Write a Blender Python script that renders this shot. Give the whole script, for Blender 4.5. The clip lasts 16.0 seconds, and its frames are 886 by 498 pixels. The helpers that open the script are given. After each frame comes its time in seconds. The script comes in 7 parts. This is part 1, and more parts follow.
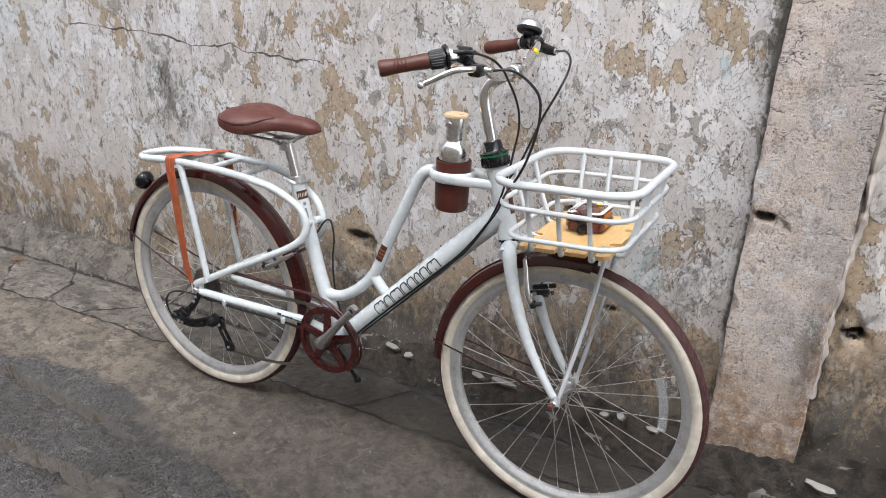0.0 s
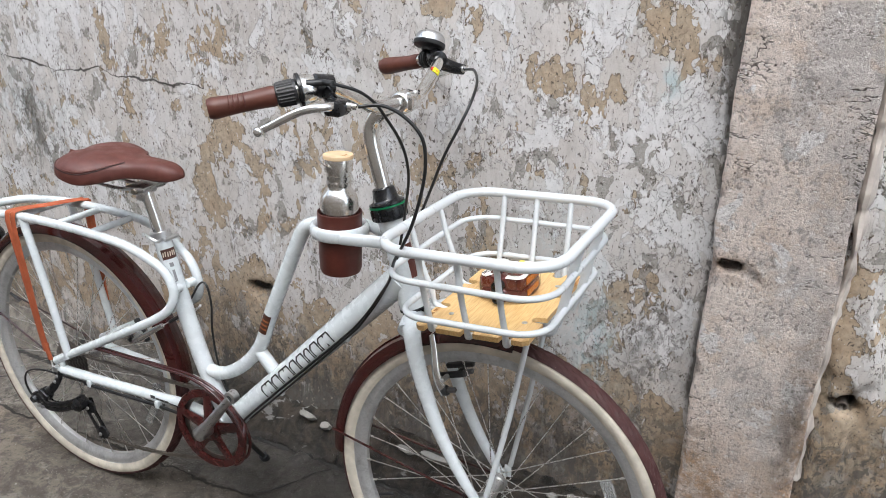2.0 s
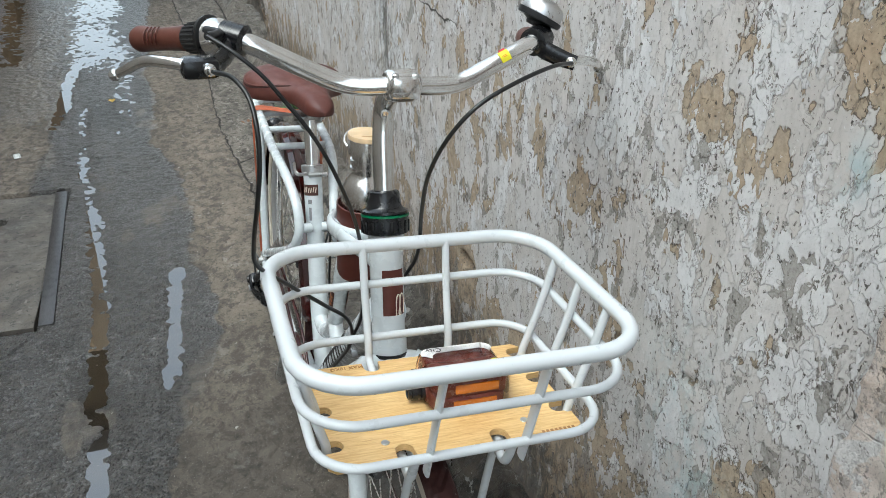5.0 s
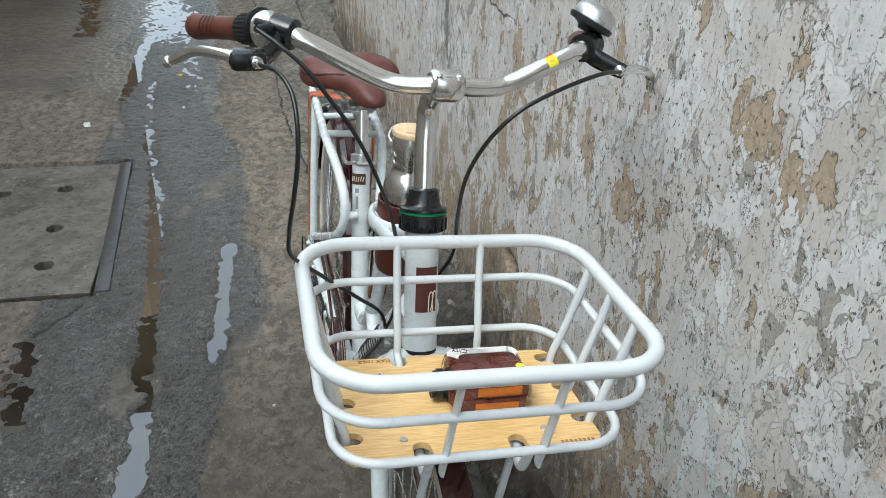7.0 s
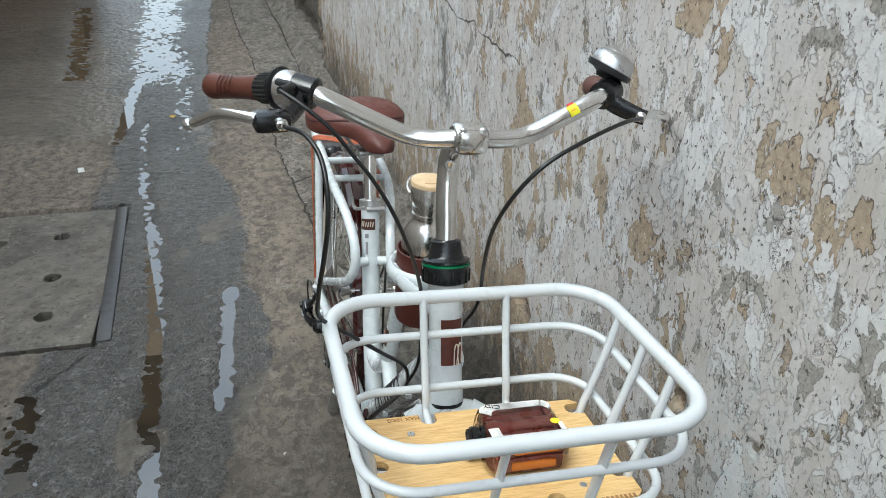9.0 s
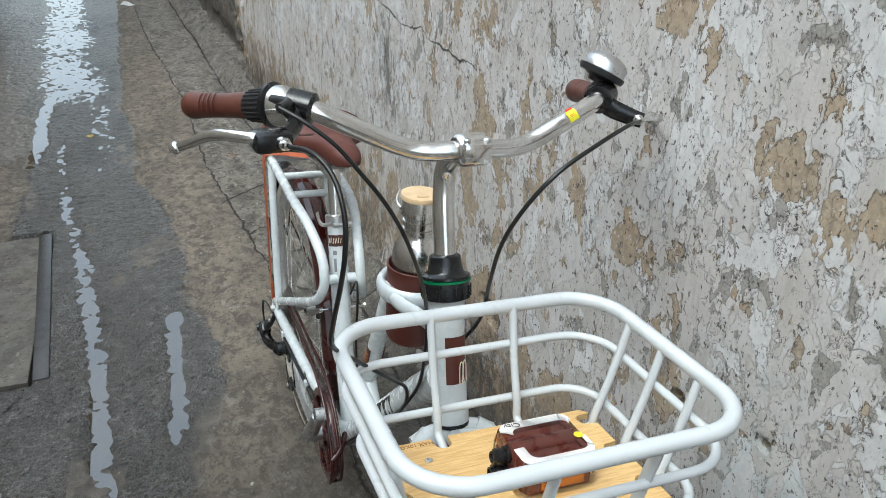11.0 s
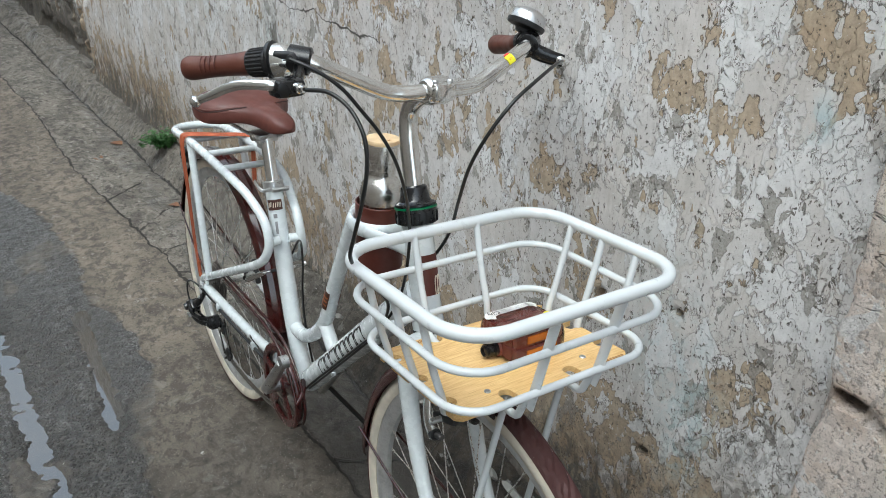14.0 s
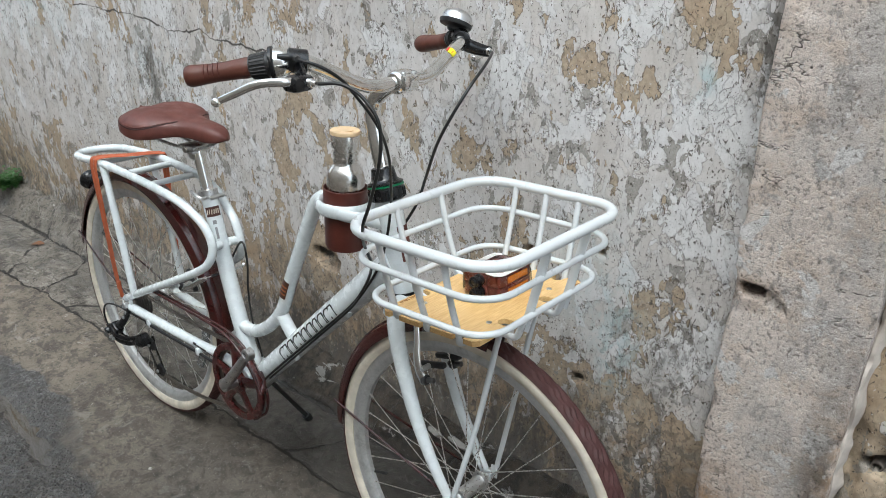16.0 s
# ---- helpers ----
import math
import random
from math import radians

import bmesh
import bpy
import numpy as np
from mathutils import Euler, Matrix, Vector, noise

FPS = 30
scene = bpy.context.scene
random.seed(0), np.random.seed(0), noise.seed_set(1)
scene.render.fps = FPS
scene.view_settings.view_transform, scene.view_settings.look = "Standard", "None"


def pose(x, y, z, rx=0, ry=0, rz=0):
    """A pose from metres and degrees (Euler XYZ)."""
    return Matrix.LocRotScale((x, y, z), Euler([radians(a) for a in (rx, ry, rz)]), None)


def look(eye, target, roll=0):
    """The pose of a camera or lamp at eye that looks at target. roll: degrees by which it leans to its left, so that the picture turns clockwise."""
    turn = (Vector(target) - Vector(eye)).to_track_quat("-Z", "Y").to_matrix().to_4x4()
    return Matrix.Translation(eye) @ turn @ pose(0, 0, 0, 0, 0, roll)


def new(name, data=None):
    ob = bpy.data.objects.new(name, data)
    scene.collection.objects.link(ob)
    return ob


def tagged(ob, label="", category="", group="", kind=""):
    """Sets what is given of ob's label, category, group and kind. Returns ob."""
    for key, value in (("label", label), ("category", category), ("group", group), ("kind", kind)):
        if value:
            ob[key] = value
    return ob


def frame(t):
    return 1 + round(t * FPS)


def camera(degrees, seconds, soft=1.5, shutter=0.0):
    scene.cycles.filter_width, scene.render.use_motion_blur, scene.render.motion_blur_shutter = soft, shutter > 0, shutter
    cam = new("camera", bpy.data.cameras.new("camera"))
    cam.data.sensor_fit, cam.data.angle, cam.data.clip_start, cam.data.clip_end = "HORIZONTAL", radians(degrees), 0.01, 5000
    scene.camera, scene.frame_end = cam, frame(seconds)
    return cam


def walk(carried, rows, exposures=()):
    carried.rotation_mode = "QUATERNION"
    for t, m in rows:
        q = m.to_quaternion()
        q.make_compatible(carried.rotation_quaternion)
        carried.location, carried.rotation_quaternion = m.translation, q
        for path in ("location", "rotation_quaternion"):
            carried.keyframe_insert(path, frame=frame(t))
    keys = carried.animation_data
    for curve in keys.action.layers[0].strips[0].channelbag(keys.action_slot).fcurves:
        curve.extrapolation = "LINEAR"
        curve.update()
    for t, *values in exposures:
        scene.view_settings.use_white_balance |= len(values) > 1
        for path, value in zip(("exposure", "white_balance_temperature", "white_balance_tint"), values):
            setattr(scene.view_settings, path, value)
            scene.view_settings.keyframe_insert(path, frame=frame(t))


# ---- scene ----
cam = camera(59.5, 16.0, soft=0.3)
PATH = [
    (0, (1.07, -1.38, 1.356), (0.182, 0.218, 0.545), 1.7),
    (0.5, (1.076, -1.341, 1.351), (0.194, 0.262, 0.545), -0.3),
    (1, (1.01, -1.203, 1.354), (0.139, 0.41, 0.554), -0.2),
    (1.5, (0.976, -1.068, 1.349), (0.134, 0.553, 0.535), -0.2),
    (2, (1.031, -0.968, 1.337), (0.191, 0.653, 0.52), -0.1),
    (2.5, (1.175, -0.81, 1.349), (0.134, 0.682, 0.517), 2.1),
    (3, (1.235, -0.696, 1.342), (0.13, 0.71, 0.445), 2.3),
    (3.5, (1.202, -0.53, 1.325), (0.075, 0.852, 0.42), 4.1),
    (4, (1.16, -0.393, 1.323), (-0.073, 0.875, 0.39), 2.9),
    (4.5, (1.204, -0.238, 1.293), (-0.298, 0.69, 0.354), 3.0),
    (5, (1.262, -0.11, 1.308), (-0.406, 0.44, 0.351), 1.5),
    (5.2, (1.26, -0.107, 1.299), (-0.404, 0.43, 0.328), 3.1),
    (7.3, (1.265, -0.084, 1.329), (-0.428, 0.317, 0.343), 2.9),
    (7.5, (1.265, -0.084, 1.331), (-0.434, 0.32, 0.356), 2.9),
    (8, (1.264, -0.084, 1.338), (-0.446, 0.322, 0.382), 2.6),
    (8.5, (1.255, -0.087, 1.336), (-0.463, 0.319, 0.395), 1.8),
    (9, (1.228, -0.123, 1.346), (-0.487, 0.319, 0.417), 1.6),
    (9.2, (1.217, -0.141, 1.347), (-0.487, 0.364, 0.43), 1.5),
    (11.5, (1.16, -0.213, 1.336), (-0.495, 0.439, 0.423), 1.6),
    (12, (1.156, -0.233, 1.333), (-0.483, 0.457, 0.419), 1.8),
    (12.5, (1.129, -0.298, 1.325), (-0.456, 0.508, 0.409), 0.8),
    (13, (1.116, -0.363, 1.323), (-0.379, 0.6, 0.407), 1.2),
    (13.5, (1.182, -0.402, 1.332), (-0.309, 0.572, 0.422), 1.3),
    (14, (1.268, -0.442, 1.331), (-0.215, 0.538, 0.414), 0.9),
    (14.5, (1.327, -0.498, 1.328), (-0.15, 0.49, 0.41), 0.6),
    (15, (1.322, -0.567, 1.323), (-0.128, 0.464, 0.407), 0.3),
    (15.5, (1.292, -0.688, 1.34), (-0.02, 0.519, 0.433), -1.3),
    (16, (1.267, -0.754, 1.339), (0.067, 0.587, 0.466), 0.2),
]
walk(cam, [(t, look(eye, target, roll)) for t, eye, target, roll in PATH],
     [(0, 1.85, 6220, 9), (2.5, 1.84, 6150, 7), (3.7, 1.74, 6130, 5), (5, 1.62, 6000, 0), (13, 1.60, 6000, 0), (16, 1.68, 6050, 2)])

# ---- light ----
world = bpy.data.worlds.new("overcast_sky")
scene.world = world
world.use_nodes = True
wn, wl = world.node_tree.nodes, world.node_tree.links
sky = wn.new("ShaderNodeTexSky")
sky.sky_type = "NISHITA"
sky.sun_disc = False
sky.sun_elevation, sky.sun_rotation = radians(62), radians(160)
sky.dust_density, sky.air_density = 3.0, 1.0
mute = wn.new("ShaderNodeHueSaturation")
mute.inputs["Saturation"].default_value = 0.36
back = wn["Background"]
back.inputs["Strength"].default_value = 0.15
wl.new(sky.outputs[0], mute.inputs["Color"])
wl.new(mute.outputs[0], back.inputs["Color"])
sun = new("sun", bpy.data.lights.new("sun", "SUN"))
sun.data.energy, sun.data.angle, sun.data.color = 0.25, radians(40), (1.0, 0.97, 0.93)
sun.matrix_world = look((0.9, -2.6, 5.2), (0, 0, 0))


# ---- materials ----
class Mat:
    """A node material under construction."""

    def __init__(self, name):
        self.m = bpy.data.materials.new(name)
        self.m.use_nodes = True
        self.n, self.l = self.m.node_tree.nodes, self.m.node_tree.links
        self.b = self.n["Principled BSDF"]
        self.geo = None

    def set(self, **kw):
        for k, v in kw.items():
            sock = self.b.inputs[k.replace("_", " ")]
            if hasattr(v, "node"):
                self.l.new(v, sock)
            else:
                sock.default_value = v
        return self

    def link(self, a, sock):
        if hasattr(a, "node"):
            self.l.new(a, sock)
        else:
            sock.default_value = a

    def pos(self, scale=(1, 1, 1)):
        tc = self.n.new("ShaderNodeTexCoord")
        mp = self.n.new("ShaderNodeMapping")
        mp.inputs["Scale"].default_value = scale
        self.l.new(tc.outputs["Object"], mp.inputs["Vector"])
        return mp.outputs[0]

    def noise(self, scale, detail=4.0, rough=0.55, vec=None, dist=0.0):
        t = self.n.new("ShaderNodeTexNoise")
        t.inputs["Scale"].default_value, t.inputs["Detail"].default_value = scale, detail
        t.inputs["Roughness"].default_value, t.inputs["Distortion"].default_value = rough, dist
        self.l.new(vec if vec else self.pos(), t.inputs["Vector"])
        return t.outputs["Fac"]

    def voro(self, scale, vec=None, feature="F1", rnd=1.0):
        t = self.n.new("ShaderNodeTexVoronoi")
        t.feature = feature
        t.inputs["Scale"].default_value, t.inputs["Randomness"].default_value = scale, rnd
        self.l.new(vec if vec else self.pos(), t.inputs["Vector"])
        return t.outputs["Distance"], t.outputs.get("Color")

    def attr(self, name):
        t = self.n.new("ShaderNodeAttribute")
        t.attribute_name = name
        return t.outputs["Fac"]

    def math(self, op, a, b=0.0, clamp=False):
        t = self.n.new("ShaderNodeMath")
        t.operation, t.use_clamp = op, clamp
        self.link(a, t.inputs[0])
        self.link(b, t.inputs[1])
        return t.outputs[0]

    def step(self, v, lo, hi, a=0.0, b=1.0):
        t = self.n.new("ShaderNodeMapRange")
        t.interpolation_type = "SMOOTHSTEP"
        self.link(v, t.inputs["Value"])
        for k, x in (("From Min", lo), ("From Max", hi), ("To Min", a), ("To Max", b)):
            t.inputs[k].default_value = x
        return t.outputs[0]

    def mix(self, f, a, b, mode="MIX"):
        t = self.n.new("ShaderNodeMix")
        t.data_type, t.blend_type = "RGBA", mode
        self.link(f, t.inputs["Factor"])
        self.link((*a, 1) if isinstance(a, tuple) else a, t.inputs["A"])
        self.link((*b, 1) if isinstance(b, tuple) else b, t.inputs["B"])
        return t.outputs["Result"]

    def bump(self, h, strength, dist, prev=None):
        t = self.n.new("ShaderNodeBump")
        t.inputs["Strength"].default_value, t.inputs["Distance"].default_value = strength, dist
        self.l.new(h, t.inputs["Height"])
        if prev:
            self.l.new(prev, t.inputs["Normal"])
        return t.outputs[0]

    def rand(self):
        return self.n.new("ShaderNodeObjectInfo").outputs["Random"]


def gloss_paint(name, rgb, rough=0.25, coat=0.5, dirt=0.10):
    m = Mat(name)
    d = m.step(m.noise(22, 5), 0.5, 0.75)
    f = m.noise(240, 3)
    col = m.mix(m.math("MULTIPLY", d, dirt), rgb, tuple(c * 0.6 for c in rgb))
    m.set(Base_Color=col, Roughness=m.step(m.noise(60, 3), 0.3, 0.7, rough * 0.8, rough * 1.3), Coat_Weight=coat, Coat_Roughness=0.12,
          Normal=m.bump(f, 0.02, 0.0002))
    return m.m


def metal(name, rgb, rough, scale=300, brushed=(1, 1, 1)):
    m = Mat(name)
    n = m.noise(scale, 3, 0.6, m.pos(brushed))
    m.set(Base_Color=m.mix(m.step(m.noise(30, 4), 0.45, 0.8), rgb, tuple(c * 0.75 for c in rgb)), Metallic=1.0,
          Roughness=m.step(n, 0.3, 0.7, rough * 0.75, rough * 1.35), Normal=m.bump(n, 0.04, 0.0004))
    return m.m


def rubber(name, rgb, rough=0.6, grain=500, depth=0.12):
    m = Mat(name)
    n = m.noise(grain, 3, 0.6)
    m.set(Base_Color=m.mix(m.step(m.noise(35, 4), 0.35, 0.75), rgb, tuple(min(1, c * 1.35 + 0.004) for c in rgb)),
          Roughness=m.step(m.noise(50, 3), 0.3, 0.7, rough * 0.85, min(1, rough * 1.15)), Normal=m.bump(n, depth, 0.0006))
    return m.m


WHITE = gloss_paint("white_frame_paint", (0.665, 0.705, 0.72), 0.25, 0.6, 0.08)
BASKET_WHITE = gloss_paint("white_basket_coating", (0.60, 0.625, 0.64), 0.33, 0.3, 0.06)
MAROON = gloss_paint("maroon_fender_paint", (0.036, 0.0045, 0.0038), 0.14, 0.5, 0.12)
MAROON_METAL = gloss_paint("maroon_chainwheel_paint", (0.052, 0.007, 0.006), 0.26, 0.35, 0.2)
SILVER = metal("polished_alloy", (0.80, 0.79, 0.77), 0.16, 180)
SATIN = metal("satin_alloy", (0.62, 0.62, 0.62), 0.34, 260)
STEEL = metal("brushed_steel", (0.74, 0.72, 0.69), 0.22, 220, (14, 14, 1))
SPOKE = metal("spoke_steel", (0.76, 0.75, 0.73), 0.28)
BLACK = rubber("black_plastic", (0.012, 0.012, 0.013), 0.42)
GLOSSBLACK = gloss_paint("gloss_black_plastic", (0.006, 0.006, 0.007), 0.25, 0.1, 0.1)
CABLE = rubber("cable_housing", (0.008, 0.008, 0.008), 0.33)
CHAINMAT = metal("oily_chain", (0.33, 0.30, 0.27), 0.4)
TREAD = rubber("maroon_tyre_rubber", (0.040, 0.0105, 0.0095), 0.72, 350, 0.3)
RIM = metal("pale_brushed_rim", (0.70, 0.705, 0.71), 0.58, 200)
CREAM = rubber("cream_tyre_wall", (0.53, 0.485, 0.41), 0.65, 250, 0.15)
LEATHER = rubber("brown_saddle_vinyl", (0.088, 0.0245, 0.0175), 0.52, 900, 0.25)
SEAM = rubber("dark_seam", (0.030, 0.009, 0.007), 0.7, 500, 0.1)
GRIP = rubber("brown_grip_rubber", (0.085, 0.024, 0.014), 0.45, 700, 0.15)
CUP = rubber("brown_leather_cup", (0.085, 0.018, 0.011), 0.42, 500, 0.25)
STRAP = rubber("rust_orange_webbing", (0.33, 0.075, 0.025), 0.7, 800, 0.3)
GREEN = rubber("green_ring_plastic", (0.0, 0.13, 0.045), 0.4)
YELLOW = rubber("yellow_sticker", (0.66, 0.60, 0.02), 0.4, 300, 0.02)
RED = rubber("red_mark", (0.55, 0.03, 0.02), 0.4, 300, 0.02)
GREY_INK = rubber("grey_label_print", (0.22, 0.22, 0.23), 0.5, 300, 0.02)
INK = rubber("dark_grey_print", (0.020, 0.018, 0.018), 0.5, 300, 0.02)
BURNT = rubber("orange_print", (0.24, 0.085, 0.03), 0.5, 300, 0.02)
BADGE = rubber("brown_badge_print", (0.055, 0.018, 0.010), 0.4, 300, 0.02)
PALE = rubber("pale_print", (0.62, 0.55, 0.45), 0.5, 300, 0.02)
CARD = rubber("white_card", (0.74, 0.72, 0.70), 0.5, 300, 0.04)
PEDALRED = gloss_paint("red_brown_pedal_plastic", (0.13, 0.027, 0.019), 0.28, 0.3, 0.2)
AMBER = Mat("amber_reflector").set(Base_Color=(0.58, 0.165, 0.015, 1), Roughness=0.12, Coat_Weight=1.0).m
LENS = Mat("clear_reflector").set(Base_Color=(0.72, 0.74, 0.75, 1), Roughness=0.25, Transmission_Weight=0.75).m
FILM = Mat("clear_blister_film").set(Base_Color=(0.95, 0.95, 0.95, 1), Roughness=0.06, Transmission_Weight=1.0, IOR=1.15).m


def make_wood():
    m = Mat("bamboo_board")
    g = m.noise(26, 5, 0.6, m.pos((14, 1, 14)))
    g2 = m.noise(90, 3, 0.5, m.pos((9, 0.6, 9)))
    col = m.mix(m.step(g, 0.3, 0.7), (0.62, 0.37, 0.14), (0.78, 0.54, 0.24))
    col = m.mix(m.step(g2, 0.52, 0.72, 0.0, 0.5), col, (0.45, 0.23, 0.07))
    m.set(Base_Color=col, Roughness=0.42, Coat_Weight=0.25, Normal=m.bump(g2, 0.08, 0.0006))
    return m.m


BAMBOO = make_wood()
PALEWOOD = rubber("pale_bamboo_disc", (0.58, 0.42, 0.25), 0.5, 120, 0.1)


def make_wall(name):
    """Old wall: tan plaster under coats of worn, pinkish grey-white limewash that flake off one over another; earthy and pitted towards the foot."""
    m = Mat(name)
    p = m.pos()
    sq = m.pos((1, 1, 0.66))
    run = m.pos((1, 1, 0.26))
    tan, dark, white, teal, earth, cd = (m.attr(k) for k in ("tan", "dark", "white", "teal", "earth", "cd"))
    big = m.noise(4.0, 4, 0.6, sq, 0.3)
    fine = m.noise(230, 5, 0.75, p)
    grit = m.noise(620, 3, 0.75, p)
    worn = m.noise(26, 4, 0.6, sq)

    def field(a, b, k, dist):
        """Flake outlines: large shapes, nibbled by smaller ones."""
        f = m.math("ADD", m.math("MULTIPLY", m.noise(a, 2.5, 0.45, sq, dist), 0.60), m.math("MULTIPLY", m.noise(b, 3.0, 0.55, sq, dist), 0.25))
        return m.math("ADD", f, m.math("MULTIPLY", big, k))

    def lip(f, c):
        """The thin line along a flake's edge: lip shade and dirt painted dark."""
        return m.math("MULTIPLY", m.step(f, c - 0.012, c - 0.003), m.math("SUBTRACT", 1.0, m.step(f, c - 0.002, c + 0.004)))

    def less(f, a, k):
        return m.math("SUBTRACT", f, m.math("MULTIPLY", a, k))

    f1 = less(less(field(14, 72, 0.13, 0.45), tan, 0.092), earth, 0.060)
    f2 = less(field(17, 80, 0.15, 0.6), white, -0.03)
    f3 = less(less(field(13, 66, 0.15, 0.6), white, -0.10), tan, 0.05)
    f4 = less(field(23, 90, 0.10, 0.5), dark, 0.06)
    c1, c2, c3, c4 = 0.405, 0.505, 0.560, 0.385
    # bare plaster
    col = m.mix(m.step(m.noise(95, 6, 0.72, p), 0.36, 0.66), (0.490, 0.395, 0.292), (0.345, 0.278, 0.206))
    col = m.mix(m.step(m.noise(13, 5, 0.62, p), 0.45, 0.70, 0.0, 0.5), col, (0.46, 0.335, 0.225))
    # the wash over it, in two ages, brushed upright
    wash = m.mix(m.step(m.noise(9, 5, 0.62, run, 0.3), 0.38, 0.62), (0.655, 0.618, 0.596), (0.560, 0.526, 0.500))
    wash = m.mix(m.step(m.noise(60, 5, 0.7, run, 0.3), 0.50, 0.68, 0.0, 0.45), wash, (0.42, 0.390, 0.360))
    m1 = m.step(f1, c1, c1 + 0.008)
    col = m.mix(m1, col, wash)
    m2 = m.step(f2, c2, c2 + 0.012)
    col = m.mix(m.math("MULTIPLY", m.math("MULTIPLY", m2, m1), 0.75), col, m.mix(m.step(m.noise(42, 6, 0.7, sq), 0.35, 0.65), (0.672, 0.648, 0.638), (0.590, 0.566, 0.553)))
    m3 = m.step(f3, c3, c3 + 0.008)
    col = m.mix(m3, col, m.mix(m.step(m.noise(60, 5, 0.7, sq), 0.4, 0.65), (0.735, 0.722, 0.722), (0.655, 0.640, 0.638)))
    # small scabs where the wash has gone down to grey cement
    m4 = m.math("SUBTRACT", 1.0, m.step(f4, c4 - 0.008, c4))
    col = m.mix(m.math("MULTIPLY", m4, 0.85), col, m.mix(m.step(fine, 0.4, 0.62), (0.36, 0.335, 0.305), (0.23, 0.212, 0.190)))
    tealm = m.math("MULTIPLY", teal, m.step(m.noise(34, 6, 0.68, sq, 0.6), 0.42, 0.60))
    col = m.mix(m.math("MULTIPLY", tealm, 0.8), col, (0.46, 0.58, 0.60))
    # earthy, crumbling lower part
    em = m.math("MULTIPLY", earth, m.step(m.noise(17, 6, 0.7, sq, 0.5), 0.40, 0.58, 0.15, 1.0))
    soil = m.mix(m.step(m.noise(38, 6, 0.74, p, 0.4), 0.40, 0.62), (0.37, 0.262, 0.168), (0.175, 0.140, 0.108))
    soil = m.mix(m.step(m.noise(11, 5, 0.7, p, 0.5), 0.52, 0.62, 0.0, 0.6), soil, (0.40, 0.372, 0.335))
    col = m.mix(m.math("MULTIPLY", em, 0.85), col, soil)
    # grime running down, foot and hole shade painted in, rubbed streaks, pits
    col = m.mix(m.step(fine, 0.54, 0.72, 0.0, 0.36), col, (0.30, 0.270, 0.240))
    col = m.mix(m.step(m.noise(130, 4, 0.65, run, 0.3), 0.58, 0.70, 0.0, 0.30), col, (0.31, 0.285, 0.260))
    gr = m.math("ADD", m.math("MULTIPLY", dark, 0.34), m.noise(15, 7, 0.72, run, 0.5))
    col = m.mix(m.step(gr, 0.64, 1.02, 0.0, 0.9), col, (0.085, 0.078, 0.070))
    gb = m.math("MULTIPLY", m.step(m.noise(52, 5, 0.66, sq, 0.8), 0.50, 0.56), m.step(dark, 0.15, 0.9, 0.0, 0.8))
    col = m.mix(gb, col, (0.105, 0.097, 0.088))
    edges = m.math("MAXIMUM", lip(f1, c1), m.math("MULTIPLY", m.math("MAXIMUM", lip(f2, c2), lip(f3, c3)), 0.55))
    col = m.mix(m.math("MULTIPLY", edges, m.step(worn, 0.40, 0.56, 0.0, 0.9)), col, (0.12, 0.102, 0.085))
    col = m.mix(m.step(m.noise(82, 5, 0.66, sq, 0.5), 0.630, 0.650, 0.0, 0.88), col, (0.115, 0.097, 0.080))
    col = m.mix(m.step(m.noise(88, 4, 0.62, p, 0.4), 0.640, 0.655, 0.0, 0.8), col, m.mix(m.step(m.math("MAXIMUM", earth, dark), 0.25, 0.6), (0.69, 0.675, 0.665), (0.30, 0.26, 0.21)))
    vein = m.step(m.math("ABSOLUTE", m.math("SUBTRACT", m.noise(6, 6, 0.66, p, 0.4), 0.5)), 0.0, 0.0045, 1.0, 0.0)
    vein = m.math("MULTIPLY", vein, m.step(worn, 0.52, 0.60))
    cut = m.math("ADD", cd, m.math("MULTIPLY", m.math("SUBTRACT", m.noise(70, 5, 0.7, p), 0.5), 0.014))
    crack = m.math("SUBTRACT", 1.0, m.step(m.math("DIVIDE", m.math("ABSOLUTE", cut), m.step(m.noise(8, 4, 0.6, p), 0.40, 0.62, 0.0010, 0.0042)), 0.4, 1.0))
    col = m.mix(m.math("MULTIPLY", m.math("MAXIMUM", vein, m.math("MULTIPLY", crack, 1.15)), 0.8), col, (0.085, 0.075, 0.065))
    pits = m.math("MULTIPLY", m.step(m.noise(170, 3, 0.6, sq, 0.3), 0.640, 0.675), 0.88)
    col = m.mix(pits, col, (0.085, 0.072, 0.060))
    col = m.mix(m.step(grit, 0.62, 0.76, 0.0, 0.36), col, (0.20, 0.18, 0.155))
    h = m.math("ADD", m.math("MULTIPLY", m1, 1.0), m.math("ADD", m.math("MULTIPLY", m2, 0.40), m.math("SUBTRACT", m.math("MULTIPLY", m3, 0.5), m.math("MULTIPLY", m4, 0.7))))
    h = m.math("SUBTRACT", h, m.math("ADD", m.math("MULTIPLY", pits, 0.8), m.math("MULTIPLY", crack, 1.5)))
    nrm = m.bump(h, 1.0, 0.0038)
    rough_h = m.math("ADD", m.math("MULTIPLY", fine, 0.65), m.math("MULTIPLY", grit, 0.35))
    nrm = m.bump(m.math("ADD", rough_h, m.math("MULTIPLY", m.math("MULTIPLY", earth, m.noise(60, 6, 0.72, p)), 2.2)), 0.55, 0.006, nrm)
    m.set(Base_Color=col, Roughness=m.step(fine, 0.3, 0.7, 0.75, 0.95), Specular_IOR_Level=0.2, Normal=nrm)
    return m.m


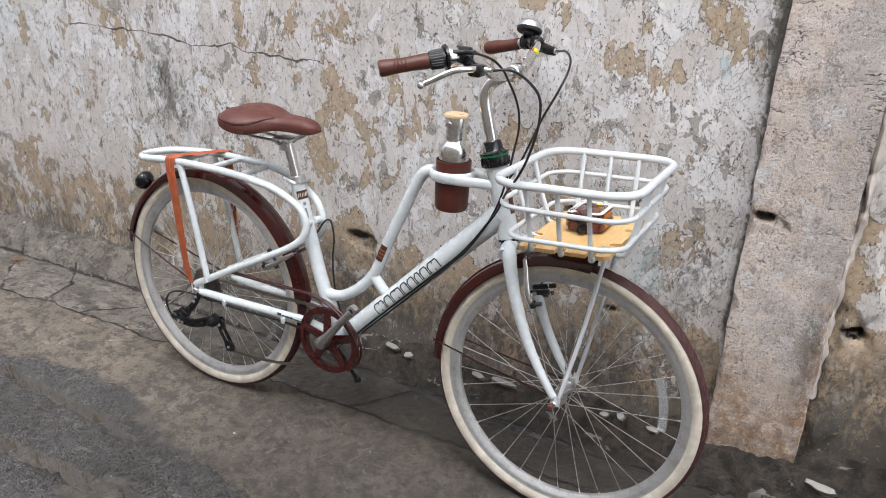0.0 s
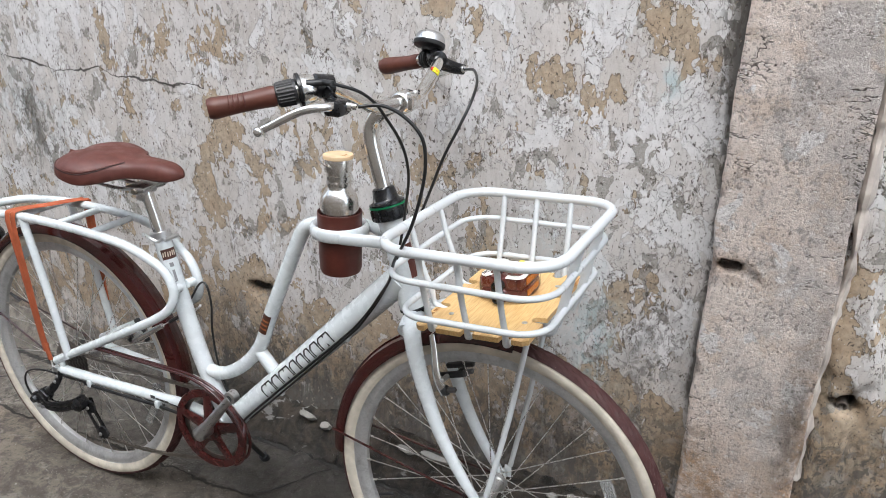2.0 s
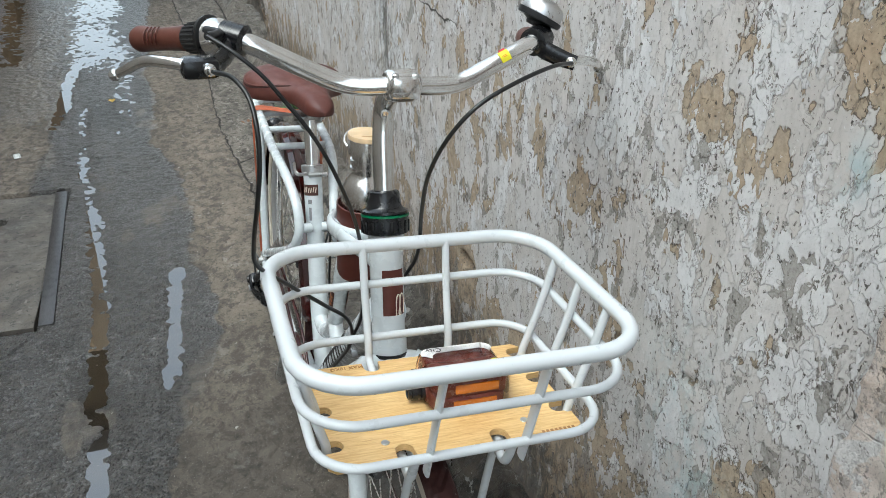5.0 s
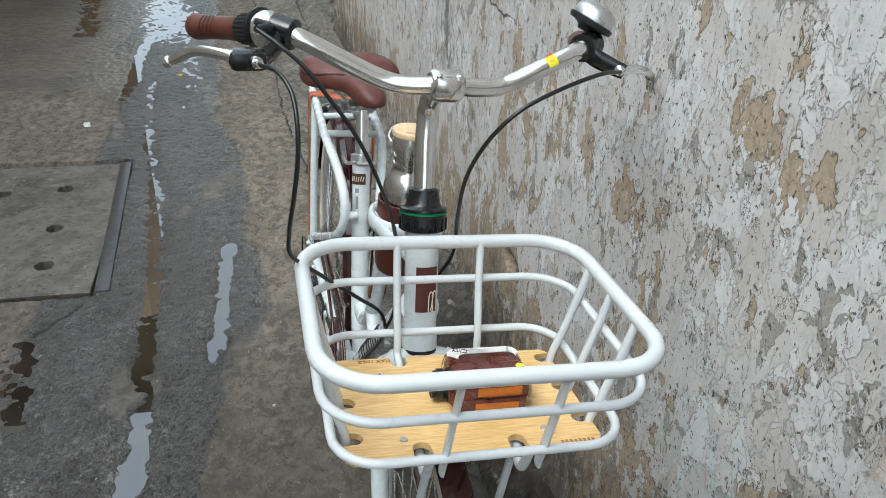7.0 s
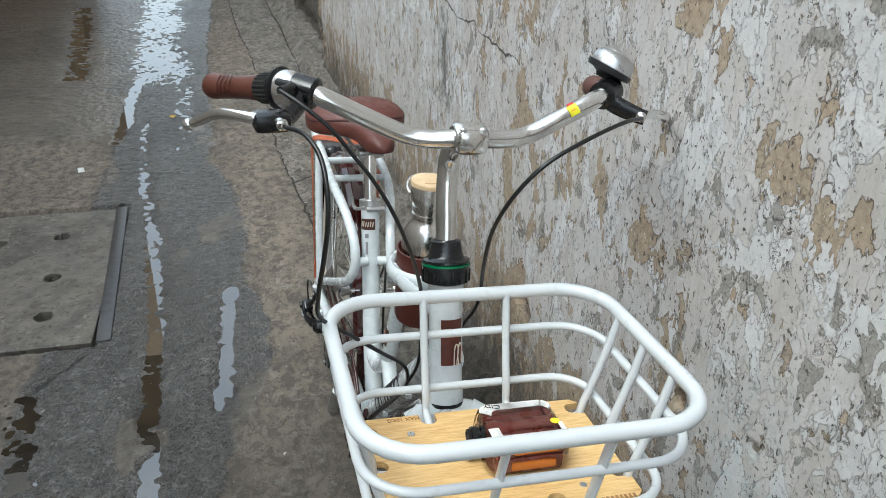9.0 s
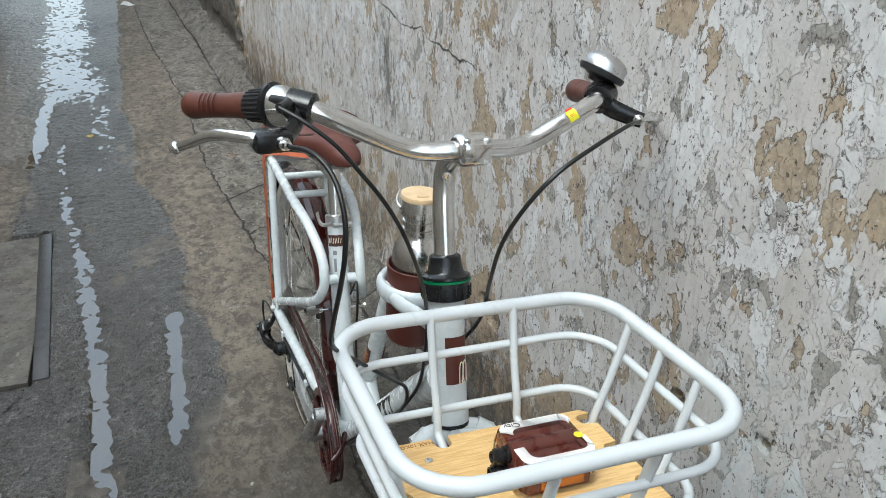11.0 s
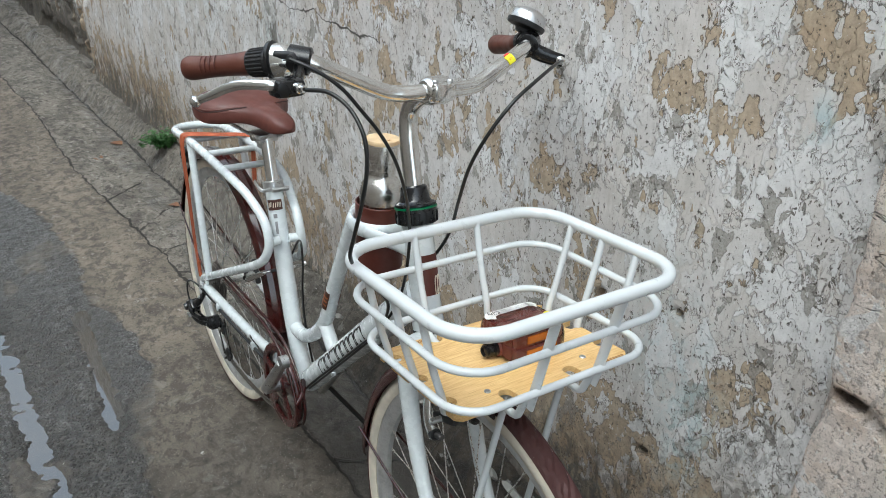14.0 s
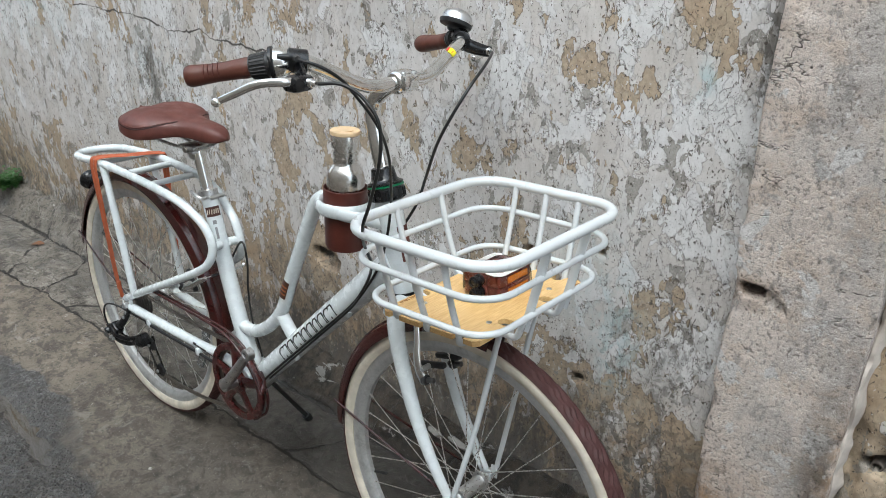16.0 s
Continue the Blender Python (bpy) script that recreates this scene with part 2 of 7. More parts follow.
def make_pilaster():
    """Rough pinkish cement render: coarse sand and dark pin holes all over, thin weather cracks, pale rubbed patches, earthy foot."""
    m = Mat("rough_render")
    p = m.pos()
    coarse = m.noise(150, 5, 0.74, p, 0.2)
    grit = m.noise(420, 4, 0.75, p)
    region = m.noise(5, 5, 0.64, m.pos((1, 1, 0.6)), 0.4)
    col = m.mix(m.step(region, 0.42, 0.58), (0.735, 0.640, 0.580), (0.570, 0.520, 0.490))
    col = m.mix(m.step(m.noise(16, 6, 0.68, p, 0.5), 0.50, 0.62, 0.0, 0.6), col, (0.64, 0.520, 0.430))
    col = m.mix(m.step(m.noise(11, 5, 0.62, p, 0.5), 0.575, 0.600, 0.0, 0.9), col, (0.735, 0.705, 0.690))
    col = m.mix(m.math("MULTIPLY", m.attr("tan"), m.step(m.noise(26, 6, 0.7, p), 0.35, 0.62, 0.25, 1.0)), col, m.mix(m.step(m.noise(50, 5, 0.7, p), 0.4, 0.6), (0.50, 0.325, 0.200), (0.36, 0.250, 0.170)))
    col = m.mix(m.math("MULTIPLY", m.step(coarse, 0.53, 0.60, 0.0, 0.80), m.step(m.noise(10, 5, 0.66, p), 0.38, 0.60, 0.35, 1.0)), col, (0.23, 0.195, 0.170))
    col = m.mix(m.step(m.noise(95, 5, 0.70, p, 0.2), 0.615, 0.640, 0.0, 0.70), col, (0.155, 0.130, 0.112))
    col = m.mix(m.step(m.noise(120, 4, 0.66, p, 0.2), 0.610, 0.640, 0.0, 0.8), col, (0.76, 0.715, 0.68))
    col = m.mix(m.step(m.noise(40, 7, 0.76, m.pos((1, 1, 0.7)), 0.3), 0.545, 0.62, 0.0, 0.5), col, (0.235, 0.215, 0.205))
    line = m.step(m.math("ABSOLUTE", m.math("SUBTRACT", m.noise(2.6, 6, 0.66, m.pos((0.55, 1, 1.9)), 0.3), 0.5)), 0.0, 0.0055, 1.0, 0.0)
    line = m.math("MULTIPLY", line, m.step(m.noise(7, 3, 0.5, p), 0.47, 0.53))
    col = m.mix(m.math("MULTIPLY", line, 0.85), col, (0.08, 0.068, 0.058))
    col = m.mix(m.step(grit, 0.56, 0.68, 0.0, 0.6), col, (0.17, 0.148, 0.13))
    dk = m.math("MULTIPLY", m.attr("dark"), m.step(m.noise(30, 7, 0.72, m.pos((1, 1, 0.5))), 0.32, 0.58))
    col = m.mix(m.math("MULTIPLY", dk, 0.9), col, (0.060, 0.050, 0.042))
    nrm = m.bump(m.math("SUBTRACT", m.math("ADD", m.math("MULTIPLY", coarse, -0.8), m.math("MULTIPLY", grit, -0.3)), m.math("MULTIPLY", line, 0.6)), 1.0, 0.008)
    m.set(Base_Color=col, Roughness=0.92, Specular_IOR_Level=0.2, Normal=nrm)
    return m.m


def make_ground():
    """Damp, worn concrete: warm grey cement, a greyer gutter strip by the wall, exposed aggregate in the wheel lanes, a broken mortar foot."""
    m = Mat("worn_concrete")
    p = m.pos()
    wet, agg, foot, strip, jd, damp = (m.attr(k) for k in ("wet", "agg", "foot", "strip", "jd", "damp"))
    small = m.noise(40, 7, 0.74, p, 0.3)
    fine = m.noise(300, 5, 0.75, p)
    grain = m.noise(520, 3, 0.7, p)
    d, c = m.voro(125, p)
    # open cement
    col = m.mix(m.step(m.noise(3.6, 6, 0.66, p, 0.4), 0.36, 0.64), (0.255, 0.214, 0.168), (0.170, 0.143, 0.113))
    col = m.mix(m.step(m.noise(26, 8, 0.78, m.pos((0.8, 1, 1)), 0.4), 0.44, 0.58, 0.0, 0.72), col, (0.062, 0.052, 0.043))
    col = m.mix(m.step(m.noise(19, 7, 0.74, p, 0.5), 0.575, 0.640, 0.0, 0.60), col, (0.315, 0.288, 0.252))
    col = m.mix(m.step(m.noise(70, 5, 0.7, p, 0.3), 0.575, 0.625, 0.0, 0.55), col, (0.030, 0.025, 0.020))
    # gutter strip
    slab = m.mix(m.step(m.noise(9, 6, 0.7, m.pos((0.6, 1, 1)), 0.6), 0.42, 0.60), (0.230, 0.206, 0.174), (0.112, 0.099, 0.083))
    slab = m.mix(m.step(m.noise(27, 7, 0.74, m.pos((0.5, 1, 1)), 0.5), 0.55, 0.62, 0.0, 0.70), slab, (0.37, 0.345, 0.305))
    slab = m.mix(m.step(m.noise(33, 7, 0.76, p, 0.5), 0.50, 0.60, 0.0, 0.80), slab, (0.034, 0.029, 0.024))
    slab = m.mix(m.step(m.noise(75, 5, 0.7, p, 0.3), 0.560, 0.610, 0.0, 0.60), slab, (0.042, 0.037, 0.031))
    col = m.mix(m.math("MULTIPLY", strip, 0.9), col, slab)
    # aggregate lanes
    stone = m.mix(m.step(c, 0.2, 0.85), (0.105, 0.103, 0.106), (0.43, 0.425, 0.43))
    stone = m.mix(m.step(d, 0.34, 0.62), stone, (0.032, 0.030, 0.029))
    stone = m.mix(m.step(m.noise(11, 6, 0.7, m.pos((0.35, 1, 1)), 0.4), 0.42, 0.62, 0.0, 0.55), stone, (0.175, 0.171, 0.171))
    stone = m.mix(m.step(small, 0.48, 0.60, 0.0, 0.75), stone, (0.042, 0.039, 0.037))
    stone = m.mix(m.step(m.noise(30, 6, 0.74, p, 0.4), 0.555, 0.60, 0.0, 0.70), stone, (0.36, 0.355, 0.35))
    stone = m.mix(m.step(m.noise(6, 6, 0.7, m.pos((0.5, 1, 1)), 0.6), 0.50, 0.58, 0.0, 0.55), stone, (0.085, 0.080, 0.075))
    am = m.step(m.math("ADD", m.math("MULTIPLY", agg, 0.85), m.math("MULTIPLY", small, 0.35)), 0.40, 0.60)
    col = m.mix(m.math("MULTIPLY", am, 0.75), col, stone)
    wm = m.step(m.math("ADD", m.math("MULTIPLY", wet, 0.8), m.math("MULTIPLY", m.noise(8, 7, 0.72, p, 0.4), 0.45)), 0.42, 0.66)
    col = m.mix(m.math("MULTIPLY", wm, 0.26), col, (0.050, 0.047, 0.044))
    # wet patches and the bicycle's ground shade, both darkened in the colour
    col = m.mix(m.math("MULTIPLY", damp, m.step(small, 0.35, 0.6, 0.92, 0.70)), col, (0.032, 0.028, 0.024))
    # sand grains, pits, pale chips
    col = m.mix(m.step(fine, 0.52, 0.64, 0.0, 0.48), col, (0.060, 0.053, 0.046))
    col = m.mix(m.step(m.noise(85, 5, 0.7, p, 0.3), 0.640, 0.665, 0.0, 0.8), col, (0.045, 0.039, 0.034))
    col = m.mix(m.step(m.noise(330, 3, 0.6, p), 0.655, 0.71, 0.0, 0.7), col, (0.50, 0.475, 0.44))
    col = m.mix(m.step(m.noise(46, 4, 0.6, m.pos((0.7, 1, 1)), 0.3), 0.700, 0.712, 0.0, 0.8), col, (0.46, 0.435, 0.40))
    # broken foot of the wall
    earth = m.mix(m.step(m.noise(24, 6, 0.7, p, 0.4), 0.38, 0.62), (0.018, 0.015, 0.012), (0.105, 0.082, 0.060))
    earth = m.mix(m.step(m.noise(15, 6, 0.66, m.pos((0.6, 1, 1)), 0.4), 0.600, 0.625, 0.0, 0.9), earth, (0.42, 0.405, 0.38))
    col = m.mix(m.math("MULTIPLY", foot, m.step(small, 0.28, 0.60, 1.0, 0.75)), col, earth)
    jag = m.math("MULTIPLY", m.math("SUBTRACT", m.noise(90, 4, 0.68, p), 0.5), 0.012)
    wide = m.step(m.noise(9, 5, 0.66, p), 0.36, 0.66, 0.0022, 0.0085)
    cut = m.math("MINIMUM", m.math("ABSOLUTE", m.math("ADD", jd, jag)), m.math("MINIMUM", m.math("ABSOLUTE", m.math("ADD", m.attr("toe"), jag)), m.math("MULTIPLY", m.attr("ck"), 1.0)))
    crack = m.math("SUBTRACT", 1.0, m.step(m.math("DIVIDE", cut, wide), 0.45, 1.0))
    col = m.mix(m.math("MULTIPLY", crack, 0.92), col, (0.022, 0.019, 0.016))
    pebble = m.step(d, 0.0, 0.6, 1.0, 0.0)
    h = m.math("ADD", m.math("MULTIPLY", pebble, m.math("MULTIPLY", am, 0.75)), m.math("MULTIPLY", small, m.math("ADD", 0.65, m.math("MULTIPLY", foot, 2.4))))
    nrm = m.bump(m.math("SUBTRACT", h, m.math("MULTIPLY", crack, 0.7)), 1.0, 0.010)
    nrm = m.bump(m.math("ADD", fine, m.math("MULTIPLY", grain, 0.5)), 0.55, 0.003, nrm)
    m.set(Base_Color=col, Roughness=m.step(m.math("SUBTRACT", wm, m.math("MULTIPLY", small, 0.35)), 0.0, 0.8, 0.85, 0.30), Specular_IOR_Level=0.5, Normal=nrm)
    return m.m


def make_water():
    m = Mat("puddle_water")
    m.set(Base_Color=m.mix(m.step(m.noise(5, 4), 0.4, 0.6), (0.022, 0.018, 0.014), (0.045, 0.034, 0.022)), Roughness=0.01, IOR=1.8,
          Specular_IOR_Level=1.0, Normal=m.bump(m.noise(14, 2), 0.02, 0.004))
    return m.m


def make_slab():
    m = Mat("cover_concrete")
    p = m.pos()
    col = m.mix(m.step(m.noise(12, 7, 0.7, p, 0.5), 0.35, 0.65), (0.165, 0.146, 0.122), (0.098, 0.087, 0.074))
    col = m.mix(m.step(m.noise(4.5, 6, 0.7, m.pos((1.6, 1, 1)), 0.7), 0.50, 0.62, 0.0, 0.7), col, (0.060, 0.055, 0.048))
    col = m.mix(m.step(m.noise(55, 5, 0.68, p, 0.6), 0.57, 0.60, 0.0, 0.75), col, (0.040, 0.036, 0.031))
    col = m.mix(m.step(m.noise(30, 6, 0.7, p, 0.6), 0.60, 0.64, 0.0, 0.6), col, (0.27, 0.25, 0.225))
    col = m.mix(m.step(m.noise(90, 5, 0.7, p), 0.55, 0.72, 0.0, 0.6), col, (0.09, 0.08, 0.072))
    m.set(Base_Color=col, Roughness=m.step(m.noise(8, 5), 0.35, 0.65, 0.45, 0.8), Normal=m.bump(m.noise(55, 6, 0.72, p), 0.7, 0.006))
    return m.m


WALL = make_wall("flaking_limewash")
DARKSLAB = rubber("dark_stained_concrete", (0.05, 0.042, 0.034), 0.9, 60, 0.5)
TANWALL = rubber("tan_plaster", (0.46, 0.32, 0.19), 0.9, 60, 0.5)
FARWALL = rubber("grey_plaster", (0.44, 0.40, 0.35), 0.9, 60, 0.5)
RENDER = make_pilaster()
GROUND = make_ground()
WATER = make_water()
SLAB = make_slab()
STEELBAR = metal("worn_dark_steel", (0.13, 0.125, 0.125), 0.45, 60, (1, 8, 8))
MORTAR = rubber("pale_mortar", (0.44, 0.395, 0.355), 0.92, 140, 0.9)
RUST = rubber("rusty_iron", (0.10, 0.085, 0.075), 0.7, 200, 0.4)
LEAF = rubber("weed_leaf", (0.042, 0.112, 0.026), 0.5, 200, 0.1)
YELLOWLEAF = rubber("yellow_leaf", (0.48, 0.29, 0.03), 0.5, 200, 0.2)
DRYLEAF = rubber("dry_leaf", (0.16, 0.075, 0.035), 0.7, 200, 0.2)
LITTER = rubber("white_litter", (0.7, 0.7, 0.68), 0.6, 200, 0.1)


# ---- mesh helpers ----
def mesh_object(name, verts, faces, material, parent=None, label="", smooth=True, attrs=None):
    me = bpy.data.meshes.new(name)
    me.from_pydata([tuple(v) for v in verts], [], [tuple(f) for f in faces])
    if smooth:
        me.polygons.foreach_set("use_smooth", [True] * len(me.polygons))
    for key, val in (attrs or {}).items():
        a = me.attributes.new(key, "FLOAT", "POINT")
        a.data.foreach_set("value", np.asarray(val, dtype=np.float32).ravel())
    me.materials.append(material)
    me.update()
    ob = new(name, me)
    if parent:
        ob.parent = parent
    if label:
        tagged(ob, label)
    return ob


def part(name, bm, material, parent=None, label="", smooth=True):
    """Links a bmesh as one mesh object, as a part under parent."""
    me = bpy.data.meshes.new(name)
    bmesh.ops.recalc_face_normals(bm, faces=bm.faces[:])
    bm.to_mesh(me)
    bm.free()
    if smooth:
        me.polygons.foreach_set("use_smooth", [True] * len(me.polygons))
        me.set_sharp_from_angle(angle=radians(38))
    me.materials.append(material)
    ob = new(name, me)
    if parent:
        ob.parent = parent
    if label:
        tagged(ob, label)
    return ob


def smooth_path(pts, n=8, closed=False):
    """Catmull-Rom through the points, n steps a span."""
    P = [np.array(p, float) for p in pts]
    k = len(P)
    out = []
    for i in range(k if closed else k - 1):
        a = P[(i - 1) % k] if closed or i else 2 * P[0] - P[1]
        b, c = P[i], P[(i + 1) % k]
        d = P[(i + 2) % k] if closed or i + 2 < k else 2 * P[-1] - P[-2]
        for j in range(n):
            t = j / n
            out.append(0.5 * (2 * b + (c - a) * t + (2 * a - 5 * b + 4 * c - d) * t * t + (3 * b - a - 3 * c + d) * t ** 3))
    if not closed:
        out.append(P[-1])
    return out


def sweep(bm, path, r, seg=10, closed=False, flat=1.0, up=None, taper=None, cap=True):
    """A tube of radius r along path; flat squashes it along the side direction; taper: end radius."""
    P = [np.array(p, float) for p in path]
    k = len(P)
    tang = []
    for i in range(k):
        a, b = (P[i - 1], P[(i + 1) % k]) if closed else (P[max(i - 1, 0)], P[min(i + 1, k - 1)])
        d = b - a
        tang.append(d / (np.linalg.norm(d) + 1e-12))
    ref = np.array(up if up is not None else ((0, 0, 1) if abs(tang[0][2]) < 0.9 else (1, 0, 0)), float)
    side = np.cross(tang[0], ref)
    side /= np.linalg.norm(side)
    rings = []
    for i in range(k):
        if up is not None:
            s = np.cross(tang[i], ref)
            side = s / (np.linalg.norm(s) + 1e-12)
        else:
            side = side - tang[i] * (side @ tang[i])
            side /= np.linalg.norm(side)
        upv = np.cross(side, tang[i])
        f = i / max(k - 1, 1)
        rr = r if taper is None else r + (taper - r) * f
        if callable(r):
            rr = r(f)
        rings.append([bm.verts.new(P[i] + side * math.cos(q) * rr * flat + upv * math.sin(q) * rr) for q in (2 * math.pi * j / seg for j in range(seg))])
    for i in range(k if closed else k - 1):
        A, B = rings[i], rings[(i + 1) % k]
        for j in range(seg):
            bm.faces.new((A[j], A[(j + 1) % seg], B[(j + 1) % seg], B[j]))
    if cap and not closed:
        bm.faces.new(rings[0][::-1])
        bm.faces.new(rings[-1])
    return bm


def tube(name, pts, r, material, parent, label="", n=8, seg=12, smooth=True, **kw):
    bm = bmesh.new()
    closed = kw.get("closed", False)
    sweep(bm, smooth_path(pts, n, closed) if smooth else pts, r, seg, **kw)
    return part(name, bm, material, parent, label)


def axis_frame(a, b):
    a, b = np.array(a, float), np.array(b, float)
    d = b - a
    ln = np.linalg.norm(d)
    z = d / ln
    x = np.cross(z, (0, 1, 0) if abs(z[1]) < 0.9 else (1, 0, 0))
    x /= np.linalg.norm(x)
    return a, x, np.cross(z, x), z, ln


def lathe(bm, a, b, prof, seg=24):
    """Turns prof, a list of (distance from a along a-b as metres, radius), round the axis."""
    o, x, y, z, ln = axis_frame(a, b)
    rings = []
    for h, r in prof:
        rings.append([bm.verts.new(o + z * h + (x * math.cos(q) + y * math.sin(q)) * max(r, 1e-5)) for q in (2 * math.pi * j / seg for j in range(seg))])
    for A, B in zip(rings, rings[1:]):
        for j in range(seg):
            bm.faces.new((A[j], A[(j + 1) % seg], B[(j + 1) % seg], B[j]))
    bm.faces.new(rings[0][::-1])
    bm.faces.new(rings[-1])
    return bm


def turned(name, a, b, prof, material, parent, label="", seg=24):
    return part(name, lathe(bmesh.new(), a, b, prof, seg), material, parent, label)


def rod(name, a, b, r, material, parent, label="", seg=12, bevel=0.0015):
    ln = float(np.linalg.norm(np.array(b) - np.array(a)))
    e = min(bevel, r * 0.5, ln * 0.3)
    return turned(name, a, b, [(0, r - e), (e, r), (ln - e, r), (ln, r - e)], material, parent, label, seg)


def block(bm, centre, size, bevel=0.002, m=None):
    """A bevelled box, added to bm."""
    t = bmesh.new()
    bmesh.ops.create_cube(t, size=1.0)
    for v in t.verts:
        v.co = Vector((v.co[i] * size[i] for i in range(3)))
    if bevel:
        bmesh.ops.bevel(t, geom=t.edges[:], offset=bevel, segments=2, affect="EDGES", profile=0.5)
    mm = (m or Matrix.Identity(4))
    mm = Matrix.Translation(centre) @ mm
    me = bpy.data.meshes.new("tmp")
    bmesh.ops.transform(t, matrix=mm, verts=t.verts[:])
    t.to_mesh(me)
    t.free()
    bm.from_mesh(me)
    bpy.data.meshes.remove(me)
    return bm


def box_part(name, centre, size, material, parent, label="", bevel=0.002, m=None):
    return part(name, block(bmesh.new(), centre, size, bevel, m), material, parent, label)


def thing(name, label, category, m=None, group=""):
    ob = new(name)
    ob.empty_display_size = 0.05
    if m is not None:
        ob.matrix_basis = m
    return tagged(ob, label, category, group)


def rounded_rect(cu, cw, hu, hw, r, v, n=7):
    pts = []
    for su, sw, a0 in ((1, 1, 0), (-1, 1, 90), (-1, -1, 180), (1, -1, 270)):
        for j in range(n + 1):
            a = radians(a0 + 90 * j / n)
            pts.append((cu + su * (hu - r) + r * math.cos(a), cw + sw * (hw - r) + r * math.sin(a), v))
    return pts


# smooth random fields for large relief
def lattice(ix, iy, seed):
    h = (ix.astype(np.int64) * 374761393 + iy.astype(np.int64) * 668265263 + seed * 974634777) & 0x7FFFFFFF
    h = ((h ^ (h >> 13)) * 1274126177) & 0x7FFFFFFF
    return ((h ^ (h >> 16)) & 0xFFFF) / 65535.0


def vnoise(x, y, seed=0):
    ix, iy = np.floor(x), np.floor(y)
    fx, fy = x - ix, y - iy
    fx, fy = fx * fx * (3 - 2 * fx), fy * fy * (3 - 2 * fy)
    a, b = lattice(ix, iy, seed), lattice(ix + 1, iy, seed)
    c, d = lattice(ix, iy + 1, seed), lattice(ix + 1, iy + 1, seed)
    return (a + (b - a) * fx) * (1 - fy) + (c + (d - c) * fx) * fy


def fbm(x, y, seed=0, octaves=4):
    s, amp, tot = 0.0, 1.0, 0.0
    for o in range(octaves):
        s = s + amp * vnoise(x * 2 ** o, y * 2 ** o, seed + o)
        tot += amp
        amp *= 0.5
    return s / tot


def sstep(v, lo, hi):
    t = np.clip((v - lo) / (hi - lo), 0, 1)
    return t * t * (3 - 2 * t)


def blob(x, z, cx, cz, rx, rz):
    return np.exp(-(((x - cx) / rx) ** 2 + ((z - cz) / rz) ** 2))


def seg_dist(x, y, pts):
    """Distance to a polyline."""
    best = np.full(x.shape, 9.0)
    for (x0, y0), (x1, y1) in zip(pts, pts[1:]):
        dx, dy = x1 - x0, y1 - y0
        t = np.clip(((x - x0) * dx + (y - y0) * dy) / (dx * dx + dy * dy), 0, 1)
        best = np.minimum(best, np.hypot(x - x0 - t * dx, y - y0 - t * dy))
    return best


def grid_sheet(name, A, B, fn, material, flip=False, attrs=None, skirt=None):
    """A sheet over the grid A x B; fn gives x, y, z; skirt(x, y, z) gives the points of a closing back."""
    ga, gb = np.meshgrid(A, B, indexing="ij")
    x, y, z = fn(ga, gb)
    n, k = ga.shape
    V = np.stack([x, y, z], -1).reshape(-1, 3)
    idx = np.arange(n * k).reshape(n, k)
    F = np.stack([idx[:-1, :-1], idx[1:, :-1], idx[1:, 1:], idx[:-1, 1:]], -1).reshape(-1, 4)
    extra = []
    if skirt is not None:
        rim = np.concatenate([idx[:, 0], idx[-1, 1:], idx[-2::-1, -1], idx[0, -2:0:-1]])
        base = len(V)
        V = np.concatenate([V, skirt(V[rim])])
        m = len(rim)
        for j in range(m):
            extra.append((int(rim[j]), base + j, base + (j + 1) % m, int(rim[(j + 1) % m])))
        extra.append(tuple(range(base, base + m))[::-1])
    if flip:
        F = F[:, ::-1]
        extra = [e[::-1] for e in extra]
    at = {}
    for key, val in (attrs(ga, gb) if attrs else {}).items():
        val = np.asarray(val, float).ravel()
        at[key] = np.concatenate([val, np.zeros(len(V) - len(val))])
    ob = mesh_object(name, V.tolist(), F.tolist() + extra, material, smooth=True, attrs=at)
    return ob


def steps(*spans):
    """Coordinates from (start, end, step) spans laid end to end."""
    out = []
    for a, b, s in spans:
        out.append(np.arange(a, b - s * 0.25, s))
    return np.concatenate(out + [np.array([spans[-1][1]])])


# ---- setting ----
WALL_Y = 0.45
CRACK_A = [(-1.491, 0.937), (-1.276, 0.937), (-1.135, 0.943), (-1.003, 0.934), (-0.889, 0.920), (-0.802, 0.924), (-0.732, 0.941), (-0.659, 0.923), (-0.524, 0.921), (-0.353, 0.924), (-0.232, 0.892)]


def wall_hole(x, z):
    """Depth of the broken-out holes."""
    n = 0.6 + 0.9 * fbm(x * 40, z * 40, 31)
    h = 0.045 * sstep(blob(x, z, -0.262, 0.398, 0.035, 0.020) * n, 0.35, 0.75)
    h += 0.012 * sstep(blob(x, z, -0.235, 0.385, 0.055, 0.032) * n, 0.3, 0.7)
    h += 0.03 * sstep(blob(x, z, 0.431, 0.626, 0.012, 0.017) * n, 0.35, 0.7) + 0.012 * sstep(blob(x, z, 0.598, 0.680, 0.013, 0.008) * n, 0.35, 0.7)
    h += 0.05 * sstep(blob(x, z, 1.14, 0.482, 0.028, 0.018) * n, 0.35, 0.7)
    h += 0.018 * sstep(blob(x, z, 0.573, 0.378, 0.022, 0.012) * n, 0.4, 0.8)
    return h


def bend(x):
    """The wall leans into the alley further along, up to a broken edge where it steps back."""
    return 0.050 * np.clip(-1.3 - x, 0, 9)


